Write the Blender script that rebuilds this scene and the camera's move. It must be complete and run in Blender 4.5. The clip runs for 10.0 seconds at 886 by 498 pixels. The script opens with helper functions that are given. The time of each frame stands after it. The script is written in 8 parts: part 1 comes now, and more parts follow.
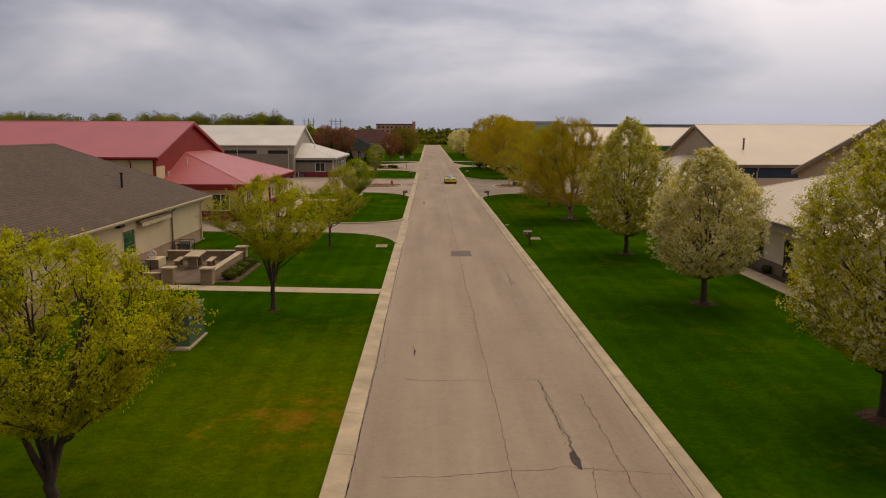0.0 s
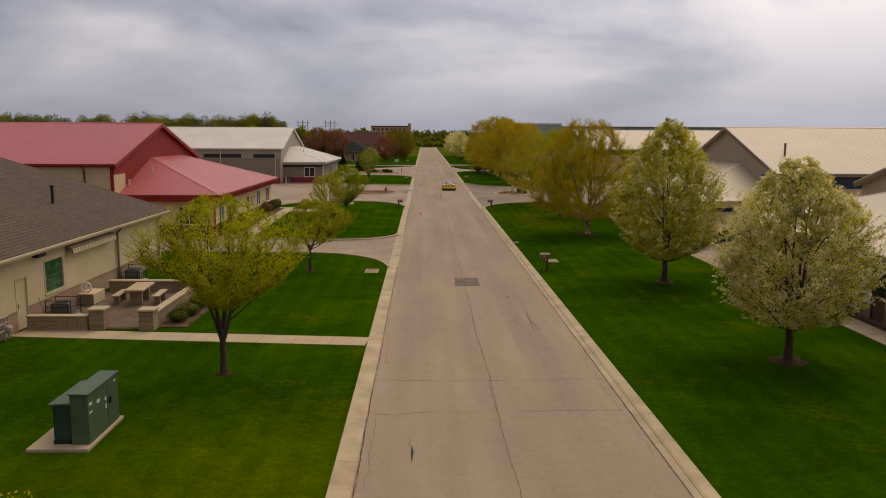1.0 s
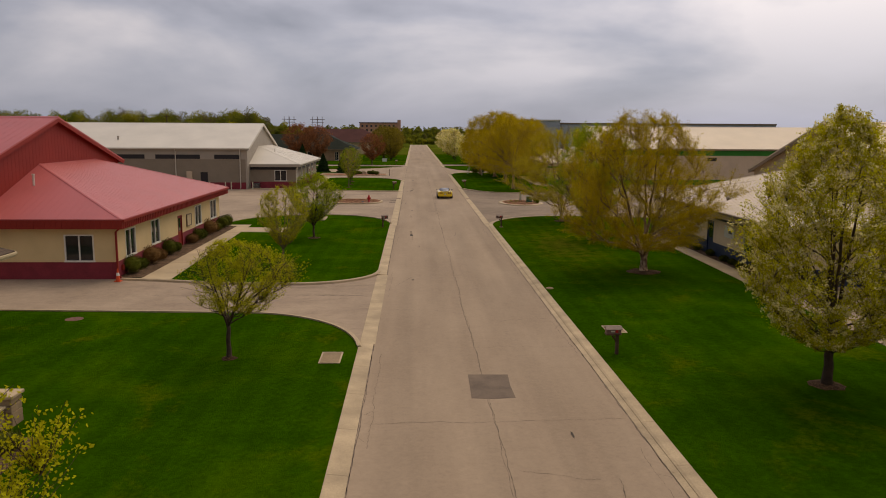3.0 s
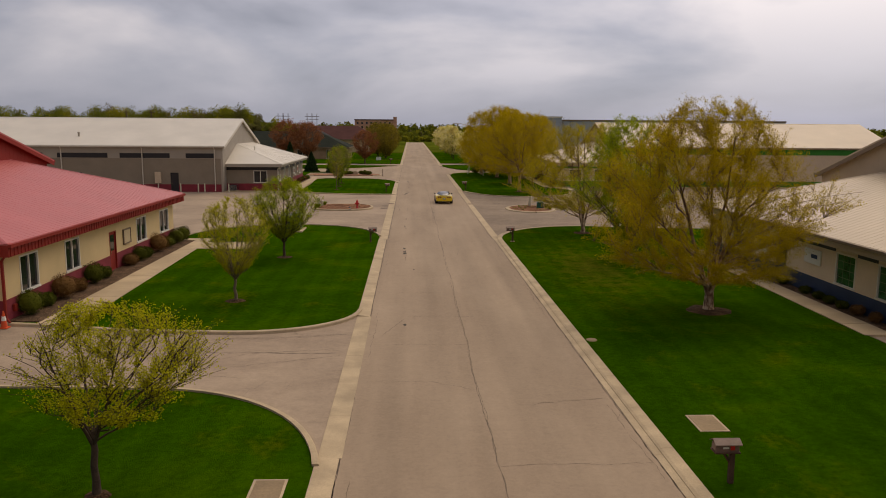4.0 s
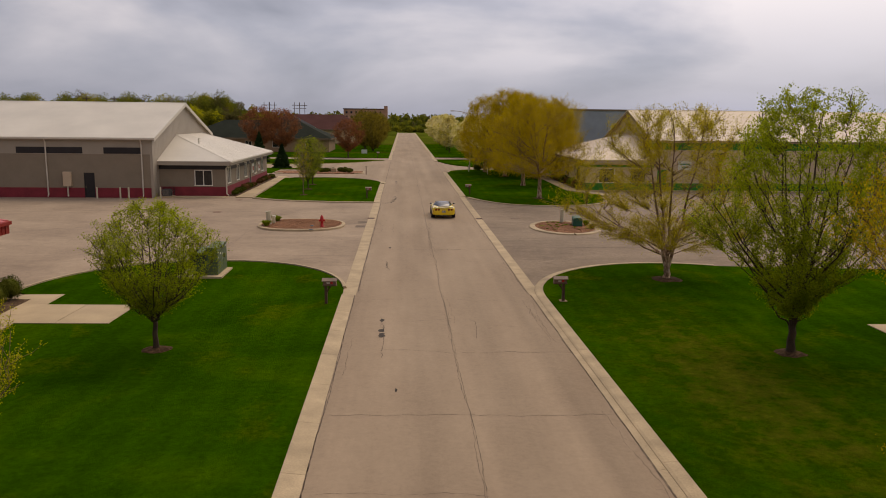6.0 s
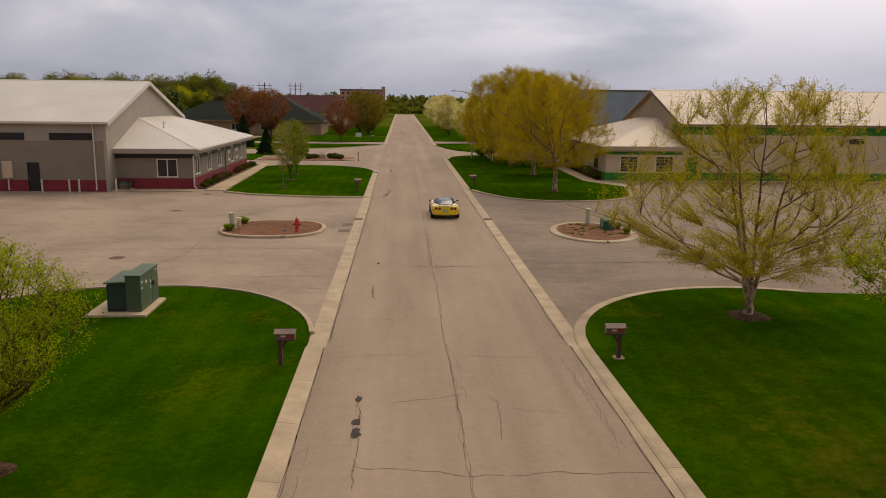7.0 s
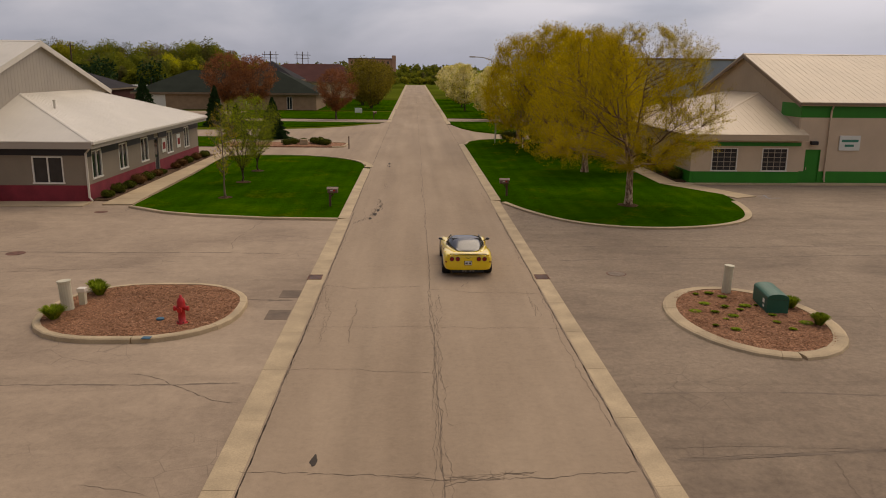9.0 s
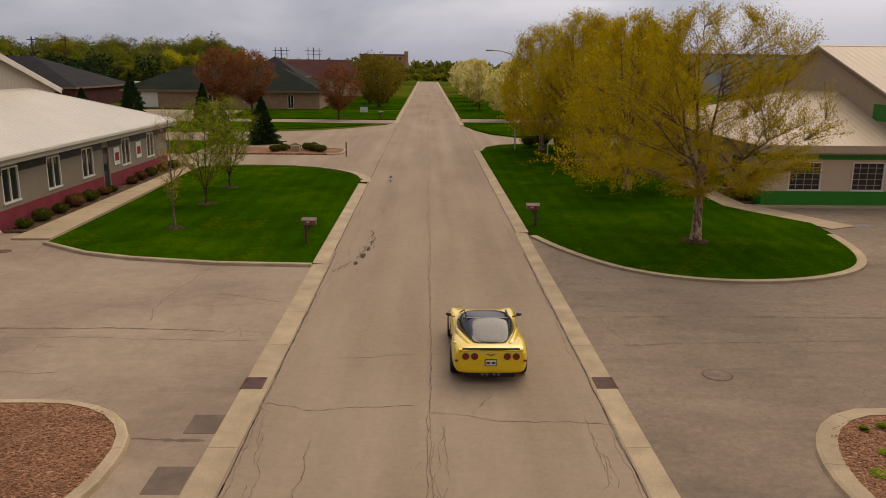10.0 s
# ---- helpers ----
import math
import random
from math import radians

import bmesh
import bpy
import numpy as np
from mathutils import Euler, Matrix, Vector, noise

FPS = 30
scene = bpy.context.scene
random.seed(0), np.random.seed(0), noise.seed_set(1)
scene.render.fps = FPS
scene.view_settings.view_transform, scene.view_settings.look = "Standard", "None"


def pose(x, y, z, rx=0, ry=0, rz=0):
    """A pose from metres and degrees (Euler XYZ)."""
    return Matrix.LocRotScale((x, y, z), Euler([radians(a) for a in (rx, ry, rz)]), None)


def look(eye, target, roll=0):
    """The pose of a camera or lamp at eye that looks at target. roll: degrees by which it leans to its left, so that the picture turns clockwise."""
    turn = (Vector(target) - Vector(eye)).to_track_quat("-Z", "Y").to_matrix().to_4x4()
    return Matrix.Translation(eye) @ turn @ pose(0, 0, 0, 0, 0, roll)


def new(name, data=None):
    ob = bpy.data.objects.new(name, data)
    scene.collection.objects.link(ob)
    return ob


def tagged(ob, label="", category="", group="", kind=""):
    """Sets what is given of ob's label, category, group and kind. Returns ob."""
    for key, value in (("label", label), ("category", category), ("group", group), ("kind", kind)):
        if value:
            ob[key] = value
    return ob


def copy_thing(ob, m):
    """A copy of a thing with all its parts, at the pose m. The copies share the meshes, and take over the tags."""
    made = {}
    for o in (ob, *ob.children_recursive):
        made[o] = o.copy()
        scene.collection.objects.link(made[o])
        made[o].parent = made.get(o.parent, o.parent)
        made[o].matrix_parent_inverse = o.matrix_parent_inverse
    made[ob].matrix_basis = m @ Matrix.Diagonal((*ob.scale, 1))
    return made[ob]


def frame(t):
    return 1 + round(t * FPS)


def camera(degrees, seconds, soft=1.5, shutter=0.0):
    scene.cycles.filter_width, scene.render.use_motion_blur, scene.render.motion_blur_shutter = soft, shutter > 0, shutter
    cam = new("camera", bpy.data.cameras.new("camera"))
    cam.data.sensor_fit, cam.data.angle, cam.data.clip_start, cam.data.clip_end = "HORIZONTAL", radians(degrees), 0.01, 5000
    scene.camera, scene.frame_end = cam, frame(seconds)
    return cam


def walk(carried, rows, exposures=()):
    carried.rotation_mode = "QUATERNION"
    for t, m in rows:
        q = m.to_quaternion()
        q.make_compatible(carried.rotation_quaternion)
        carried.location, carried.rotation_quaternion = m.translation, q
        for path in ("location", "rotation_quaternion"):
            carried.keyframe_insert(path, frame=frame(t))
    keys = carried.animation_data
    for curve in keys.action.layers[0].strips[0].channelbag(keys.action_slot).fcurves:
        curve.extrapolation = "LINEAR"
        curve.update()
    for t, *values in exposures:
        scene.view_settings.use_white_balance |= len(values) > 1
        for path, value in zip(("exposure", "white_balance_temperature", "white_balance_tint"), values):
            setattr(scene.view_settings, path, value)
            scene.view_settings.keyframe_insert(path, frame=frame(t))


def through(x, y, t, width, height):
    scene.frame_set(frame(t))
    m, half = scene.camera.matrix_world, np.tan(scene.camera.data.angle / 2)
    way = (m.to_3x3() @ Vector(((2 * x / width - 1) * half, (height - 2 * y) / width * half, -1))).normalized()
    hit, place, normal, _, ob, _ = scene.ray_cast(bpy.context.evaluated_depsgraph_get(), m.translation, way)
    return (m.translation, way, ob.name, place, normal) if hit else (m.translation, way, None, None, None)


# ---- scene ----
cam = camera(59.3, 10.0, soft=1.0)
PATH = [
    (0, (-2.107, -1.268, 8.364), (-2.07, 0.709, 8.064), 0.2),
    (0.5, (-2.217, 3.252, 8.416), (-2.175, 5.229, 8.119), 0.2),
    (1, (-2.33, 7.799, 8.47), (-2.281, 9.777, 8.175), 0.3),
    (1.5, (-2.385, 12.286, 8.527), (-2.329, 14.264, 8.233), 0.2),
    (2, (-2.442, 16.791, 8.523), (-2.379, 18.769, 8.23), 0.3),
    (2.5, (-2.455, 21.546, 8.532), (-2.386, 23.522, 8.235), 0.3),
    (4, (-2.24, 38.239, 8.317), (-2.157, 40.213, 8.008), 0.4),
    (4.5, (-2.149, 44.41, 8.203), (-2.061, 46.384, 7.894), 0.4),
    (5, (-2.081, 50.401, 8.124), (-1.987, 52.375, 7.814), 0.5),
    (5.5, (-1.988, 56.054, 8.048), (-1.888, 58.026, 7.731), 0.6),
    (7, (-1.534, 71.756, 7.946), (-1.427, 73.716, 7.567), 0.6),
    (7.5, (-1.331, 77.272, 7.907), (-1.228, 79.228, 7.503), 0.6),
    (8, (-1.109, 83.122, 7.83), (-1.01, 85.073, 7.403), 0.6),
    (8.5, (-0.873, 88.934, 7.809), (-0.783, 90.882, 7.365), 0.6),
    (9, (-0.635, 94.657, 7.762), (-0.56, 96.604, 7.31), 0.6),
    (9.5, (-0.385, 100.127, 7.699), (-0.327, 102.073, 7.243), 0.6),
    (10, (-0.154, 105.404, 7.651), (-0.112, 107.35, 7.19), 0.6),
]
walk(cam, [(t, look(eye, target, roll)) for t, eye, target, roll in PATH], [(0.0, -0.20, 9200, 13), (2.5, -0.22, 9200, 13), (5.5, -0.19, 9150, 14), (7.5, -0.07, 8950, 13), (9.0, -0.18, 9200, 13), (10.0, -0.12, 9200, 13)])

# ---- world and sun: a bright, broken overcast ----
SUN_EL, SUN_AZ = 52.0, 26.0
world = bpy.data.worlds.new("overcast_sky")
scene.world = world
world.use_nodes = True
wn, wl = world.node_tree.nodes, world.node_tree.links
wn.clear()


def wnode(kind, **sets):
    n = wn.new(kind)
    for k, v in sets.items():
        n.inputs[k].default_value = v
    return n


def wmath(op, a, b=None):
    n = wn.new("ShaderNodeMath")
    n.operation = op
    for k, v in ((0, a), (1, b)):
        if v is None:
            continue
        if isinstance(v, (int, float)):
            n.inputs[k].default_value = v
        else:
            wl.new(v, n.inputs[k])
    return n.outputs[0]


def wramp(fac, stops):
    n = wn.new("ShaderNodeValToRGB")
    el = n.color_ramp.elements
    while len(el) < len(stops):
        el.new(0.5)
    for e, (p, col) in zip(el, stops):
        e.position, e.color = p, (*col, 1)
    wl.new(fac, n.inputs[0])
    return n.outputs[0]


sky_tex = wn.new("ShaderNodeTexSky")
sky_tex.sky_type = "NISHITA"
sky_tex.sun_disc = False
sky_tex.sun_elevation, sky_tex.sun_rotation = radians(SUN_EL), radians(SUN_AZ)
way_in = wn.new("ShaderNodeTexCoord").outputs["Generated"]
sep = wn.new("ShaderNodeSeparateXYZ")
wl.new(way_in, sep.inputs[0])
up = wmath("MAXIMUM", sep.outputs[2], 0.0)
deep = wmath("ADD", up, 0.30)
flat = wn.new("ShaderNodeCombineXYZ")
wl.new(wmath("DIVIDE", sep.outputs[0], deep), flat.inputs[0])
wl.new(wmath("MULTIPLY", wmath("DIVIDE", sep.outputs[1], deep), 0.95), flat.inputs[1])
big = wnode("ShaderNodeTexNoise", Scale=1.1, Detail=5.0, Roughness=0.45, Distortion=0.35)
wl.new(flat.outputs[0], big.inputs["Vector"])
fine = wnode("ShaderNodeTexNoise", Scale=5.5, Detail=6.0, Roughness=0.6)
wl.new(flat.outputs[0], fine.inputs["Vector"])
cloud = wmath("ADD", wmath("MULTIPLY", big.outputs[0], 0.93), wmath("MULTIPLY", fine.outputs[0], 0.07))
# the deck thins out to the sun's side
low_cloud = cloud
cloud = wmath("ADD", cloud, wmath("MULTIPLY", sep.outputs[0], 0.15))
cloud_col = wramp(cloud, [(0.37, (0.275, 0.345, 0.55)), (0.46, (0.44, 0.53, 0.80)), (0.60, (0.86, 0.94, 1.22))])
low_col = wramp(low_cloud, [(0.35, (0.27, 0.36, 0.585)), (0.65, (0.41, 0.52, 0.84))])
rise = wn.new("ShaderNodeMapRange")
rise.inputs[1].default_value, rise.inputs[2].default_value = 0.01, 0.16
wl.new(up, rise.inputs[0])
tone = wn.new("ShaderNodeMixRGB")
wl.new(rise.outputs[0], tone.inputs[0])
wl.new(low_col, tone.inputs[1])
wl.new(cloud_col, tone.inputs[2])
# the cloud deck is brighter towards the hidden sun
toward = wn.new("ShaderNodeVectorMath")
toward.operation = "DOT_PRODUCT"
wl.new(way_in, toward.inputs[0])
toward.inputs[1].default_value = (math.sin(radians(SUN_AZ)) * math.cos(radians(SUN_EL)), math.cos(radians(SUN_AZ)) * math.cos(radians(SUN_EL)), math.sin(radians(SUN_EL)))
near_sun = wmath("POWER", wmath("MAXIMUM", toward.outputs["Value"], 0.0), 2.0)
clouds = wnode("ShaderNodeBackground", Strength=1.0)
wl.new(wmath("ADD", wmath("MULTIPLY", near_sun, 0.95), 0.66), clouds.inputs["Strength"])
wl.new(tone.outputs[0], clouds.inputs[0])
clear = wnode("ShaderNodeBackground", Strength=0.10)
wl.new(sky_tex.outputs[0], clear.inputs[0])
blend = wnode("ShaderNodeMixShader", Fac=0.9)
wl.new(clear.outputs[0], blend.inputs[1])
wl.new(clouds.outputs[0], blend.inputs[2])
wl.new(blend.outputs[0], wn.new("ShaderNodeOutputWorld").inputs[0])

sun = new("sun", bpy.data.lights.new("sun", "SUN"))
sun.data.energy, sun.data.angle, sun.data.color = 1.5, radians(50), (1.0, 0.95, 0.86)
az, el = radians(SUN_AZ), radians(SUN_EL)
sun.matrix_world = look((40 * math.sin(az), 40 * math.cos(az), 60), (40 * math.sin(az) - math.sin(az) * math.cos(el), 40 * math.cos(az) - math.cos(az) * math.cos(el), 60 - math.sin(el)))

# ---- materials ----
class Nodes:
    """A node material under construction."""

    def __init__(self, name, rough=0.8, metal=0.0, spec=0.4):
        self.m = bpy.data.materials.new(name)
        self.m.use_nodes = True
        self.n, self.l = self.m.node_tree.nodes, self.m.node_tree.links
        self.b = self.n["Principled BSDF"]
        self.b.inputs["Roughness"].default_value = rough
        self.b.inputs["Metallic"].default_value = metal
        self.b.inputs["Specular IOR Level"].default_value = spec
        self.pos = self.n.new("ShaderNodeNewGeometry").outputs["Position"]

    def link(self, a, b):
        self.l.new(a, b)
        return self

    def scaled(self, sx, sy, sz):
        n = self.n.new("ShaderNodeMapping")
        n.inputs["Scale"].default_value = (sx, sy, sz)
        self.l.new(self.pos, n.inputs[0])
        return n.outputs[0]

    def noise(self, scale, detail=4.0, rough=0.55, at=None, distort=0.0):
        n = self.n.new("ShaderNodeTexNoise")
        n.inputs["Scale"].default_value, n.inputs["Detail"].default_value, n.inputs["Roughness"].default_value = scale, detail, rough
        n.inputs["Distortion"].default_value = distort
        self.l.new(at or self.pos, n.inputs["Vector"])
        return n.outputs[0]

    def ramp(self, fac, *stops):
        n = self.n.new("ShaderNodeValToRGB")
        el = n.color_ramp.elements
        while len(el) < len(stops):
            el.new(0.5)
        for e, (p, col) in zip(el, stops):
            e.position, e.color = p, (*(col if isinstance(col, tuple) else (col,) * 3), 1)
        self.l.new(fac, n.inputs[0])
        return n.outputs[0]

    def mix(self, fac, a, b, how="MIX"):
        n = self.n.new("ShaderNodeMixRGB")
        n.blend_type = how
        for k, v in ((0, fac), (1, a), (2, b)):
            if isinstance(v, (int, float)):
                n.inputs[k].default_value = v if k == 0 else (v, v, v, 1)
            elif isinstance(v, tuple):
                n.inputs[k].default_value = (*v, 1)
            else:
                self.l.new(v, n.inputs[k])
        return n.outputs[0]

    def math(self, op, a, b=0.0):
        n = self.n.new("ShaderNodeMath")
        n.operation = op
        for k, v in ((0, a), (1, b)):
            if isinstance(v, (int, float)):
                n.inputs[k].default_value = v
            else:
                self.l.new(v, n.inputs[k])
        return n.outputs[0]

    def color(self, c):
        if isinstance(c, tuple):
            self.b.inputs["Base Color"].default_value = (*c, 1)
        else:
            self.l.new(c, self.b.inputs["Base Color"])
        return self

    def bump(self, height, strength=0.3, depth=0.01):
        n = self.n.new("ShaderNodeBump")
        n.inputs["Strength"].default_value, n.inputs["Distance"].default_value = strength, depth
        self.l.new(height, n.inputs["Height"])
        self.l.new(n.outputs[0], self.b.inputs["Normal"])
        return self


def plain(name, col, rough=0.7, metal=0.0, big=0.25, small=0.12, bs=0.5, ss=14.0, bump=0.15, spec=0.4, piece=0.0):
    """A surface with blotches at scale bs, grain at scale ss, and a tone of its own for each piece."""
    k = Nodes(name, rough, metal, spec)
    lo = tuple(max(0.0, v * (1 - big)) for v in col)
    hi = tuple(min(1.0, v * (1 + big * 0.7)) for v in col)
    c = k.ramp(k.noise(bs, 5), (0.3, lo), (0.7, hi))
    grain = k.noise(ss, 4, 0.65)
    c = k.mix(1.0, c, k.ramp(grain, (0.25, 1 - small), (0.75, 1 + small * 0.6)), "MULTIPLY")
    if piece:
        r = k.n.new("ShaderNodeObjectInfo").outputs["Random"]
        c = k.mix(1.0, c, k.ramp(r, (0.0, 1 - piece), (1.0, 1 + piece * 0.5)), "MULTIPLY")
    k.color(c)
    if bump:
        k.bump(grain, bump, 0.01)
    return k.m


def foliage(name, dark, light, through=0.35, rough=0.55):
    """Leaves: each a tone of its own, lit through from behind."""
    k = Nodes(name, 0.75, 0, 0.04)
    isle = k.n.new("ShaderNodeNewGeometry").outputs["Random Per Island"]
    c = k.ramp(isle, (0.0, dark), (1.0, light))
    c = k.mix(1.0, c, k.ramp(k.noise(0.8, 2), (0.3, 0.72), (0.7, 1.15)), "MULTIPLY")
    k.color(c)
    t = k.n.new("ShaderNodeBsdfTranslucent")
    k.link(c, t.inputs[0])
    mx = k.n.new("ShaderNodeMixShader")
    mx.inputs[0].default_value = through
    k.link(k.b.outputs[0], mx.inputs[1]).link(t.outputs[0], mx.inputs[2])
    k.link(mx.outputs[0], k.n["Material Output"].inputs[0])
    return k.m


def make_woods():
    """Mixed spring woods: green, yellow and still bare brown crowns, each tree with a tone of its own."""
    k = Nodes("woodland_leaves", 0.8, 0, 0.03)
    isle = k.n.new("ShaderNodeNewGeometry").outputs["Random Per Island"]
    trees = k.noise(0.11, 1, 0.4, at=k.scaled(1.0, 1.0, 0.25))
    c = k.ramp(trees, (0.30, (0.150, 0.118, 0.050)), (0.44, (0.130, 0.150, 0.020)), (0.56, (0.190, 0.200, 0.022)), (0.70, (0.33, 0.295, 0.026)))
    c = k.mix(1.0, c, k.ramp(isle, (0.0, 0.82), (1.0, 1.15)), "MULTIPLY")
    k.color(c)
    t = k.n.new("ShaderNodeBsdfTranslucent")
    k.link(c, t.inputs[0])
    mx = k.n.new("ShaderNodeMixShader")
    mx.inputs[0].default_value = 0.5
    k.link(k.b.outputs[0], mx.inputs[1]).link(t.outputs[0], mx.inputs[2])
    k.link(mx.outputs[0], k.n["Material Output"].inputs[0])
    return k.m


def make_grass():
    k = Nodes("lawn_grass", 0.95, 0, 0.0)
    blades = k.noise(34.0, 5, 0.75)
    tufts = k.noise(5.0, 5, 0.65)
    broad = k.noise(0.22, 4, 0.6, distort=0.6)
    dry = k.noise(0.33, 5, 0.62, at=k.scaled(1.0, 0.8, 1.0), distort=0.4)
    c = k.ramp(broad, (0.30, (0.0145, 0.050, 0.0006)), (0.52, (0.023, 0.071, 0.0010)), (0.75, (0.045, 0.098, 0.0016)))
    far = k.n.new("ShaderNodeVectorMath")
    far.operation = "DISTANCE"
    k.link(k.scaled(1.0, 0.8, 0.0), far.inputs[0])
    far.inputs[1].default_value = (-5.9, 16.7, 0.0)
    worn = k.math("ADD", k.math("MULTIPLY", far.outputs["Value"], 0.060), k.math("MULTIPLY", k.noise(0.9, 5, 0.65), 0.75))
    # Broad lighter yellow-green, fading with distance; the ochre dry patch lies within.
    c = k.mix(k.ramp(worn, (0.45, 0.6), (1.45, 0.0)), c, (0.125, 0.138, 0.004))
    c = k.mix(k.ramp(worn, (0.33, 0.8), (0.47, 0.0)), c, (0.23, 0.115, 0.012))
    c = k.mix(k.math("MULTIPLY", k.ramp(dry, (0.56, 0.0), (0.76, 0.8)), k.ramp(tufts, (0.35, 0.1), (0.6, 0.75))), c, (0.13, 0.118, 0.008))
    # a scuffed, half-bare stretch under the birches beside the road
    bare = k.n.new("ShaderNodeVectorMath")
    bare.operation = "DISTANCE"
    k.link(k.scaled(1.0, 0.3, 0.0), bare.inputs[0])
    bare.inputs[1].default_value = (8.5, 25.2, 0.0)
    scuff = k.math("ADD", k.math("MULTIPLY", bare.outputs["Value"], 0.085), k.math("MULTIPLY", k.noise(1.1, 6, 0.7), 0.95))
    c = k.mix(k.ramp(scuff, (0.46, 0.65), (0.66, 0.0)), c, (0.140, 0.115, 0.016))
    c = k.mix(k.ramp(scuff, (0.60, 0.35), (0.90, 0.0)), c, (0.070, 0.100, 0.003))
    stripe = k.n.new("ShaderNodeTexWave")
    stripe.inputs["Scale"].default_value, stripe.inputs["Distortion"].default_value, stripe.inputs["Detail"].default_value = 0.28, 0.8, 1.0
    k.link(k.scaled(1.0, 0.35, 0.0), stripe.inputs[0])
    c = k.mix(1.0, c, k.ramp(stripe.outputs[1], (0.2, 0.94), (0.8, 1.05)), "MULTIPLY")
    c = k.mix(1.0, c, k.ramp(tufts, (0.25, 0.70), (0.75, 1.25)), "MULTIPLY")
    c = k.mix(1.0, c, k.ramp(blades, (0.25, 0.55), (0.75, 1.40)), "MULTIPLY")
    k.color(c)
    k.bump(k.math("ADD", blades, tufts), 0.8, 0.05)
    return k.m


def make_road():
    k = Nodes("worn_road_surface", 0.88, 0, 0.25)
    grit = k.noise(60.0, 3, 0.8)
    patchy = k.noise(0.35, 6, 0.6, at=k.scaled(1.0, 0.22, 1.0))
    mottle = k.noise(2.2, 6, 0.65)
    c = k.ramp(patchy, (0.3, (0.300, 0.214, 0.143)), (0.7, (0.392, 0.288, 0.196)))
    c = k.mix(1.0, c, k.ramp(mottle, (0.28, 0.93), (0.72, 1.04)), "MULTIPLY")
    tracks = k.noise(0.9, 3, 0.5, at=k.scaled(1.0, 0.02, 1.0))
    c = k.mix(1.0, c, k.ramp(tracks, (0.3, 0.87), (0.7, 1.07)), "MULTIPLY")
    speck = k.noise(7.0, 5, 0.75)
    c = k.mix(1.0, c, k.ramp(speck, (0.30, 0.90), (0.5, 1.0), (0.70, 1.08)), "MULTIPLY")
    c = k.mix(1.0, c, k.ramp(grit, (0.2, 0.80), (0.8, 1.14)), "MULTIPLY")
    k.color(c)
    k.bump(k.math("ADD", grit, mottle), 0.25, 0.01)
    return k.m


def make_lot(name, lift, worn):
    k = Nodes(name, 0.9, 0, 0.25)
    grit = k.noise(55.0, 3, 0.8)
    patchy = k.noise(0.16, 6, 0.62, distort=0.5)
    mottle = k.noise(1.6, 6, 0.68)
    c = k.ramp(patchy, (0.30, tuple(lift * v for v in (0.200, 0.144, 0.101))), (0.5, tuple(lift * v for v in (0.270, 0.198, 0.138))), (0.72, tuple(lift * v for v in (0.325, 0.241, 0.168))))
    c = k.mix(1.0, c, k.ramp(mottle, (0.28, 0.86), (0.72, 1.08)), "MULTIPLY")
    drag = k.noise(0.8, 7, 0.7, at=k.scaled(0.22, 1.0, 1.0), distort=0.8)
    c = k.mix(1.0, c, k.ramp(drag, (0.34, 1.0 - 0.17 * worn), (0.50, 1.0), (0.75, 1.0 + 0.05 * worn)), "MULTIPLY")
    craze = k.n.new("ShaderNodeTexVoronoi")
    craze.feature = "DISTANCE_TO_EDGE"
    craze.inputs["Scale"].default_value = 1.1
    bent = k.mix(0.35, k.pos, k.n.new("ShaderNodeTexNoise").outputs[1], "ADD")
    k.link(bent, craze.inputs[0])
    lines = k.math("MULTIPLY", k.ramp(craze.outputs[0], (0.0, 1.0), (0.014, 0.0)), k.ramp(k.noise(0.25, 4), (0.50, 0.0), (0.64, 0.25 + 0.4 * worn)))
    c = k.mix(lines, c, (0.11, 0.08, 0.06))
    speck = k.noise(5.5, 6, 0.8)
    c = k.mix(1.0, c, k.ramp(speck, (0.30, 1.0 - 0.22 * worn), (0.5, 1.0), (0.70, 1.0 + 0.18 * worn)), "MULTIPLY")
    c = k.mix(1.0, c, k.ramp(grit, (0.2, 0.78), (0.8, 1.15)), "MULTIPLY")
    k.color(c)
    k.bump(k.math("ADD", grit, mottle), 0.3, 0.01)
    return k.m


def make_shingle():
    k = Nodes("brown_shingles", 0.92, 0, 0.2)
    br = k.n.new("ShaderNodeTexBrick")
    br.inputs["Scale"].default_value = 1.0
    br.inputs["Brick Width"].default_value, br.inputs["Row Height"].default_value = 0.33, 0.2
    br.inputs["Mortar Size"].default_value = 0.006
    br.inputs["Color1"].default_value, br.inputs["Color2"].default_value = (0.122, 0.082, 0.057, 1), (0.100, 0.067, 0.047, 1)
    # Dark tab joints, and shadow lines under the laps put into the colour.
    br.inputs["Mortar"].default_value = (0.030, 0.022, 0.018, 1)
    sp = k.n.new("ShaderNodeSeparateXYZ")
    k.link(k.pos, sp.inputs[0])
    cb = k.n.new("ShaderNodeCombineXYZ")
    k.link(k.math("ADD", sp.outputs[0], sp.outputs[1]), cb.inputs[0]).link(k.math("MULTIPLY", sp.outputs[2], 2.219), cb.inputs[1])
    k.link(cb.outputs[0], br.inputs[0])
    c = k.mix(1.0, br.outputs[0], k.ramp(k.noise(0.5, 5), (0.3, 0.92), (0.7, 1.08)), "MULTIPLY")
    c = k.mix(1.0, c, k.ramp(k.noise(12, 3), (0.2, 0.9), (0.8, 1.08)), "MULTIPLY")
    k.color(c)
    k.bump(br.outputs[1], -0.5, 0.01)
    return k.m


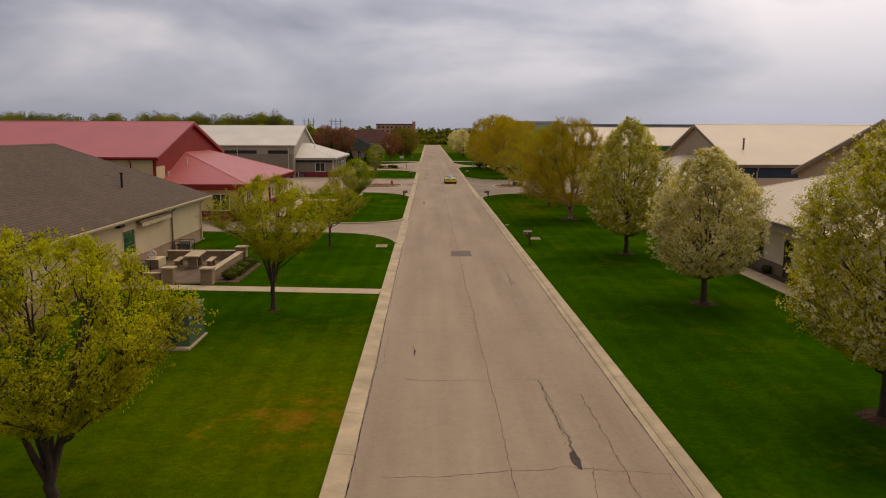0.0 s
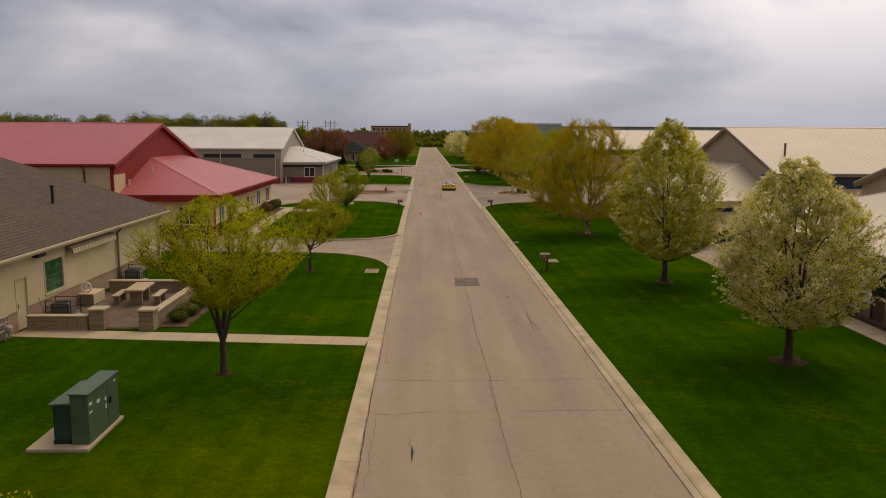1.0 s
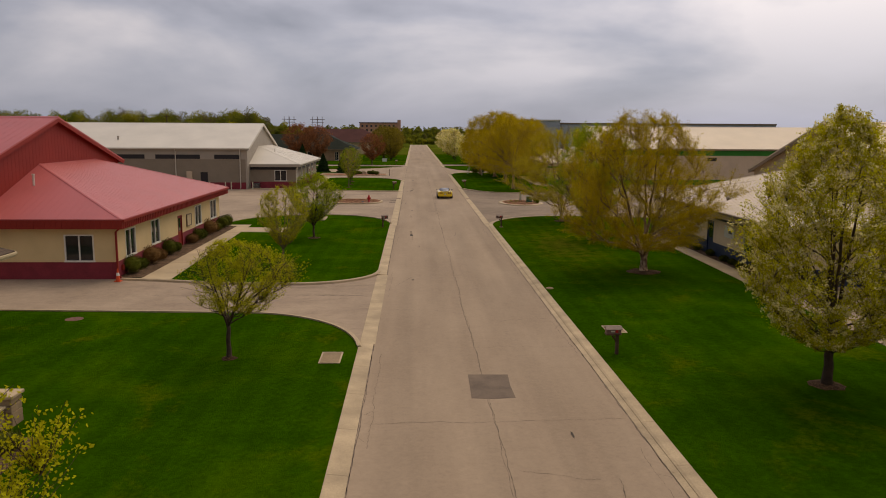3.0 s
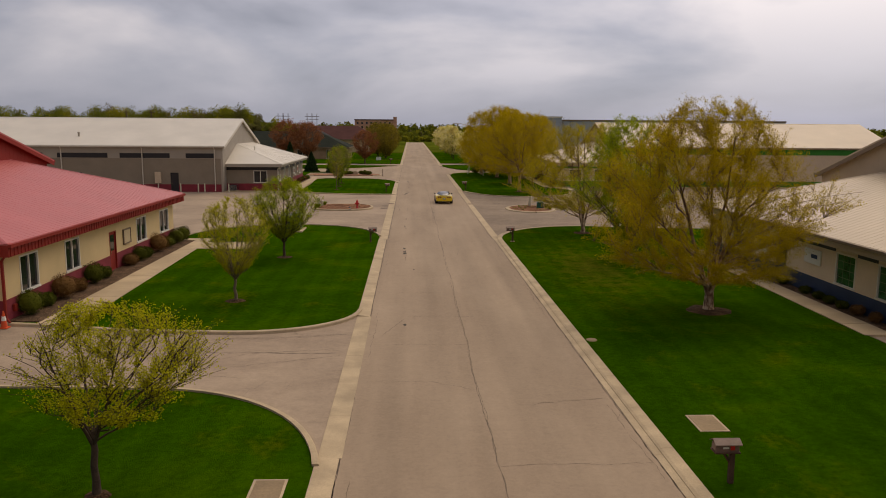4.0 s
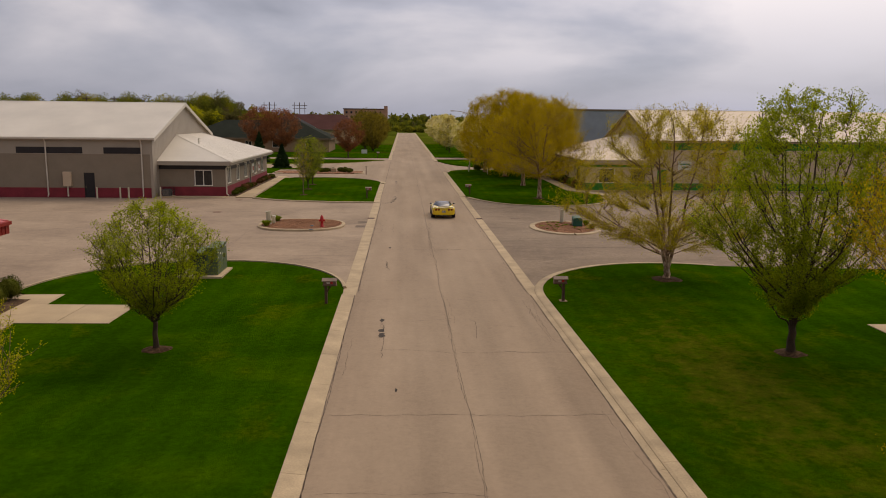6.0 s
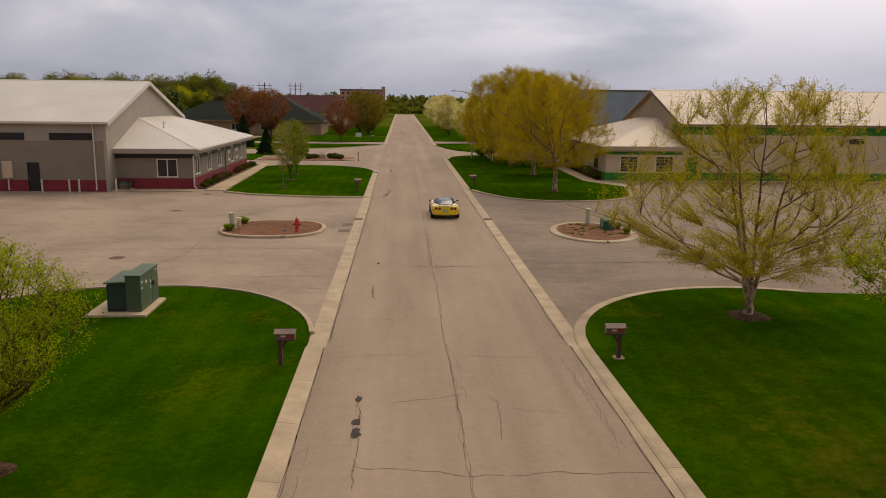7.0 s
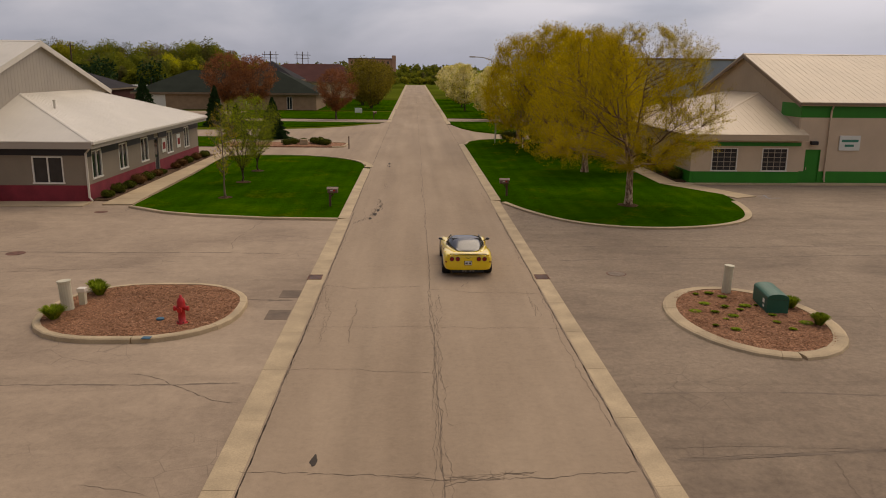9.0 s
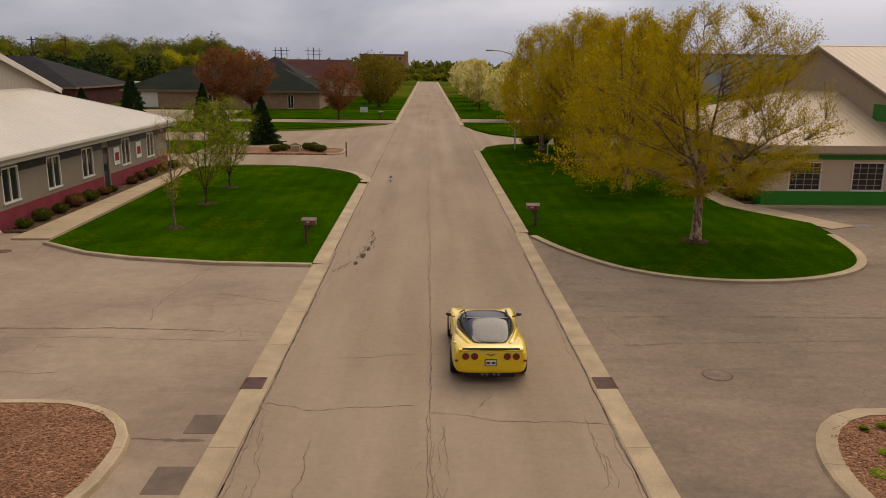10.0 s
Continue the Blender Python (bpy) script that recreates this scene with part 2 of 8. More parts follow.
def make_mulch(name, lo, hi):
    k = Nodes(name, 0.95, 0, 0.1)
    v = k.n.new("ShaderNodeTexVoronoi")
    v.inputs["Scale"].default_value = 16.0
    k.link(k.scaled(1.0, 1.7, 1.0), v.inputs[0])
    chip = k.n.new("ShaderNodeSeparateXYZ")
    k.link(v.outputs[1], chip.inputs[0])
    c = k.mix(1.0, k.ramp(k.noise(1.5, 4), (0.3, lo), (0.7, hi)), k.ramp(chip.outputs[0], (0.0, 0.55), (0.7, 1.0), (1.0, 1.5)), "MULTIPLY")
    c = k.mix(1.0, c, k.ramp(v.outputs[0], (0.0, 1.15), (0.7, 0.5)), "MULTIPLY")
    k.color(c)
    k.bump(v.outputs[0], 0.9, -0.04)
    return k.m


def make_glass(name, tint, rough=0.03):
    k = Nodes(name, rough, 0, 0.5)
    k.color(tint)
    k.b.inputs["Transmission Weight"].default_value = 1.0
    k.b.inputs["IOR"].default_value = 1.45
    return k.m


def make_paint(name, col, coat=1.0):
    k = Nodes(name, 0.32, 0.0, 0.5)
    k.color(k.mix(1.0, col, k.ramp(k.noise(3.0, 4), (0.3, 0.93), (0.7, 1.05)), "MULTIPLY"))
    k.b.inputs["Coat Weight"].default_value = coat
    k.b.inputs["Coat Roughness"].default_value = 0.05
    return k.m


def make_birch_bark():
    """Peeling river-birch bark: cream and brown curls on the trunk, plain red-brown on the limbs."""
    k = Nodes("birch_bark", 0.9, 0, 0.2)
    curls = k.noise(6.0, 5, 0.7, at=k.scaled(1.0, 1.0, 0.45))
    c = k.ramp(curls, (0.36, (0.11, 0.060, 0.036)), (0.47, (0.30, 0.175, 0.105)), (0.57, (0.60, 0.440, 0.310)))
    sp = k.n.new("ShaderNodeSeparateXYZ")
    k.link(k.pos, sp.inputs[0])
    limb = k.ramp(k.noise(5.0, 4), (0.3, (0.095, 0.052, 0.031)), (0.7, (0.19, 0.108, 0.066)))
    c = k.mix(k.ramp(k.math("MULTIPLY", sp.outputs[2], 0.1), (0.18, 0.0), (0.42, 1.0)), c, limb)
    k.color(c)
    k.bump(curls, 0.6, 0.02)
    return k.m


M = {
    "grass": make_grass(),
    "field": plain("rough_field_grass", (0.085, 0.105, 0.012), 0.95, big=0.4, small=0.3, bs=0.02, ss=3.0, spec=0.0),
    "road": make_road(),
    "lot": make_lot("pale_yard_asphalt", 1.30, 0.55),
    "lot_dark": make_lot("grey_yard_asphalt", 0.97, 1.0),
    "shingle": make_shingle(),
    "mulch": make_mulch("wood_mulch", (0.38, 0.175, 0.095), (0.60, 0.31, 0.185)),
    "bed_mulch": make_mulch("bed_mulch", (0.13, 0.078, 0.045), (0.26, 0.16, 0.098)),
    # Cream block; its colour is lifted to offset the shade on these fronts.
    "cream_lit": plain("lit_cream_block", (0.72, 0.57, 0.39), 0.85, big=0.08, small=0.08, bs=0.6, ss=18),
    "young_bark": plain("young_bark", (0.20, 0.145, 0.085), 0.9, big=0.3, small=0.3, bs=4, ss=24, bump=0.4),
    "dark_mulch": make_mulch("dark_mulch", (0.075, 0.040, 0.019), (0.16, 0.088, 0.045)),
    "kerb": plain("kerb_concrete", (0.470, 0.350, 0.215), 0.88, big=0.24, small=0.2, bs=0.9, ss=24, piece=0.05),
    "walk": plain("walk_concrete", (0.465, 0.345, 0.21), 0.88, big=0.15, small=0.12, bs=0.6, ss=24, piece=0.10),
    "crack": plain("crack_dirt", (0.165, 0.118, 0.082), 0.95, big=0.4, small=0.3, bs=2.0),
    "pit": plain("dark_pit", (0.06, 0.045, 0.034), 0.95, big=0.4, small=0.3, bs=3.0),
    "patch": plain("dark_asphalt_patch", (0.170, 0.120, 0.084), 0.92, big=0.25, small=0.3, bs=1.5, ss=40),
    "stain": plain("weathered_stain", (0.175, 0.125, 0.087), 0.85, big=0.3, small=0.2, bs=1.0, ss=30),
    "old_iron": plain("dusty_iron", (0.21, 0.155, 0.115), 0.8, 0.2, big=0.3, small=0.3, bs=4),
    "iron": plain("cast_iron", (0.17, 0.075, 0.050), 0.8, 0.2, big=0.4, small=0.3, bs=4),
    "red_roof": plain("red_roof_metal", (0.47, 0.098, 0.092), 0.42, 0.0, big=0.10, small=0.05, bs=0.25, bump=0.04, spec=0.45),
    "red_trim": plain("dark_red_metal", (0.27, 0.026, 0.018), 0.6, 0.0, big=0.12, small=0.06, bs=0.5, bump=0.03, spec=0.2),
    "red_base": plain("maroon_split_block", (0.25, 0.028, 0.040), 0.85, big=0.2, small=0.25, bs=1.2, ss=22, bump=0.5),
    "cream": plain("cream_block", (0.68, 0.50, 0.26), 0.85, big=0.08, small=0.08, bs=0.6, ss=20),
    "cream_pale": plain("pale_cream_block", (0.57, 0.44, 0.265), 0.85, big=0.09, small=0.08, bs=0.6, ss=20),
    "tan_stone": plain("tan_wall_block", (0.31, 0.215, 0.12), 0.9, big=0.18, small=0.2, bs=1.2, ss=16, bump=0.4, piece=0.12),
    "pink_stone": plain("brown_wainscot_block", (0.36, 0.23, 0.14), 0.9, big=0.15, small=0.2, bs=1.2, ss=16, bump=0.4),
    "paver": plain("terrace_paver", (0.155, 0.092, 0.054), 0.9, big=0.15, small=0.2, bs=0.8, ss=12, piece=0.18),
    "white_roof": plain("white_roof_metal", (0.62, 0.565, 0.475), 0.5, 0.0, big=0.09, small=0.05, bs=0.25, bump=0.04),
    "tan_roof": plain("beige_roof_metal", (0.555, 0.43, 0.295), 0.5, 0.0, big=0.08, small=0.05, bs=0.25, bump=0.04),
    "grey_block": plain("grey_tan_block", (0.255, 0.205, 0.150), 0.85, big=0.08, small=0.1, bs=0.7, ss=18),
    "grey_metal": plain("grey_metal_siding", (0.36, 0.31, 0.25), 0.6, 0.0, big=0.08, small=0.05, bs=0.4),
    "tan_metal": plain("tan_metal_siding", (0.46, 0.345, 0.235), 0.6, 0.0, big=0.08, small=0.05, bs=0.4),
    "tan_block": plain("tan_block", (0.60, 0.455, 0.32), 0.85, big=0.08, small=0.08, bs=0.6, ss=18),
    "black": plain("black_trim", (0.018, 0.016, 0.018), 0.5, 0.0, big=0.3, small=0.1, bs=1.0),
    "navy": plain("navy_paint", (0.014, 0.034, 0.085), 0.55, big=0.2, small=0.1, bs=1.0),
    "green": plain("green_paint", (0.006, 0.20, 0.010), 0.55, big=0.12, small=0.08, bs=1.0),
    "white": plain("white_paint", (0.74, 0.70, 0.62), 0.5, big=0.06, small=0.05, bs=0.8),
    "gutter": plain("gutter_metal", (0.62, 0.56, 0.47), 0.45, 0.0, big=0.08, small=0.05, bs=0.8),
    "brown_trim": plain("brown_trim", (0.22, 0.15, 0.095), 0.6, big=0.12, small=0.08, bs=1.0),
    "box_green": plain("utility_green", (0.076, 0.118, 0.058), 0.5, 0.0, big=0.12, small=0.08, bs=1.5, ss=8),
    "box_dark": plain("utility_dark_green", (0.022, 0.055, 0.035), 0.5, 0.0, big=0.15, small=0.08, bs=1.5, ss=8),
    "pedestal_green": plain("pedestal_green", (0.012, 0.10, 0.062), 0.5, 0.0, big=0.12, small=0.08, bs=1.5),
    "hydrant": plain("hydrant_red", (0.52, 0.020, 0.020), 0.4, 0.0, big=0.18, small=0.1, bs=4),
    "pipe": plain("cream_pipe", (0.55, 0.50, 0.36), 0.55, big=0.12, small=0.08, bs=2),
    "wood": plain("dark_brown_wood", (0.105, 0.052, 0.032), 0.75, big=0.25, small=0.25, bs=3, ss=22),
    "mail": plain("mailbox_brown", (0.20, 0.115, 0.085), 0.6, big=0.2, small=0.15, bs=3),
    "mail_top": plain("mailbox_roof", (0.25, 0.165, 0.12), 0.6, big=0.2, small=0.15, bs=3),
    "bark": plain("grey_brown_bark", (0.075, 0.045, 0.028), 0.95, big=0.3, small=0.35, bs=4, ss=30, bump=0.8),
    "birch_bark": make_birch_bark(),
    "rubber": plain("tyre_rubber", (0.012, 0.012, 0.012), 0.85, big=0.2, small=0.2, bs=6),
    "rim": plain("wheel_metal", (0.20, 0.20, 0.21), 0.3, 0.9, big=0.1, small=0.1, bs=4),
    "car": make_paint("yellow_car_paint", (0.86, 0.58, 0.010)),
    "car_black": make_paint("gloss_black", (0.012, 0.012, 0.014), 0.6),
    "tail": plain("tail_lamp_red", (0.26, 0.012, 0.010), 0.2, 0, big=0.1, small=0.05, bs=8, bump=0),
    "chrome": plain("chrome", (0.6, 0.6, 0.6), 0.2, 1.0, big=0.05, small=0.05, bump=0),
    "glass": make_glass("window_glass", (0.75, 0.82, 0.80)),
    "car_glass": plain("tinted_car_glass", (0.028, 0.029, 0.036), 0.12, 0, big=0.4, small=0.1, bs=1.6, bump=0, spec=0.45),
    "block_glass": plain("green_glass_block", (0.030, 0.115, 0.048), 0.12, 0, big=0.5, small=0.2, bs=1.6, ss=6, bump=0.2, spec=0.8),
    "blue_glass": plain("dark_window_glass", (0.022, 0.022, 0.024), 0.06, 0, big=0.5, small=0.1, bs=0.9, bump=0, spec=0.5),
    "chips": foliage("bark_chips", (0.24, 0.105, 0.054), (0.46, 0.235, 0.135), 0.0),
    "evergreen": foliage("evergreen_needles", (0.014, 0.036, 0.012), (0.040, 0.075, 0.020), 0.1),
    "shrub": foliage("clipped_shrub_leaves", (0.035, 0.055, 0.006), (0.115, 0.125, 0.016), 0.15),
    "shrub_brown": foliage("bronze_shrub_leaves", (0.10, 0.050, 0.018), (0.25, 0.13, 0.045), 0.15),
    "lush": foliage("bright_plant_leaves", (0.12, 0.19, 0.012), (0.34, 0.40, 0.035), 0.35),
    "maple": foliage("spring_maple_leaves", (0.38, 0.365, 0.016), (0.67, 0.61, 0.035), 0.5),
    "maple_b": foliage("green_maple_leaves", (0.19, 0.26, 0.012), (0.42, 0.46, 0.028), 0.5),
    "spring_green": foliage("fresh_green_leaves", (0.23, 0.30, 0.012), (0.48, 0.53, 0.028), 0.5),
    "pear": foliage("pear_leaves", (0.40, 0.37, 0.015), (0.76, 0.68, 0.04), 0.55),
    "blossom": foliage("pear_blossom", (0.80, 0.68, 0.30), (0.96, 0.86, 0.46), 0.5),
    "birch": foliage("birch_catkins", (0.37, 0.265, 0.008), (0.67, 0.49, 0.024), 0.5),
    "birch_pale": foliage("pale_birch_catkins", (0.41, 0.325, 0.014), (0.70, 0.57, 0.038), 0.5),
    "bronze": foliage("bronze_spring_leaves", (0.13, 0.10, 0.012), (0.34, 0.25, 0.03), 0.35),
    "red_maple": foliage("red_maple_leaves", (0.20, 0.070, 0.028), (0.40, 0.155, 0.062), 0.35),
    "woods": make_woods(),
    "brick": plain("far_brick", (0.54, 0.28, 0.19), 0.9, big=0.15, small=0.15, bs=0.3),
    "dark_roof": plain("dark_slate_roof", (0.040, 0.036, 0.038), 0.95, big=0.2, small=0.15, bs=0.4, spec=0.06),
    "green_roof": plain("green_grey_roof", (0.024, 0.029, 0.021), 0.95, big=0.2, small=0.15, bs=0.4, spec=0.06),
    "maroon_roof": plain("maroon_roof", (0.095, 0.038, 0.033), 0.9, big=0.15, small=0.12, bs=0.4, spec=0.08),
    "blue_grey": plain("blue_grey_metal", (0.34, 0.37, 0.41), 0.6, big=0.1, small=0.05, bs=0.3),
    "worn_blue": plain("worn_blue_paint", (0.22, 0.235, 0.27), 0.85, big=0.3, small=0.3, bs=2.0),
    "valve_blue": plain("valve_blue", (0.02, 0.10, 0.16), 0.6, big=0.15, small=0.1, bs=3),
    "orange": plain("cone_orange", (0.70, 0.08, 0.02), 0.6, big=0.1, small=0.1, bs=4),
    "pale_sign": plain("sign_face", (0.66, 0.66, 0.60), 0.5, big=0.05, small=0.04, bs=2),
    "teal": plain("teal_print", (0.03, 0.20, 0.13), 0.5, big=0.1, small=0.05, bs=2),
    "grey_print": plain("dark_print", (0.06, 0.06, 0.06), 0.6, big=0.1, small=0.05, bs=2),
}

# ---- mesh helpers ----
def mesh_ob(name, bm, material, normals=True, smooth=False):
    if normals:
        bmesh.ops.recalc_face_normals(bm, faces=bm.faces)
    me = bpy.data.meshes.new(name)
    bm.to_mesh(me)
    bm.free()
    me.materials.append(material)
    if smooth:
        me.shade_smooth()
    return new(name, me)


def np_ob(name, verts, quads, material, tris=None):
    """A mesh from arrays of vertices and of quads (and triangles)."""
    me = bpy.data.meshes.new(name)
    verts = np.asarray(verts, np.float32)
    if quads is not None and len(quads) and len(quads[0]) == 3:
        quads, tris = None, quads
    loops, starts, n = [], [], 0
    if quads is not None and len(quads):
        q = np.asarray(quads, np.int32)
        loops.append(q.ravel()), starts.append(np.arange(len(q)) * 4)
        n = len(q) * 4
    if tris is not None and len(tris):
        q = np.asarray(tris, np.int32)
        loops.append(q.ravel()), starts.append(n + np.arange(len(q)) * 3)
    loops, starts = np.concatenate(loops).astype(np.int32), np.concatenate(starts).astype(np.int32)
    me.vertices.add(len(verts)), me.loops.add(len(loops)), me.polygons.add(len(starts))
    me.vertices.foreach_set("co", verts.ravel())
    me.loops.foreach_set("vertex_index", loops)
    me.polygons.foreach_set("loop_start", starts)
    me.update(calc_edges=True)
    me.validate()
    me.materials.append(material)
    return new(name, me)


def root(name, x, y, z=0.0, rz=0.0, label="", category="", group=""):
    ob = new(name)
    ob.empty_display_size = 0.3
    ob.location, ob.rotation_euler = (x, y, z), (0, 0, radians(rz))
    return tagged(ob, label, category, group)


def base_of(ob):
    while ob.parent:
        ob = ob.parent
    return ob.location


def part(name, bm, material, parent, label="", world=False, smooth=False):
    """One mesh under a thing or a part; world: built in the world's metres, not from the thing's base."""
    if world:
        bmesh.ops.translate(bm, vec=-base_of(parent), verts=bm.verts)
    ob = mesh_ob(name, bm, material, True, smooth)
    ob.parent = parent
    if label:
        ob["label"] = label
    return ob


def bx(bm, x0, y0, z0, x1, y1, z1):
    """Adds a box between two corners."""
    x0, x1 = sorted((x0, x1))
    y0, y1 = sorted((y0, y1))
    z0, z1 = sorted((z0, z1))
    v = [bm.verts.new(p) for p in ((x0, y0, z0), (x1, y0, z0), (x1, y1, z0), (x0, y1, z0), (x0, y0, z1), (x1, y0, z1), (x1, y1, z1), (x0, y1, z1))]
    for f in ((3, 2, 1, 0), (4, 5, 6, 7), (0, 1, 5, 4), (1, 2, 6, 5), (2, 3, 7, 6), (3, 0, 4, 7)):
        bm.faces.new([v[i] for i in f])
    return bm


def box(*a):
    return bx(bmesh.new(), *a)


def soft_box(x0, y0, z0, x1, y1, z1, r=0.02, seg=2):
    bm = box(x0, y0, z0, x1, y1, z1)
    bmesh.ops.bevel(bm, geom=bm.edges[:], offset=r, segments=seg, affect="EDGES", profile=0.5)
    return bm


def prism(bm, pts, z0, z1):
    """Adds an upright slab on the polygon pts; z0 and z1 may be lists."""
    n = len(pts)
    lo = [bm.verts.new((*p, z0[i] if isinstance(z0, (list, tuple)) else z0)) for i, p in enumerate(pts)]
    hi = [bm.verts.new((*p, z1[i] if isinstance(z1, (list, tuple)) else z1)) for i, p in enumerate(pts)]
    bm.faces.new(hi)
    bm.faces.new(lo[::-1])
    for i in range(n):
        j = (i + 1) % n
        bm.faces.new((lo[i], lo[j], hi[j], hi[i]))
    return bm


def slab(bm, pts, thick, way=(0, 0, -1)):
    """Adds a solid: the polygon of 3D points and the same shifted by thick along way."""
    off = Vector(way) * thick
    a = [bm.verts.new(p) for p in pts]
    b = [bm.verts.new(Vector(p) + off) for p in pts]
    bm.faces.new(a)
    bm.faces.new(b[::-1])
    for i in range(len(pts)):
        j = (i + 1) % len(pts)
        bm.faces.new((a[j], a[i], b[i], b[j]))
    return bm


def rod(bm, a, b, r, sides=8, r2=None):
    """Adds a round bar from a to b."""
    a, b = Vector(a), Vector(b)
    m = Matrix.Translation((a + b) / 2) @ (b - a).to_track_quat("Z", "Y").to_matrix().to_4x4()
    bmesh.ops.create_cone(bm, cap_ends=True, segments=sides, radius1=r, radius2=r if r2 is None else r2, depth=(b - a).length, matrix=m)
    return bm


def turned(bm, profile, sides=16, at=(0, 0, 0)):
    """Adds a round body from (radius, height) pairs."""
    rings = []
    for r, z in profile:
        rings.append([bm.verts.new((at[0] + r * math.cos(2 * math.pi * i / sides), at[1] + r * math.sin(2 * math.pi * i / sides), at[2] + z)) for i in range(sides)])
    for a, b in zip(rings, rings[1:]):
        for i in range(sides):
            bm.faces.new((a[i], a[(i + 1) % sides], b[(i + 1) % sides], b[i]))
    bm.faces.new(rings[0][::-1])
    bm.faces.new(rings[-1])
    return bm


def bar(bm, a, b, wide, high, up=(0, 0, 1)):
    """Adds a thin bar from a to b, lying on the surface with normal up."""
    a, b, up = Vector(a), Vector(b), Vector(up).normalized()
    side = (b - a).cross(up).normalized() * wide / 2
    v = [bm.verts.new(p) for p in (a - side, a + side, a + side + up * high, a - side + up * high, b - side, b + side, b + side + up * high, b - side + up * high)]
    for f in ((0, 1, 2, 3), (7, 6, 5, 4), (0, 4, 5, 1), (1, 5, 6, 2), (2, 6, 7, 3), (3, 7, 4, 0)):
        bm.faces.new([v[i] for i in f])


def bend(cx, cy, rx, ry, a0, a1, n=14):
    """Points of an elliptic bend, angles in degrees."""
    return [(cx + rx * math.cos(radians(a0 + (a1 - a0) * i / n)), cy + ry * math.sin(radians(a0 + (a1 - a0) * i / n))) for i in range(n + 1)]


def offset_line(pts, d):
    """The polyline shifted to its left by d."""
    out = []
    for i, p in enumerate(pts):
        a, b = Vector(pts[max(i - 1, 0)]), Vector(pts[min(i + 1, len(pts) - 1)])
        t = (b - a).normalized()
        out.append((p[0] - t.y * d, p[1] + t.x * d))
    return out


def resample(pts, step):
    out, left = [pts[0]], step
    for a, b in zip(pts, pts[1:]):
        a, b = Vector(a), Vector(b)
        length = (b - a).length
        at = left
        while at < length:
            out.append(tuple(a.lerp(b, at / length)))
            at += step
        left = at - length
    return out + [tuple(pts[-1])]


def wall_boxes(bm, axis, at, thick, lo, hi, z0, z1, holes):
    """A wall in the plane axis = at, from lo to hi along the other axis, with holes (a, b, za, zb) through it."""
    us = sorted({lo, hi, *(u for h in holes for u in h[:2] if lo < u < hi)})
    zs = sorted({z0, z1, *(z for h in holes for z in h[2:] if z0 < z < z1)})
    grid = {}

    def vert(i, j, k):
        if (i, j, k) not in grid:
            w = at + (thick if k else 0)
            grid[i, j, k] = bm.verts.new((w, us[i], zs[j]) if axis == "x" else (us[i], w, zs[j]))
        return grid[i, j, k]

    def solid(i, j):
        if not (0 <= i < len(us) - 1 and 0 <= j < len(zs) - 1):
            return False
        u, z = (us[i] + us[i + 1]) / 2, (zs[j] + zs[j + 1]) / 2
        return not any(h[0] < u < h[1] and h[2] < z < h[3] for h in holes)

    for i in range(len(us) - 1):
        for j in range(len(zs) - 1):
            if not solid(i, j):
                continue
            for k in (0, 1):
                bm.faces.new([vert(i + a, j + b, k) for a, b in ((0, 0), (1, 0), (1, 1), (0, 1))])
            for (di, dj), (p, q) in (((-1, 0), ((0, 0), (0, 1))), ((1, 0), ((1, 0), (1, 1))), ((0, -1), ((0, 0), (1, 0))), ((0, 1), ((0, 1), (1, 1)))):
                if not solid(i + di, j + dj):
                    bm.faces.new([vert(i + p[0], j + p[1], 0), vert(i + q[0], j + q[1], 0), vert(i + q[0], j + q[1], 1), vert(i + p[0], j + p[1], 1)])
    return bm

# ---- ground, road, kerbs, lawns ----
LAWN = 0.05


def flat_ob(name, pts, z0, z1, material, label, category):
    ob = mesh_ob(name, prism(bmesh.new(), pts, z0, z1), material)
    return tagged(ob, label, category, kind="structure")


flat_ob("ground", [(-2500, -600), (2500, -600), (2500, 4500), (-2500, 4500)], -0.6, -0.06, M["field"], "wide flat green ground out to the horizon", "ground")
road = flat_ob("road", [(-4.1, -90), (4.1, -90), (4.1, 470), (-4.1, 470)], -0.3, 0.0, M["road"], "worn tan road surface with many fine cracks", "road")

# The paved lots and side streets.
flat_ob("pavement_yard_left", [(-70, 95), (-4.5, 95), (-4.5, 142), (-70, 142)], -0.3, -0.012, M["lot"], "patched asphalt yard before the grey building", "pavement")
flat_ob("pavement_yard_right", [(4.5, 95), (70, 95), (70, 150), (4.5, 150)], -0.3, -0.012, M["lot_dark"], "patched dark asphalt yard before the green building", "pavement")
flat_ob("pavement_drive_red", [(-70, 54), (-4.5, 54), (-4.5, 74), (-70, 74)], -0.3, -0.012, M["lot"], "asphalt drive beside the red building", "pavement")
flat_ob("pavement_drive_tan", [(16.6, 56), (70, 56), (70, 69), (16.6, 69)], -0.3, -0.012, M["lot"], "asphalt drive between the beige buildings", "pavement")
side_left = [(-4.6, 157), (-4.6, 211)] + [(-5.6, 207), (-7.2, 205.2), (-9.5, 201.5), (-13, 198), (-18, 195.5), (-60, 189), (-60, 164.6), (-17.0, 164.6)]
flat_ob("pavement_side_street_left", side_left, -0.3, -0.012, M["road"], "pale side street opening off the road", "pavement")
side_right = [(4.6, 176), (6.0, 181.4), (8.0, 183.0), (60, 184), (60, 193), (9.5, 190.0), (7.0, 193.6), (5.6, 199), (4.6, 206)]
flat_ob("pavement_side_street_right", side_right, -0.3, -0.012, M["road"], "pale side street opening off the road", "pavement")
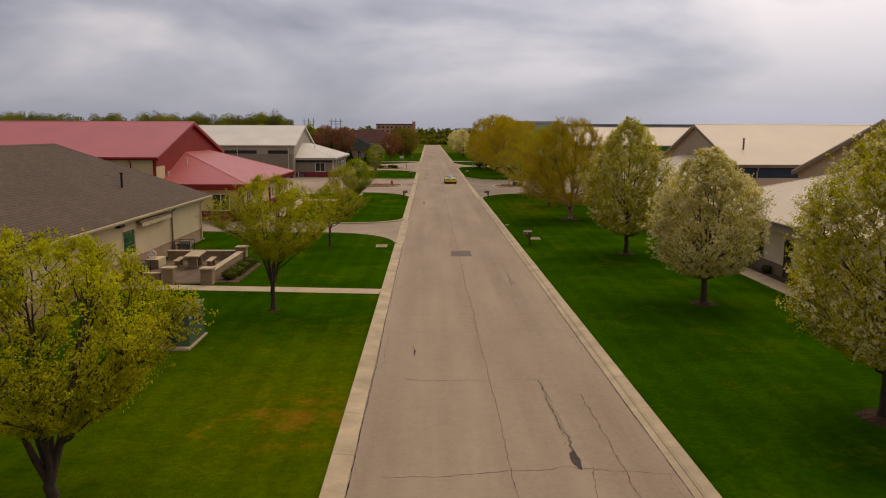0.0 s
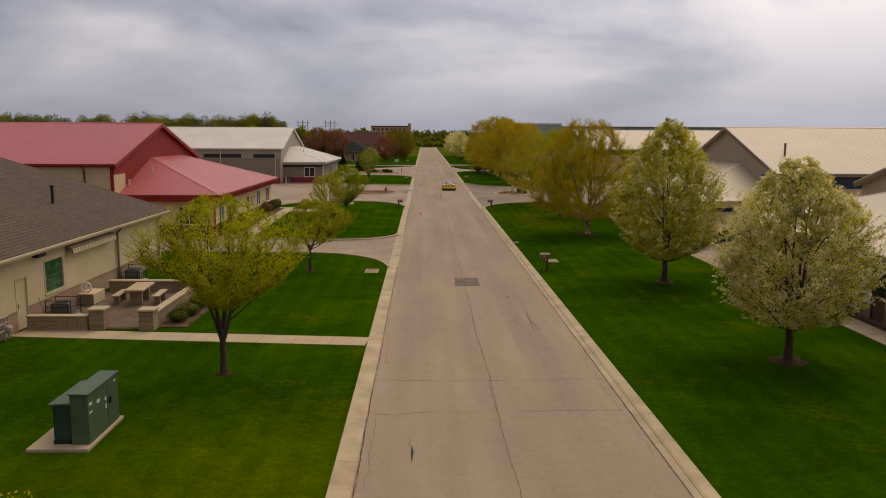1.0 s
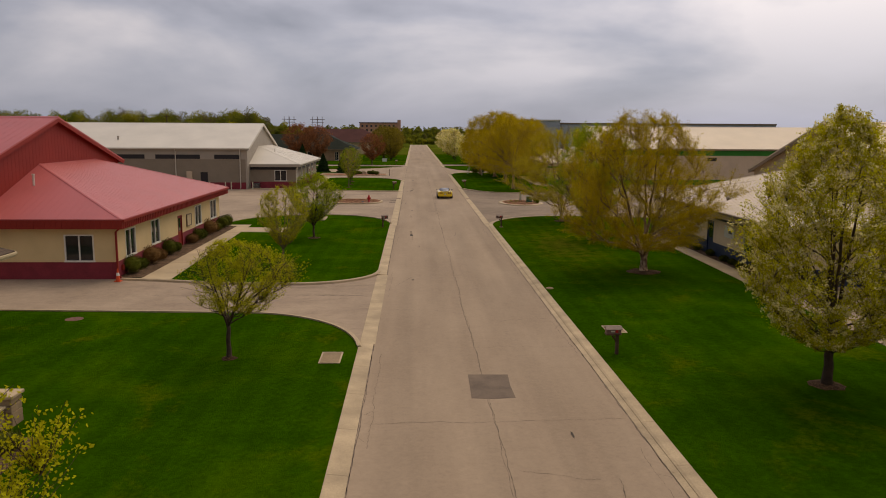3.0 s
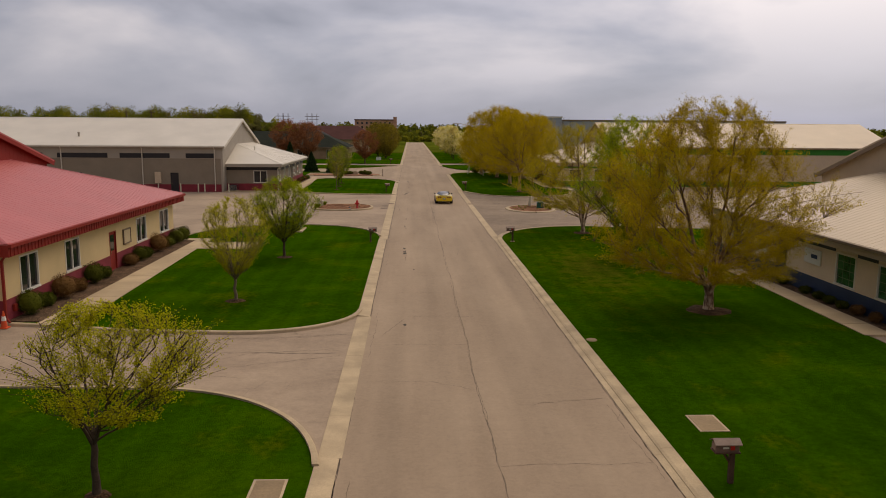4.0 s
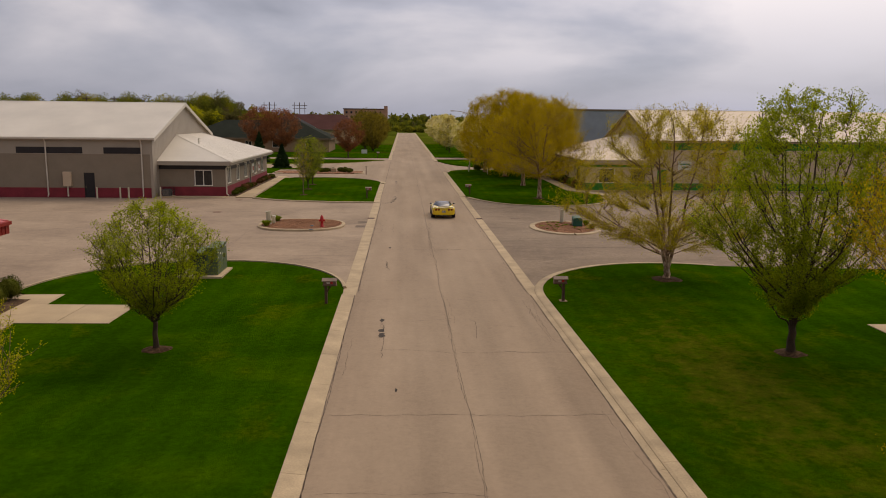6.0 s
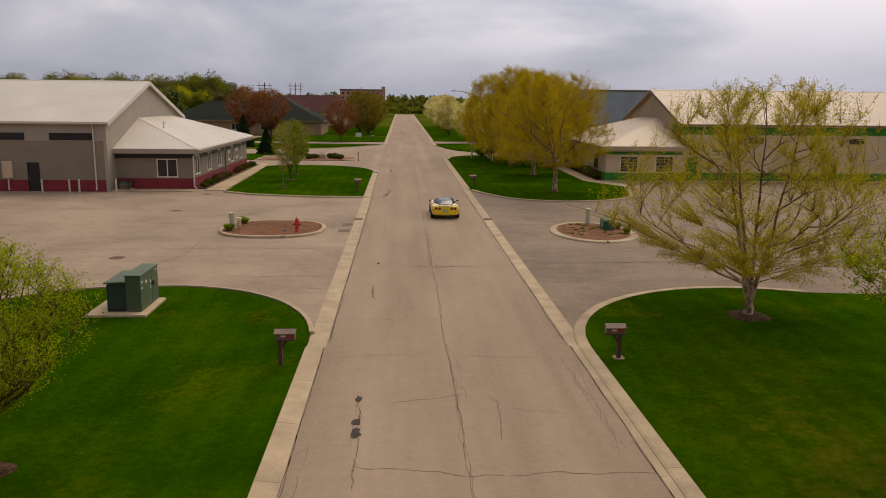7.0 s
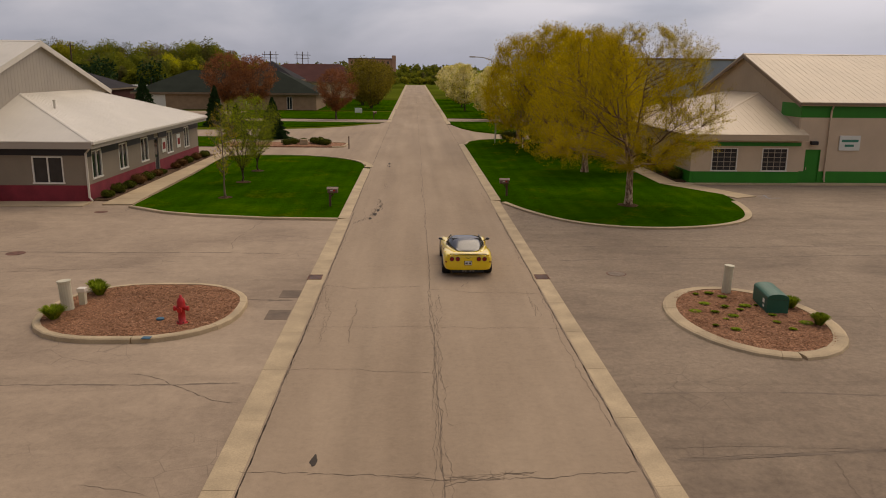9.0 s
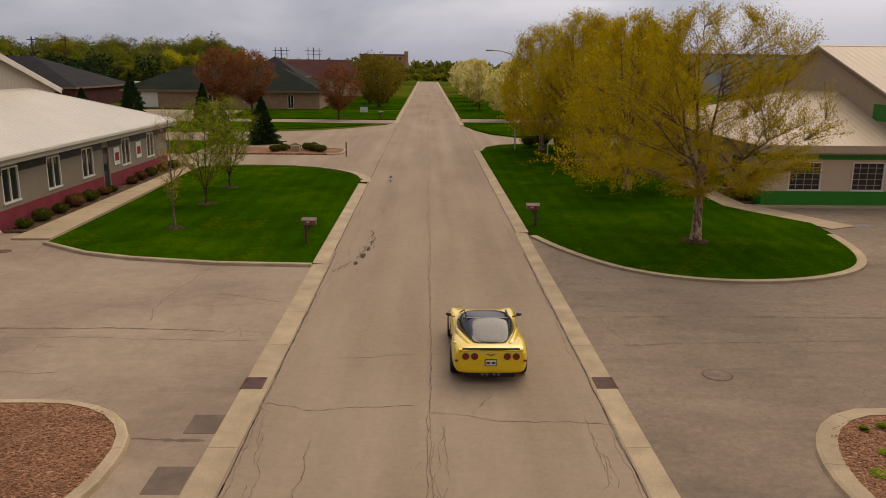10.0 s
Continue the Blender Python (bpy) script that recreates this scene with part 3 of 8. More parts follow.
flat_ob("pavement_drive_far_left", [(-70, 212), (-4.6, 210), (-4.6, 216), (-70, 217.5)], -0.3, -0.012, M["lot"], "far grey drive across the lawns", "pavement")
flat_ob("pavement_drive_far_right", [(4.6, 213), (60, 211), (60, 217), (4.6, 220)], -0.3, -0.012, M["lot"], "far grey drive across the lawns", "pavement")
flat_ob("pavement_far_lot", [(-80, 217.5), (-30, 217), (-30, 236), (-80, 238)], -0.3, -0.012, M["lot"], "far grey parking lot", "pavement")

# Lawns, each a raised sheet; their drive-side edges carry kerbs.
edge_a = [(-4.6, -90), (-4.6, 55.8)] + bend(-10.6, 55.7, 6.0, 6.55, 0, 90)[1:] + [(-22, 62.9), (-80, 63.2)]
edge_b = [(-19.2, 70.75), (-16.8, 70.35), (-13.6, 69.5), (-9.4, 69.2)] + bend(-9.2, 73.0, 4.6, 3.8, -90, 0)[1:] + [(-4.6, 96.6)] + bend(-11.3, 96.6, 6.7, 7.65, 0, 90)[1:] + bend(-12.6, 96.4, 6.7, 7.75, 90, 178)[1:]
edge_c = [(-16.5, 138.3), (-14.0, 136.5), (-11.9, 135.7), (-8.3, 134.95), (-4.6, 134.75), (-4.6, 157.0)] + bend(-12.6, 157.0, 8.0, 7.9, 0, 90)[1:] + [(-16.2, 164.6)]
edge_d = [(26, 102.0), (18.3, 102.6)] + bend(12.2, 95.6, 7.6, 8.15, 65, 180)[:] + [(4.6, -90)]


def eased(pts):
    """Rounds the corners of an open line."""
    for _ in range(2):
        out = [pts[0]]
        for p, q in zip(pts, pts[1:]):
            out += [(0.75 * p[0] + 0.25 * q[0], 0.75 * p[1] + 0.25 * q[1]), (0.25 * p[0] + 0.75 * q[0], 0.25 * p[1] + 0.75 * q[1])]
        pts = out + [pts[-1]]
    return pts


edge_e = [(16.6, 148.3), (19.3, 143.6), (18.9, 139.3), (18.2, 136.6), (17.2, 134.8), (15.6, 133.5), (13.8, 132.8), (12.0, 132.5), (10.1, 132.7), (8.3, 133.5), (6.8, 135.0), (5.4, 137.8), (4.6, 140.2), (4.6, 176.0), (5.2, 179.6), (6.6, 181.8), (8.4, 182.9), (26, 183.2)]
green_bend = eased(edge_e[1:13])
lawns = {
    "a": edge_a + [(-80, -90)],
    "b": edge_b + [(-17.4, 95.2)],
    "c": edge_c + [(-17.3, 163.6), (-16.6, 150)],
    "d": edge_d + [(16.4, -90), (16.4, 68.4), (16.9, 84), (17.4, 90.2), (26, 91)],
    "e": edge_e[:1] + green_bend + edge_e[13:] + [(26, 171), (17.6, 171), (16.9, 160)],
}
for key, pts in lawns.items():
    flat_ob("lawn_" + key, pts, -0.3, LAWN, M["grass"], "mown dark green lawn beside the road", "lawn")
for key, pts in (
    ("far_left_a", [(-60, 201), (-18, 199.0), (-13, 201.5), (-8.8, 206), (-7.6, 208.8), (-20, 210.5), (-60, 211.5)]),
    ("far_left_b", [(-4.6, 217), (-4.6, 238), (-30, 238), (-30, 218)]),
    ("far_left_c", [(-4.6, 242), (-4.6, 290), (-40, 290), (-40, 242)]),
    ("far_right_a", [(4.6, 207), (5.6, 200), (7.2, 195), (9.6, 191.4), (40, 194), (40, 211), (4.6, 212.6)]),
    ("far_right_b", [(4.6, 221), (40, 218), (40, 300), (4.6, 300)]),
):
    flat_ob("lawn_" + key, pts, -0.3, LAWN * 0.7, M["grass"], "far mown green lawn", "lawn")


def kerb_run(name, line, wide, high, label, step=3.0, side=1):
    """A kerb along a lawn's edge, cast in lengths with open joints; its body lies to the right of the line."""
    ob = root(name, *line[0], 0, label=label, category="kerb")
    ob["kind"] = "structure"
    pts = resample(line, 0.6)
    n = max(2, round(step / 0.6))
    outer = offset_line(pts, -wide * side)
    pts = offset_line(pts, 0.03 * side)
    for i in range(0, len(pts) - 1, n):
        run = slice(i, min(i + n + 1, len(pts)))
        a, b = [Vector(p) for p in pts[run]], [Vector(p) for p in outer[run]]
        if len(a) < 2:
            continue
        a[0], b[0] = a[0].lerp(a[1], 0.02), b[0].lerp(b[1], 0.02)
        bm = bmesh.new()
        prof = [(0.0, -0.2), (0.0, high), (0.75, high - 0.004), (0.93, high - 0.03), (1.0, -0.012), (1.0, -0.2)]
        rings = [[bm.verts.new((*p.lerp(q, u), z)) for u, z in prof] for p, q in zip(a, b)]
        for r, s in zip(rings, rings[1:]):
            for k in range(len(prof) - 1):
                bm.faces.new((r[k], r[k + 1], s[k + 1], s[k]))
        bm.faces.new(rings[0]), bm.faces.new(rings[-1][::-1])
        part("kerb_length", bm, M["kerb"], ob, world=True)
    return ob


kerb_run("kerb_drive_near", edge_a[2:16] + [(-22, 62.9), (-40, 63.0)], 0.16, 0.115, "pale concrete kerb round the lawn's bend")
kerb_run("kerb_red_south", edge_b[:18], 0.16, 0.115, "pale concrete kerb round the lawn's bend")
kerb_run("kerb_red_north", edge_b[19:], 0.16, 0.115, "pale concrete kerb round the lawn's bend")
kerb_run("kerb_grey_south", edge_c[:5], 0.16, 0.115, "pale concrete kerb along the lawn")
kerb_run("kerb_grey_north", edge_c[6:], 0.14, 0.105, "pale concrete kerb round the lawn's bend")
kerb_run("kerb_tan_north", edge_d[2:18], 0.38, 0.075, "broad concrete kerb round the lawn's bend")
kerb_run("kerb_green_south", green_bend[4:], 0.38, 0.075, "broad concrete kerb round the lawn's bend")
kerb_run("kerb_green_north", edge_e[13:], 0.2, 0.11, "concrete kerb round the lawn's bend")

# Kerb and gutter along the road, cast in three-metre lengths.
def gutter_mesh(raised, drop_edge=4.60):
    bm = bmesh.new()
    top = LAWN + 0.012 if raised else 0.008
    inner, outer = (4.05, 4.615) if raised else (3.98, drop_edge)
    prof = [(inner, -0.25), (inner, 0.004), (outer - 0.025, top), (outer, top), (outer, -0.25)]
    rings = [[bm.verts.new((x, y, z)) for x, z in prof] for y in (0.006, 2.994)]
    for k in range(len(prof) - 1):
        bm.faces.new((rings[0][k], rings[0][k + 1], rings[1][k + 1], rings[1][k]))
    bm.faces.new(rings[0]), bm.faces.new(rings[1][::-1])
    bmesh.ops.recalc_face_normals(bm, faces=bm.faces)
    me = bpy.data.meshes.new("gutter_length")
    bm.to_mesh(me), bm.free()
    me.materials.append(M["kerb"])
    return me


raised_me, dropped_me = gutter_mesh(True), {-1: gutter_mesh(False, 4.60), 1: gutter_mesh(False, 4.51)}
openings = {-1: [(55.8, 72.8), (97.4, 135.5), (157.5, 209), (211, 216)], 1: [(97, 140), (177, 206), (212, 220)]}
for side in (-1, 1):
    run = root("kerb_and_gutter_" + ("left" if side < 0 else "right"), side * 4.6, 0, label="tan concrete rolled kerb and gutter with joints", category="kerb")
    run["kind"] = "structure"
    for i in range(-6, 82):
        y = 3.0 * i
        mid = y + 1.5
        if (157 < mid < 209 and side < 0) or (177.5 < mid < 206 and side > 0):
            continue
        open_here = any(a < mid < b for a, b in openings[side])
        ob = new("gutter_length", dropped_me[side] if open_here else raised_me)
        ob.parent = run
        ob.matrix_basis = Matrix.Translation((-side * 4.6, y if side > 0 else y + 3.0, 0)) @ (pose(0, 0, 0) if side > 0 else pose(0, 0, 0, 0, 0, 180))
    for a, b in ((246, 470),):
        bm = box(side * 3.9, a, -0.25, side * 4.62, b, 0.05)
        part("far_gutter", bm, M["kerb"], run, world=True)
# The gutters sweep round the corners into the side streets.
for key, cx, cy, ax, ay, a0, a1 in (("left", -12.6, 157.0, 8.02, 7.92, 0, 90),):
    inner, outer = bend(cx, cy, ax, ay, a0, a1), bend(cx, cy, ax + 0.7, ay + 0.7, a0, a1)
    flat_ob("gutter_corner_" + key, inner + outer[::-1], -0.25, 0.008, M["kerb"], "tan concrete gutter sweeping round the corner", "kerb")
# Pavement between the road's edge and the side streets, where no kerb stands.
flat_ob("pavement_mouth_left", [(-4.62, 157), (-4.1, 157), (-4.1, 211), (-4.62, 211)], -0.3, -0.003, M["road"], "pale pavement at the street's mouth", "pavement")
flat_ob("pavement_mouth_right", [(4.1, 176), (4.62, 176), (4.62, 206), (4.1, 206)], -0.3, -0.003, M["road"], "pale pavement at the street's mouth", "pavement")


# Concrete walks, in slabs.
def slab_walk(name, a, b, wide, z, step, label):
    ob = root(name, a[0], a[1], 0, label=label, category="walk")
    ob["kind"] = "structure"
    a, b = Vector(a), Vector(b)
    t = (b - a).normalized()
    s = Vector((-t.y, t.x)) * wide / 2
    n = max(1, round((b - a).length / step))
    for i in range(n):
        p, q = a.lerp(b, (i + 0.006) / n), a.lerp(b, (i + 0.994) / n)
        part("walk_slab", prism(bmesh.new(), [tuple(p - s), tuple(q - s), tuple(q + s), tuple(p + s)], -0.2, z + random.uniform(-0.004, 0.004)), M["walk"], ob, world=True)
    return ob


slab_walk("walk_to_terrace", (-19.4, 40.1), (-4.62, 38.65), 1.25, LAWN + 0.02, 1.5, "pale concrete walk crossing the lawn")
slab_walk("walk_red_front", (-17.05, 70.5), (-17.75, 96.0), 1.75, LAWN + 0.02, 1.8, "pale concrete walk along the red building")
slab_walk("walk_red_pad", (-17.25, 92.6), (-13.1, 92.5), 3.0, LAWN + 0.024, 2.1, "pale concrete pad on the lawn")
slab_walk("walk_grey_front", (-17.5, 139.0), (-18.1, 166.5), 1.7, LAWN + 0.02, 1.8, "pale concrete walk along the grey building")
slab_walk("walk_tan_front", (16.9, 68.3), (17.25, 90.5), 1.3, LAWN + 0.03, 1.8, "pale concrete walk along the beige building")
slab_walk("walk_near_right", (17.0, 20.0), (17.0, 55.6), 1.3, LAWN + 0.03, 1.8, "pale concrete walk along the beige building")
slab_walk("walk_green_front", (17.3, 148.4), (17.5, 171), 1.4, LAWN + 0.02, 1.8, "pale concrete walk along the green building")
slab_walk("walk_green_ramp", (17.5, 148.9), (20.4, 142.6), 1.7, 0.04, 1.8, "pale concrete ramp to the yard")
slab_walk("apron_green", (18.6, 148.6), (60, 148.6), 0.9, 0.05, 2.4, "concrete apron along the green building")
slab_walk("apron_grey", (-19.2, 139.2), (-60, 138.9), 1.5, 0.05, 2.4, "concrete apron along the grey building")

# Planting beds along the fronts.
for nm, x0, y0, x1, y1 in (("bed_red", -19.3, 71.0, -17.9, 95.0), ("bed_grey", -19.4, 140.4, -18.35, 165.6), ("bed_tan", 17.5, 68.6, 18.2, 89.6), ("bed_near", 17.6, 25.0, 18.2, 56.2), ("bed_green", 18.1, 149.4, 19.0, 171.0), ("bed_terrace", -13.9, 41.0, -12.6, 47.5)):
    flat_ob(nm, [(x0, y0), (x1, y0), (x1, y1), (x0, y1)], -0.1, LAWN + 0.035, M["bed_mulch"], "bark mulch planting bed against the wall", "bed")

# Mulch islands in the yards, with kerbs.
def island(name, pts, wide, high, label):
    flat_ob("bed_" + name, pts, -0.2, high - 0.02, M["mulch"], "brown bark mulch in a kerbed island", "bed")
    kerb_run("kerb_" + name, pts + [pts[0]], wide, high, label, 2.4)


def rounded(x0, y0, x1, y1, r, n=7):
    out = []
    for cx, cy, a in ((x1 - r, y0 + r, -90), (x1 - r, y1 - r, 0), (x0 + r, y1 - r, 90), (x0 + r, y0 + r, 180)):
        out += bend(cx, cy, r, r, a, a + 90, n)
    return out


island("island_left", rounded(-12.28, 116.28, -6.36, 121.9, 2.4), 0.22, 0.14, "pale concrete kerb round the mulch island")
island("island_right", bend(10.17, 118.2, 2.2, 3.25, -90, 268, 30), 0.42, 0.09, "broad concrete kerb round the mulch island")
flat_ob("bed_side_street", rounded(-20.0, 172.6, -7.6, 177.0, 1.2), -0.2, 0.10, M["mulch"], "mulch bed with shrubs beside the side street", "bed")
kerb_run("kerb_side_street", rounded(-20.0, 172.6, -7.6, 177.0, 1.2), 0.18, 0.13, "pale kerb round the shrub bed", 2.4)
flat_ob("lawn_side_street", [(-60, 173), (-20.4, 172.8), (-20.4, 181), (-15, 181.5), (-14.2, 184), (-60, 184)], -0.2, LAWN, M["grass"], "green verge beside the side street", "lawn")


def bark_chips(name, cx, cy, rx, ry, z, n, seed):
    """Loose bark chips lying on a mulch bed."""
    rng = np.random.default_rng(seed)
    a, q = rng.uniform(0, 2 * np.pi, n), np.sqrt(rng.random(n))
    sup = (np.abs(np.cos(a)) ** 3 + np.abs(np.sin(a)) ** 3) ** (-1 / 3)
    c = np.stack([cx + rx * q * sup * np.cos(a), cy + ry * q * sup * np.sin(a), z + rng.uniform(0.0, 0.02, n)], 1)
    t = rng.uniform(0, np.pi, n)
    u = np.stack([np.cos(t), np.sin(t), rng.normal(0, 0.2, n)], 1) * rng.uniform(0.018, 0.045, n)[:, None]
    w = np.stack([-np.sin(t), np.cos(t), rng.normal(0, 0.2, n)], 1) * rng.uniform(0.008, 0.016, n)[:, None]
    v = np.stack([c - u - w, c + u - w, c + u + w, c - u + w], 1).reshape(-1, 3)
    tagged(np_ob(name, v, np.arange(4 * n).reshape(-1, 4), M["chips"]), "loose brown and tan bark chips", "mulch", kind="stuff")


bark_chips("bark_chips_left", -9.32, 119.1, 2.85, 2.7, 0.122, 14000, 81)
bark_chips("bark_chips_right", 10.17, 118.2, 2.05, 3.0, 0.072, 9000, 82)

# ---- cracks, patches, covers in the paving ----
def ribbon(verts, quads, pts, wide, z):
    """A narrow broken line on the ground, of uneven width."""
    pts = [Vector(p) for p in pts]
    start = len(verts)
    for i, p in enumerate(pts):
        t = (pts[min(i + 1, len(pts) - 1)] - pts[max(i - 1, 0)]).normalized()
        w = 0.48 * wide * random.uniform(0.2, 1.15) * (0.3 if i in (0, len(pts) - 1) else 1)
        s = Vector((-t.y, t.x)) * w / 2
        verts += [(p.x - s.x, p.y - s.y, z), (p.x + s.x, p.y + s.y, z)]
    for i in range(len(pts) - 1):
        a = start + 2 * i
        quads.append((a, a + 1, a + 3, a + 2))


def wander(a, b, step=0.22, sway=0.10, drift=0.25):
    """A crack's crooked way from a to b."""
    a, b = Vector(a), Vector(b)
    n = max(3, int((b - a).length / (step * 0.62)))
    t = (b - a).normalized()
    s = Vector((-t.y, t.x))
    ph, ph2, off, out = random.uniform(0, 6), random.uniform(0, 6), 0.0, []
    for i in range(n + 1):
        off = off * 0.82 + random.uniform(-sway, sway) * 0.45
        u = i / n
        d = off + drift * (math.sin(u * (b - a).length * 0.55 + ph) * 0.5 + 0.5 * math.sin(u * (b - a).length * 0.21 + ph2)) * min(1, 6 * u, 6 * (1 - u))
        out.append(tuple(a.lerp(b, u) + s * d))
    return out


def bundle(a, b, strands, spread, ties):
    """A broken band of thin cracks that part and meet again, with ties across."""
    a, b = Vector(a), Vector(b)
    t = (b - a).normalized()
    s = Vector((-t.y, t.x))
    for _ in range(strands):
        u, w = sorted((random.random(), random.random()))
        if w - u < 0.25:
            u, w = max(0, u - 0.2), min(1, w + 0.2)
        ribbon(verts, quads, wander(a.lerp(b, u) + s * random.gauss(0, spread), a.lerp(b, w) + s * random.gauss(0, spread), 0.2, 0.10, 0.10), 0.026, 0.0045)
    for _ in range(ties):
        p = a.lerp(b, random.random())
        ribbon(verts, quads, wander(p + s * random.gauss(0, spread), p + t * random.uniform(-0.5, 0.5) + s * random.gauss(0, spread * 1.5), 0.14, 0.06, 0.03), 0.022, 0.0045)


random.seed(11)
verts, quads = [], []
# the lengthwise joint on the crown, and the open seams beside the gutters
ribbon(verts, quads, wander((-0.04, 8), (-0.06, 470), 0.3, 0.05, 0.06), 0.05, 0.004)
ribbon(verts, quads, wander((-0.06, 30), (-0.03, 150), 0.3, 0.05, 0.05), 0.03, 0.0042)
for side in (-1, 1):
    for x, y0, y1 in ((4.02, 8, 96.5), (3.92, 96.5, 137), (4.02, 137, 300)):
        for _ in range(2):
            ribbon(verts, quads, wander((side * x, y0), (side * x, y1), 0.3, 0.03, 0.02), 0.07, 0.004)
    # a ragged second crack a hand's width from the seam, here and there
    y = 10.0
    while y < 150:
        run = random.uniform(4, 11)
        inset = random.uniform(3.68, 3.86)
        ribbon(verts, quads, wander((side * inset, y), (side * random.uniform(3.70, 3.84), y + run), 0.2, 0.07, 0.07), 0.03, 0.004)
        for _ in range(int(run / 2.2)):
            yy = y + random.uniform(0, run)
            ribbon(verts, quads, wander((side * 3.97, yy), (side * random.uniform(3.55, 3.75), yy + random.uniform(-0.5, 0.5)), 0.15, 0.06, 0.04), 0.022, 0.004)
        y += run + random.uniform(3, 12)


def crack(y0, x0, y1, x1, wide, sway=0.10, drift=0.10):
    ribbon(verts, quads, wander((x0, y0), (x1, y1), 0.18, sway, drift), wide, 0.0045)


# cracks across the lanes, from joint to joint
for y0, x0, y1, x1, wide in (
    (16.7, -3.3, 16.8, -1.5, 0.05), (16.8, -1.5, 17.3, 1.3, 0.06), (17.3, 1.3, 16.8, 4.0, 0.05), (24.3, -2.9, 24.0, -0.1, 0.045), (24.0, -0.1, 24.4, 2.5, 0.035),
    (39.5, -3.6, 39.7, -1.8, 0.03), (40.5, -2.9, 41.0, -0.2, 0.04), (40.7, 0.0, 40.4, 2.5, 0.035), (42.7, -3.6, 42.6, -1.5, 0.035), (45.2, 0.2, 44.7, 2.2, 0.035),
    (63.0, -3.7, 63.0, -1.7, 0.04), (63.0, -1.7, 62.2, -0.1, 0.045), (60.7, 1.5, 61.3, 3.8, 0.045), (72.0, -2.4, 72.0, 0.6, 0.045),
):
    crack(y0, x0, y1, x1, wide)
for y0, x0, y1, x1, wide in (
    (87.7, -2.6, 87.2, 0.7, 0.055), (87.2, 0.7, 87.2, 4.5, 0.05), (91.2, -1.8, 91.9, 0.3, 0.045), (90.9, 1.3, 90.4, 2.8, 0.03), (95.1, -3.9, 95.2, -0.3, 0.05), (95.1, 0.5, 94.8, 3.5, 0.035),
    (108.7, -4.2, 108.6, -2.7, 0.05), (108.6, -2.7, 108.3, -0.1, 0.07), (108.3, -0.1, 108.6, 3.8, 0.07), (108.0, -0.1, 108.6, 1.8, 0.05), (104.5, 1.5, 104.4, 2.6, 0.04),
):
    crack(y0, x0, y1, x1, wide)
for y0, x0, y1, x1, wide in (
    (122.1, -3.9, 121.8, -3.0, 0.05), (121.8, -3.0, 122.1, -0.4, 0.055), (121.6, -0.1, 121.3, 1.2, 0.06), (121.3, 1.2, 121.1, 4.5, 0.05), (125.0, -2.5, 125.2, -0.4, 0.04), (125.4, 0.0, 125.0, 2.0, 0.04), (125.0, 2.0, 125.1, 3.6, 0.03), (129.6, 0.5, 129.6, 2.4, 0.03),
):
    crack(y0, x0, y1, x1, wide)
for y in (30.5, 33.8, 48.5, 56.4, 67.5, 77.0, 81.6, 99.4, 114.0, 117.5, 134.0, 139.5, 146.0, 152.0, 159.0, 167.0, 176.0, 186.0, 198.0):
    x = random.choice((-3.9, 0.0, -3.9))
    crack(y, x, y + random.uniform(-0.4, 0.4), x + random.choice((3.9, 7.8 if x < 0 else 3.9)), 0.032)
# cracks along the lanes
for y0, x0, y1, x1, wide in (
    (24.2, 1.63, 20.9, 1.67, 0.12), (20.9, 1.67, 18.7, 1.74, 0.14), (18.7, 1.74, 17.4, 1.71, 0.16), (17.3, 2.0, 15.0, 1.8, 0.06), (22.8, 2.77, 19.5, 2.81, 0.09), (19.5, 2.81, 14.5, 2.7, 0.07), (28.6, -2.66, 26.9, -2.63, 0.06),
    (44.7, 2.65, 42.4, 2.54, 0.08), (42.4, 2.54, 40.4, 2.46, 0.09), (43.3, 1.89, 41.7, 1.95, 0.06), (41.8, 2.65, 40.5, 2.74, 0.06),
):
    crack(y0, x0, y1, x1, wide, 0.08, 0.04)
for y0, x0, y1, x1, wide in (
    (71.5, -2.5, 68.8, -3.4, 0.045), (91.8, 0.74, 91.3, 1.04, 0.05), (91.3, 1.04, 88.9, 0.87, 0.05), (91.6, -2.67, 90.0, -2.65, 0.05), (89.3, -2.6, 86.6, -2.55, 0.07), (104.2, -2.77, 102.0, -2.6, 0.09),
    (105.2, -3.1, 104.5, -2.73, 0.05), (104.5, -2.73, 102.8, -2.64, 0.10), (102.8, -2.64, 102.3, -2.86, 0.05), (121.6, 0.93, 122.7, 1.41, 0.05), (126.8, 0.78, 128.2, 1.24, 0.05), (120.4, -2.51, 116.0, -2.56, 0.04),
):
    crack(y0, x0, y1, x1, wide, 0.08, 0.05)
for y0, x0, y1, x1, wide in ((141.5, -2.83, 137.8, -2.48, 0.14), (138.2, -2.88, 135.9, -3.05, 0.16), (135.5, -3.19, 133.8, -3.69, 0.14), (160.0, -2.7, 156.5, -2.6, 0.12), (148.0, -2.6, 145.5, -2.5, 0.08)):
    crack(y0, x0, y1, x1, wide, 0.12, 0.08)
    crack(y0, x0 + 0.15, y1, x1 + 0.1, wide * 0.5, 0.12, 0.08)
bundle((-0.1, 108.4), (1.8, 108.5), 5, 0.09, 10)
bundle((-1.2, 108.5), (0.0, 108.4), 3, 0.07, 6)
bundle((-0.02, 103.0), (0.05, 121.0), 6, 0.12, 9)
bundle((-0.02, 88.0), (0.0, 97.0), 3, 0.08, 6)
bundle((2.5, 40.2), (2.6, 44.5), 4, 0.10, 8)
bundle((1.65, 24.2), (1.74, 18.0), 4, 0.07, 9)
bundle((-2.62, 92.2), (-2.57, 86.5), 3, 0.07, 6)
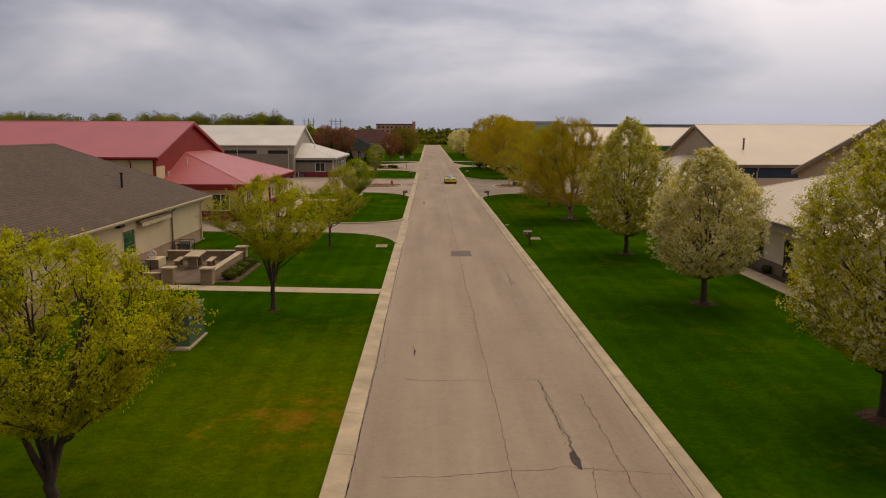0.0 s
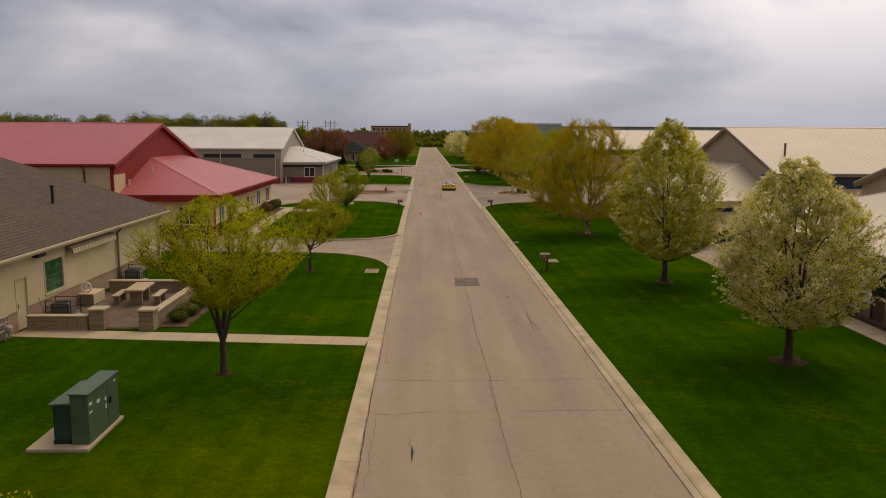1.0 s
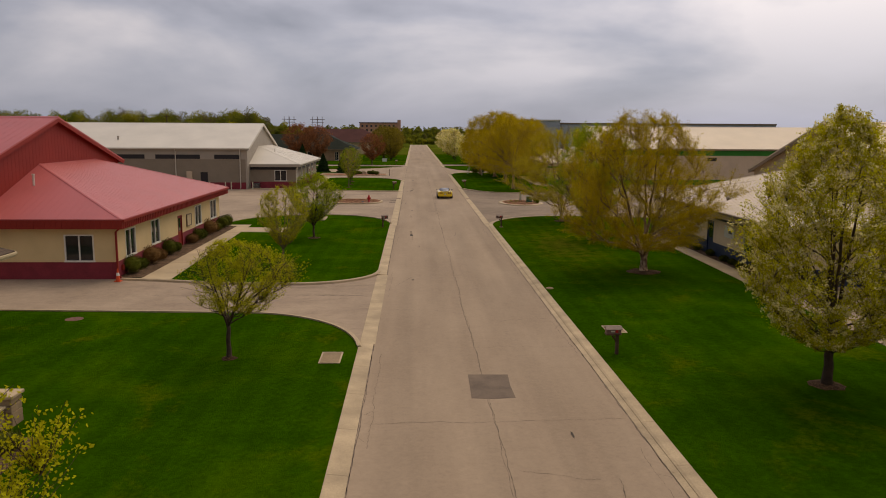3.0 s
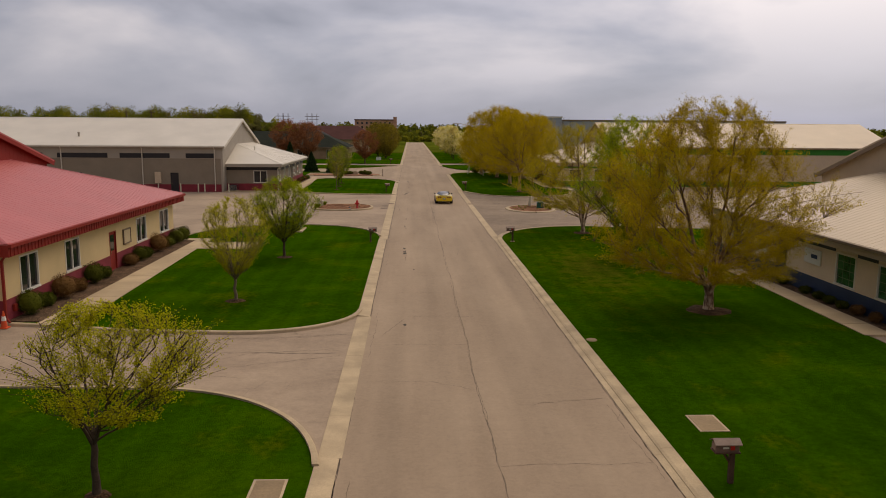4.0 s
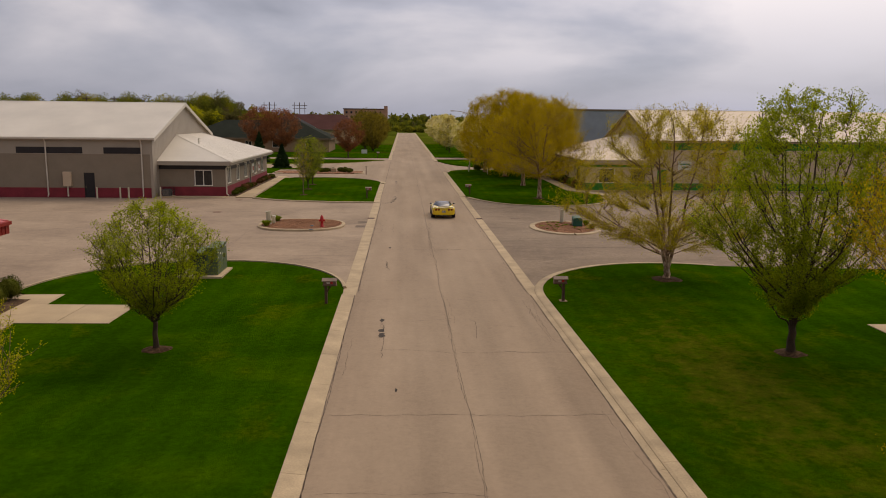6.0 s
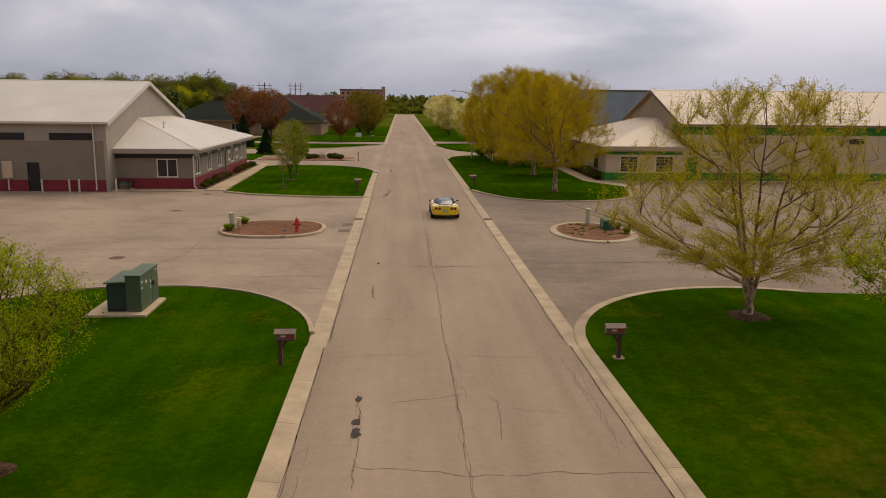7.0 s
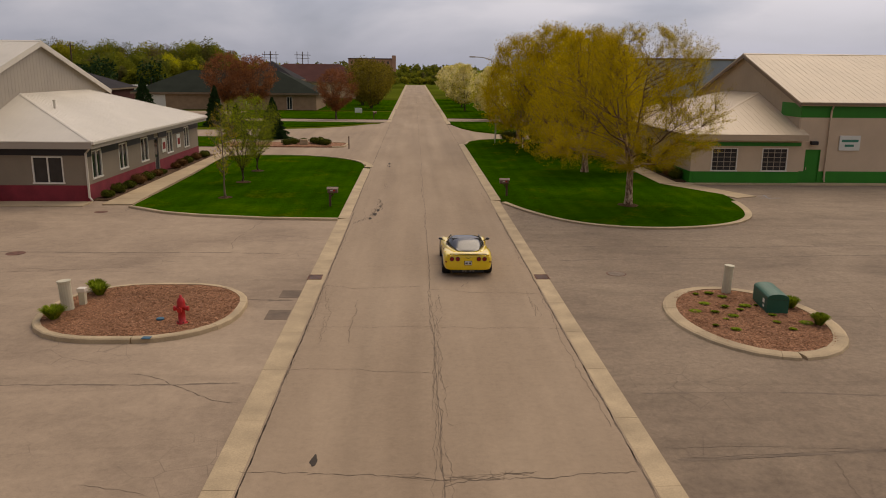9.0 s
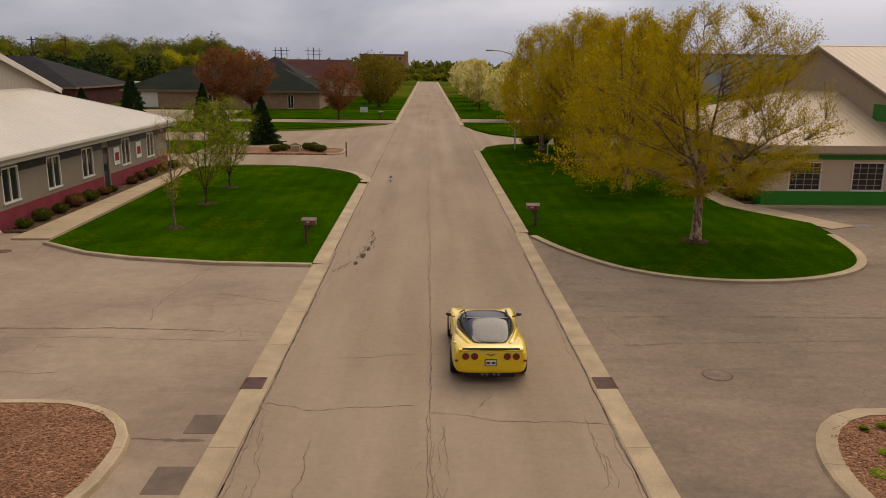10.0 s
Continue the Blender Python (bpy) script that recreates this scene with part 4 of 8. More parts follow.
bundle((3.2, 117.0), (3.6, 122.5), 3, 0.12, 6)
bundle((-3.5, 116.0), (-3.6, 121.5), 3, 0.12, 6)
bundle((3.45, 88.0), (3.6, 96.0), 3, 0.09, 8)
bundle((-3.2, 134.0), (-2.6, 141.0), 5, 0.22, 12)
tagged(np_ob("road_cracks", verts, quads, M["crack"]), "dark crooked cracks in the worn road", "cracks", kind="stuff")

verts, quads = [], []
for x0, x1, y0, y1, n in ((-40, -4.8, 104, 116, 16), (-36, -4.8, 123, 135, 14), (5.2, 40, 104, 131, 24), (-30, -4.8, 63.5, 69, 8), (5, 8, 121, 131, 5), (-20, -5, 178, 195, 8)):
    for _ in range(n):
        x, y = random.uniform(x0, x1), random.uniform(y0, y1)
        a = random.choice((0.0, 0.0, 1.57)) + random.uniform(-0.3, 0.3)
        d = random.uniform(3, 12)
        b = (min(max(x + d * math.cos(a), x0), x1), min(max(y + d * math.sin(a), y0), y1))
        ribbon(verts, quads, wander((x, y), b, 0.25, 0.10, 0.35), random.uniform(0.03, 0.06), -0.008)
for y in (106.5, 126.3):
    ribbon(verts, quads, wander((-42, y + 0.6), (-4.8, y), 0.3, 0.10, 0.3), 0.04, -0.008)
    ribbon(verts, quads, wander((4.8, y + 3.0), (42, y + 2.6), 0.3, 0.10, 0.4), 0.05, -0.008)
for _ in range(2):
    ribbon(verts, quads, wander((4.9, 109.1), (9.6, 109.38), 0.25, 0.08, 0.08), 0.045, -0.0075)
    ribbon(verts, quads, wander((9.3, 109.38), (13.6, 109.4), 0.25, 0.10, 0.08), 0.09, -0.0075)
# a web of fine cracks in the worn corner of the yard
for _ in range(46):
    x, y = random.gauss(6.8, 1.0), random.gauss(104.6, 1.3)
    if x < 5.0:
        continue
    a, d = random.uniform(0, 6.28), random.uniform(0.4, 1.3)
    ribbon(verts, quads, wander((x, y), (x + d * math.cos(a), y + d * math.sin(a)), 0.14, 0.09, 0.05), random.uniform(0.015, 0.03), -0.0075)
for a, b in (((7.0, 104.8), (8.1, 108.9)), ((6.0, 103.4), (7.4, 105.7)), ((7.3, 105.4), (9.4, 104.2))):
    ribbon(verts, quads, wander(a, b, 0.2, 0.12, 0.15), 0.035, -0.0075)
tagged(np_ob("yard_cracks", verts, quads, M["crack"]), "dark crooked cracks in the asphalt yards", "cracks", kind="stuff")


def blot(name, x, y, rx, ry, z, material, label, ragged=0.35):
    """A flat spot with a ragged outline."""
    pts = []
    for i in range(22):
        a = 2 * math.pi * i / 22
        k = 1 + ragged * noise.noise((x * 7 + 1.7 * math.cos(a), y * 7 + 1.7 * math.sin(a), 3.1))
        pts.append((x + rx * k * math.cos(a), y + ry * k * math.sin(a)))
    ob = mesh_ob(name, prism(bmesh.new(), pts, z - 0.004, z), material)
    return tagged(ob, label, "stain")


def road_patch(x0, y0, x1, y1):
    pts = [(x0, y0), ((x0 + x1) / 2, y0 - 0.08), (x1, y0 + 0.02), (x1 - 0.03, (y0 + y1) / 2), (x1 + 0.02, y1), (x0 + 0.05, y1 + 0.03)]
    ob = mesh_ob("road_patch", prism(bmesh.new(), pts, -0.01, 0.007), M["patch"])
    tagged(ob, "dark square asphalt patch in the road", "patch")


road_patch(-0.58, 50.6, 0.84, 53.0)
for x, y, rx, ry in ((-2.65, 109.1, 0.12, 0.28), (-2.62, 137.6, 0.13, 0.45), (-2.75, 136.4, 0.17, 0.5), (-2.95, 135.2, 0.14, 0.35), (-2.58, 138.9, 0.07, 0.4), (-2.69, 159.4, 0.13, 0.7), (-2.6, 157.6, 0.10, 0.5), (-2.05, 83.5, 0.06, 0.2), (-2.49, 70.5, 0.12, 0.2), (-2.64, 27.6, 0.06, 0.5), (1.70, 17.65, 0.2, 0.75), (-2.67, 91.6, 0.15, 0.28), (-2.66, 90.1, 0.20, 0.26), (-2.63, 89.45, 0.20, 0.36), (2.05, 47.5, 0.06, 0.3)):
    blot("road_pit", x, y, rx * 0.6, ry * 0.8, 0.006, M["pit"], "small dark pit in the road surface", 0.5)
verts, quads = [], []
for a, b, w in (((4.8, 109.05), (22, 109.9), 0.34), ((5.0, 112.4), (19, 112.0), 0.16), ((5.5, 126.0), (24, 127.4), 0.30), ((6.0, 128.6), (26, 129.0), 0.36), ((5.2, 105.3), (16, 105.0), 0.18), ((-22, 112.6), (-5, 113.2), 0.18), ((-30, 128.0), (-6, 127.2), 0.2), ((-16, 66.6), (-5, 66.4), 0.22), ((-6.3, 120.4), (-4.75, 120.3), 0.3)):
    ribbon(verts, quads, wander(a, b, 0.25, 0.06, 0.12), w, -0.0095)
tagged(np_ob("yard_stains", verts, quads, M["stain"]), "dark weathered streaks on the yards", "stain", kind="stuff")


def cover(name, x, y, rx, ry, z, material, label, round_one):
    ob = root(name, x, y, z, label=label, category="cover")
    bm = bmesh.new()
    if round_one:
        turned(bm, [(rx, -0.05), (rx, 0.008), (rx * 0.92, 0.012)], 24)
        part("lid", bm, material, ob)
        bm = bmesh.new()
        turned(bm, [(rx * 1.15, -0.05), (rx * 1.15, 0.004)], 24)
        part("ring", bm, M["iron"], ob)
    else:
        part("lid", soft_box(-rx, -ry, -0.05, rx, ry, 0.03, 0.012), material, ob)
        bm = bmesh.new()
        for s in (-1, 1):
            bx(bm, s * rx, -ry - 0.06, -0.05, s * (rx + 0.06), ry + 0.06, 0.02)
            bx(bm, -rx, s * ry, -0.05, rx, s * (ry + 0.06), 0.02)
        part("ring", bm, M["kerb"], ob)
    return ob


cover("utility_cover", -5.53, 55.0, 0.34, 0.66, LAWN, M["tan_stone"], "flat tan utility cover set in the lawn", False)
cover("utility_cover", 6.18, 59.0, 0.36, 0.56, LAWN, M["tan_stone"], "flat pale utility cover set in the lawn", False)
cover("manhole_cover", -15.7, 110.6, 0.34, 0.34, -0.012, M["iron"], "round iron manhole cover in the yard", True)
cover("manhole_cover", -17.4, 127.2, 0.34, 0.34, -0.012, M["iron"], "round iron manhole cover in the yard", True)
cover("manhole_cover", 7.3, 123.9, 0.34, 0.34, -0.012, M["old_iron"], "round iron manhole cover in the dark yard", True)
cover("manhole_cover", -17.6, 136.9, 0.30, 0.30, -0.012, M["iron"], "round iron manhole cover in the yard", True)
cover("manhole_cover", -17.6, 61.2, 0.34, 0.34, LAWN, M["iron"], "round iron cover at the drive's edge", True)


def storm_grate(x, y):
    ob = root("storm_grate", x, y, 0, label="rusty iron storm grate in the gutter", category="grate", group="gutter grates")
    bm = bmesh.new()
    bx(bm, -0.30, -0.40, -0.06, 0.30, 0.40, 0.008)
    part("pit", bm, M["black"], ob)
    bm = bmesh.new()
    for s in (-1, 1):
        bx(bm, s * 0.28, -0.42, -0.02, s * 0.33, 0.42, 0.022)
        bx(bm, -0.28, s * 0.38, -0.02, 0.28, s * 0.42, 0.022)
    part("frame", bm, M["iron"], ob)
    for i in range(8):
        part("slat", box(-0.27 + 0.07 * i, -0.38, -0.02, -0.235 + 0.07 * i, 0.38, 0.018), M["iron"], ob)
    ob.scale = (0.8, 0.8, 1.0)


storm_grate(-4.37, 123.3)
storm_grate(4.28, 123.35)
for x, y, rx, ry in ((-4.96, 121.1, 0.34, 0.45), (-5.0, 118.75, 0.36, 0.5)):
    ob = mesh_ob("yard_patch", prism(bmesh.new(), [(x - rx, y - ry), (x + rx, y - ry), (x + rx, y + ry), (x - rx, y + ry)], -0.05, -0.006), M["patch"])
    tagged(ob, "dark sunken asphalt patch beside the gutter", "patch")

# worn blue stall marks in the yard, and a blue spot on the island's kerb
verts, quads = [], []
for a, b, w in (((21.20, 142.52), (22.60, 142.57), 0.3), ((21.30, 143.32), (22.40, 143.37), 0.26), ((21.80, 142.12), (22.00, 143.82), 0.26)):
    ribbon(verts, quads, wander(a, b, 0.2, 0.05, 0.05), w, -0.0085)
tagged(np_ob("stall_mark", verts, quads, M["worn_blue"]), "worn blue painted mark on the yard", "paint mark")

tagged(mesh_ob("kerb_paint", prism(bmesh.new(), [(-8.44, 116.08), (-8.20, 116.07), (-8.18, 116.26), (-8.42, 116.27)], 0.12, 0.144), M["valve_blue"]), "blue paint mark on the island's kerb", "paint mark")

# ---- buildings ----
def window(parent, axis, at, sign, a, b, c, d, frame_mat, glass_mat, cols=2, rows=1, deep=0.10, label="", half=0.035, bar_mat=None):
    """A framed window in a wall whose outer face is axis = at; sign: the way outward."""
    def bb(bm, u0, u1, w0, w1, z0, z1):
        p, q = at + sign * w0, at + sign * w1
        return bx(bm, p, u0, z0, q, u1, z1) if axis == "x" else bx(bm, u0, p, z0, u1, q, z1)
    e = 0.07
    bm = bmesh.new()
    bb(bm, a, a + e, -deep, 0.03, c, d), bb(bm, b - e, b, -deep, 0.03, c, d)
    bb(bm, a + e, b - e, -deep, 0.03, d - e, d), bb(bm, a - 0.04, b + 0.04, -deep, 0.06, c - 0.02, c + e)
    w = part("window", bm, frame_mat, parent, label, world=True)
    for i in range(1, cols):
        u = a + (b - a) * i / cols
        part("mullion", bb(bmesh.new(), u - half, u + half, -deep, 0.015 if half > 0.02 else -deep * 0.4, c + e, d - e), bar_mat or frame_mat, w, world=True)
    for i in range(1, rows):
        z = c + (d - c) * i / rows
        part("transom", bb(bmesh.new(), a + e, b - e, -deep, 0.008 if half > 0.02 else -deep * 0.42, z - min(half, 0.02), z + min(half, 0.02)), bar_mat or frame_mat, w, world=True)
    p = part("pane", bb(bmesh.new(), a + e * 0.6, b - e * 0.6, -deep * 0.7, -deep * 0.5, c + e * 0.6, d - e * 0.6), glass_mat, w, world=True)
    p.visible_shadow = glass_mat is not M["glass"]
    return w


def door(parent, axis, at, sign, a, b, c, d, mat, trim, glazed=False):
    def bb(bm, u0, u1, w0, w1, z0, z1):
        p, q = at + sign * w0, at + sign * w1
        return bx(bm, p, u0, z0, q, u1, z1) if axis == "x" else bx(bm, u0, p, z0, u1, q, z1)
    leaf = part("door", bb(bmesh.new(), a + 0.05, b - 0.05, -0.12, -0.05, c, d - 0.05), mat, parent, world=True)
    bm = bmesh.new()
    bb(bm, a, a + 0.06, -0.16, 0.02, c, d), bb(bm, b - 0.06, b, -0.16, 0.02, c, d), bb(bm, a + 0.06, b - 0.06, -0.16, 0.02, d - 0.06, d)
    part("door_frame", bm, trim, leaf, world=True)
    part("handle", bb(bmesh.new(), a + 0.12, a + 0.17, -0.05, 0.02, c + 0.95, c + 1.15), M["chrome"], leaf, world=True)
    if glazed:
        part("door_pane", bb(bmesh.new(), a + 0.2, b - 0.2, -0.06, -0.04, c + 1.1, d - 0.2), M["blue_glass"], leaf, world=True)


def downspout(parent, x, y, z1, mat, dx=0.0, dy=0.0):
    bm = bmesh.new()
    bx(bm, x - 0.05, y - 0.05, 0.25, x + 0.05, y + 0.05, z1 - 0.3)
    rod(bm, (x, y, z1 - 0.32), (x + dx, y + dy, z1), 0.05, 6)
    rod(bm, (x, y, 0.28), (x + dx * 0.6, y + dy * 0.6, 0.12), 0.05, 6)
    part("downspout", bm, mat, parent, world=True)


def fold_cap(name, p, q, va, vb, mat, parent, lift=0.028):
    """A folded metal cap over a hip or ridge from p to q; va and vb run down the two slopes."""
    bm = bmesh.new()
    p, q, va, vb = (Vector(v) for v in (p, q, va, vb))
    up = Vector((0, 0, lift))
    rows = [[bm.verts.new(e + up + v) for v in (va, Vector(), vb, vb - up * 0.7, -up * 0.7, va - up * 0.7)] for e in (p, q)]
    for i in range(6):
        j = (i + 1) % 6
        bm.faces.new((rows[0][i], rows[0][j], rows[1][j], rows[1][i]))
    bm.faces.new(rows[0]), bm.faces.new(rows[1][::-1])
    part(name, bm, mat, parent, world=True)


def hip_office(b, sgn, xe, xs, y0, y1, eave, look_of, fascia=0.45, pitch=0.335):
    """The low roofed front of a building: metal hip roof from the eave xe up to the tall block's wall xs."""
    d = abs(xs - xe)
    top = eave + d * pitch
    A, B = (xe, y0, eave), (xe, y1, eave)
    C, D = (xs, y1 - d, top), (xs, y0 + d, top)
    E, F = (xs, y0, eave), (xs, y1, eave)
    bm = bmesh.new()
    slab(bm, [A, B, C, D], 0.06), slab(bm, [A, D, E], 0.06), slab(bm, [B, F, C], 0.06)
    roof = part("roof", bm, look_of["roof"], b, world=True)
    bm = bmesh.new()
    nf = Vector((-sgn * pitch, 0, 1))
    ns, nn = Vector((0, -pitch, 1)), Vector((0, pitch, 1))
    y = y0 + 0.3
    while y < y1 - 0.2:
        k = min(d, y - y0, y1 - y)
        bar(bm, (xe, y, eave + 0.002), (xe + sgn * k, y, eave + k * pitch + 0.002), 0.022, 0.006, nf)
        y += 0.42
    u = 0.3
    while u < d - 0.1:
        x = xe + sgn * u
        bar(bm, (x, y0, eave + 0.002), (x, y0 + u, eave + u * pitch + 0.002), 0.022, 0.006, ns)
        bar(bm, (x, y1, eave + 0.002), (x, y1 - u, eave + u * pitch + 0.002), 0.022, 0.006, nn)
        u += 0.42
    tagged(part("seams", bm, look_of["roof"], roof, world=True), kind="stuff")
    for p, q, ya in ((A, D, 1), (B, C, -1)):
        fold_cap("hip_cap", p, q, (0, ya * 0.16, 0), (sgn * 0.16, 0, 0), look_of["roof"], roof)
    for nm, a in (("fascia", (xe, y0, xe + sgn * 0.06, y1)), ("fascia", (xe + sgn * 0.06, y0, xs, y0 + 0.06)), ("fascia", (xe + sgn * 0.06, y1 - 0.06, xs, y1))):
        part(nm, box(a[0], a[1], eave - fascia, a[2], a[3], eave - 0.05), look_of["fascia"], b, world=True)
    part("soffit", box(xe + sgn * 0.06, y0 + 0.06, eave - fascia + 0.02, xs, y1 - 0.06, eave - fascia + 0.08), look_of["soffit"], b, world=True)
    bm = bmesh.new()
    bx(bm, xe - sgn * 0.13, y0, eave - 0.16, xe - sgn * 0.002, y1, eave - 0.02)
    part("gutter", bm, look_of["gutter"], b, world=True)


def tall_block(b, sgn, xs, xend, y0, y1, eave, ridge, look_of, over=0.35):
    """The tall block: gable end at xs, ridge running away from the road; walls, roof, bands."""
    ym = (y0 + y1) / 2
    pitch = (ridge - eave) / ((y1 - y0) / 2 + over)
    wall_top = eave + over * pitch - 0.05
    bm = bmesh.new()
    prof = [(y0, 0.0), (y1, 0.0), (y1, wall_top), (ym, ridge - 0.08), (y0, wall_top)]
    slab(bm, [(xs, y, z) for y, z in prof], 0.25, (sgn, 0, 0))
    part("gable_wall", bm, look_of["gable"], b, world=True)
    part("far_gable_wall", slab(bmesh.new(), [(xend, y, z) for y, z in prof], 0.25, (-sgn, 0, 0)), look_of["gable"], b, world=True)
    bm = bmesh.new()
    n = int((y1 - y0) / 0.45)
    for i in range(n):
        y = y0 + (i + 0.5) * (y1 - y0) / n
        z = ridge - 0.1 - abs(y - ym) * pitch
        bx(bm, xs - sgn * 0.006, y - 0.012, 3.6, xs + sgn * 0.002, y + 0.012, z)
    tagged(part("gable_siding", bm, look_of["gable"], b, world=True), kind="stuff")
    xa, xb = xs - sgn * over, xend + sgn * over
    ya, yb = y0 - over, y1 + over
    roof = None
    for s, ye in ((-1, ya), (1, yb)):
        bm = bmesh.new()
        slab(bm, [(xa, ye, eave), (xb, ye, eave), (xb, ym, ridge), (xa, ym, ridge)], 0.10)
        r = part("roof", bm, look_of["roof"], b, world=True)
        roof = roof or r
        bm = bmesh.new()
        nrm = Vector((0, s * pitch, 1))
        u = 0.3
        while u < abs(xb - xa):
            x = xa + sgn * u
            bar(bm, (x, ye, eave + 0.002), (x, ym, ridge + 0.002), 0.024, 0.006, nrm)
            u += 0.48
        tagged(part("seams", bm, look_of["roof"], r, world=True), kind="stuff")
        part("eave_fascia", box(xa, ye - s * 0.0, eave - 0.26, xb, ye - s * 0.06, eave - 0.10), look_of["fascia"], b, world=True)
        part("gutter", box(xa, ye, eave - 0.18, xb, ye + s * 0.13, eave - 0.03), look_of["gutter"], b, world=True)
        bm = bmesh.new()
        slab(bm, [(xa, ye, eave - 0.10), (xa, ym, ridge - 0.10), (xa, ym, ridge - 0.36), (xa, ye, eave - 0.36)], 0.06, (sgn, 0, 0))
        part("rake_board", bm, look_of["rake"], b, world=True)
    fold_cap("ridge_cap", (xa, ym, ridge), (xb, ym, ridge), (0, 0.22, -0.22 * pitch), (0, -0.22, -0.22 * pitch), look_of["roof"], roof)
    return wall_top


def roof_pipe(b, x, y, z0, z1, r, mat):
    bm = bmesh.new()
    rod(bm, (x, y, z0), (x, y, z1), r, 10)
    rod(bm, (x, y, z1), (x, y, z1 + 0.08), r * 1.5, 10)
    part("vent_pipe", bm, mat, b, world=True)


RED = dict(roof=M["red_roof"], fascia=M["red_trim"], soffit=M["red_trim"], gutter=M["red_trim"], gable=M["red_trim"], rake=M["red_trim"])
GREY = dict(roof=M["white_roof"], fascia=M["grey_metal"], soffit=M["grey_metal"], gutter=M["gutter"], gable=M["grey_metal"], rake=M["gutter"])
TAN = dict(roof=M["tan_roof"], fascia=M["tan_metal"], soffit=M["tan_metal"], gutter=M["brown_trim"], gable=M["tan_metal"], rake=M["brown_trim"])


def office_walls(b, sgn, xw, xs, y0, y1, top, base_h, upper, base, front, side, south_from=None):
    """Front and side walls with a darker base course; front and side list the openings."""
    t = 0.22
    for mat, z0, z1, out, nm in ((base, 0.0, base_h, 0.02, "base_wall"), (upper, base_h, top, 0.0, "wall")):
        part(nm, wall_boxes(bmesh.new(), "x", xw - sgn * out, sgn * (t + out), y0, y1, z0, z1, front), mat, b, world=True)
        lo, hi = sorted((xw + sgn * t, xs))
        part(nm, wall_boxes(bmesh.new(), "y", y0 - out, t + out, lo, hi, z0, z1, side), mat, b, world=True)
        part(nm, wall_boxes(bmesh.new(), "y", y1 - t, t + out, lo, hi, z0, z1, []), mat, b, world=True)


# The red-roofed building.
b = root("red_building", -22, 80, label="cream block building with red metal roofs and maroon base", category="building")
hip_office(b, -1, -18.65, -26.85, 70.3, 95.2, 3.48, RED, 0.55)
fr = [(72.4, 74.1, 1.0, 2.65), (76.9, 78.6, 1.05, 2.65), (82.6, 83.6, 0.1, 2.3), (87.0, 88.8, 1.05, 2.6), (91.5, 93.4, 1.05, 2.6)]
sd = [(-22.15, -20.5, 1.0, 2.55)]
office_walls(b, -1, -19.3, -26.7, 70.9, 94.6, 2.98, 0.98, M["cream"], M["red_base"], fr, sd)
for i, h in enumerate(fr):
    if i == 2:
        door(b, "x", -19.3, 1, *h, M["red_trim"], M["red_trim"], True)
    else:
        window(b, "x", -19.3, 1, *h, M["white"], M["blue_glass"])
window(b, "y", 70.9, -1, *sd[0], M["white"], M["blue_glass"])
part("notice_board", box(-19.29, 84.7, 1.35, -19.24, 85.8, 2.15), M["cream_pale"], b, world=True)
bm = bmesh.new()
for a in ((84.65, 1.3, 84.72, 2.2), (85.78, 1.3, 85.85, 2.2), (84.72, 2.13, 85.78, 2.2), (84.72, 1.3, 85.78, 1.37)):
    bx(bm, -19.29, a[0], a[1], -19.21, a[2], a[3])
part("board_frame", bm, M["brown_trim"], b, world=True)
tall_block(b, -1, -26.7, -70, 69.6, 91.9, 5.95, 9.23, RED)
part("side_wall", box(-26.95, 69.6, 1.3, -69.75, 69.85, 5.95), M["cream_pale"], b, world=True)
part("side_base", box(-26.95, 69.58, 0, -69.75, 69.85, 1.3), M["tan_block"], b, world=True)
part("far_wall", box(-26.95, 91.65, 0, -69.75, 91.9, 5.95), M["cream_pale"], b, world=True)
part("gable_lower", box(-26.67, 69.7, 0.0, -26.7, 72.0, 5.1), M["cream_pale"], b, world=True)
part("gable_band", box(-26.655, 69.7, 5.1, -26.7, 71.4, 5.6), M["red_trim"], b, world=True)
downspout(b, -28.9, 69.5, 5.7, M["red_trim"], 0, -0.3)
downspout(b, -19.2, 70.78, 3.03, M["red_trim"], 0.4, -0.3)
roof_pipe(b, -25.5, 74.9, 4.95, 5.65, 0.07, M["gutter"])
roof_pipe(b, -26.4, 72.1, 4.0, 4.5, 0.07, M["gutter"])
part("meter", box(-19.27, 71.5, 0.4, -19.15, 71.7, 0.7), M["red_trim"], b, world=True)

bm = bmesh.new()
for i in range(81):
    bx(bm, -18.65, 70.45 + i * 0.305, 2.95, -18.62, 70.49 + i * 0.305, 3.31)
for i in range(25):
    bx(bm, -18.95 - i * 0.305, 70.27, 2.95, -18.91 - i * 0.305, 70.3, 3.42)
tagged(part("fascia_ribs", bm, M["red_trim"], b, world=True), kind="stuff")

# The grey building with a white roof.
b = root("grey_building", -22, 150, label="grey block building with white metal roofs and maroon base", category="building")
hip_office(b, -1, -18.85, -26.0, 139.5, 164.4, 3.52, GREY, 0.42)
fr = [(140.9, 142.4, 1.2, 2.85), (145.2, 146.7, 1.2, 2.85), (149.3, 150.8, 1.2, 2.85), (152.1, 153.1, 0.1, 2.7), (155.1, 156.5, 1.2, 2.85), (159.6, 161.0, 1.2, 2.85)]
sd = [(-22.55, -20.8, 1.05, 2.62)]
office_walls(b, -1, -19.5, -26.0, 140.1, 163.8, 3.12, 0.95, M["grey_block"], M["red_base"], fr, sd)
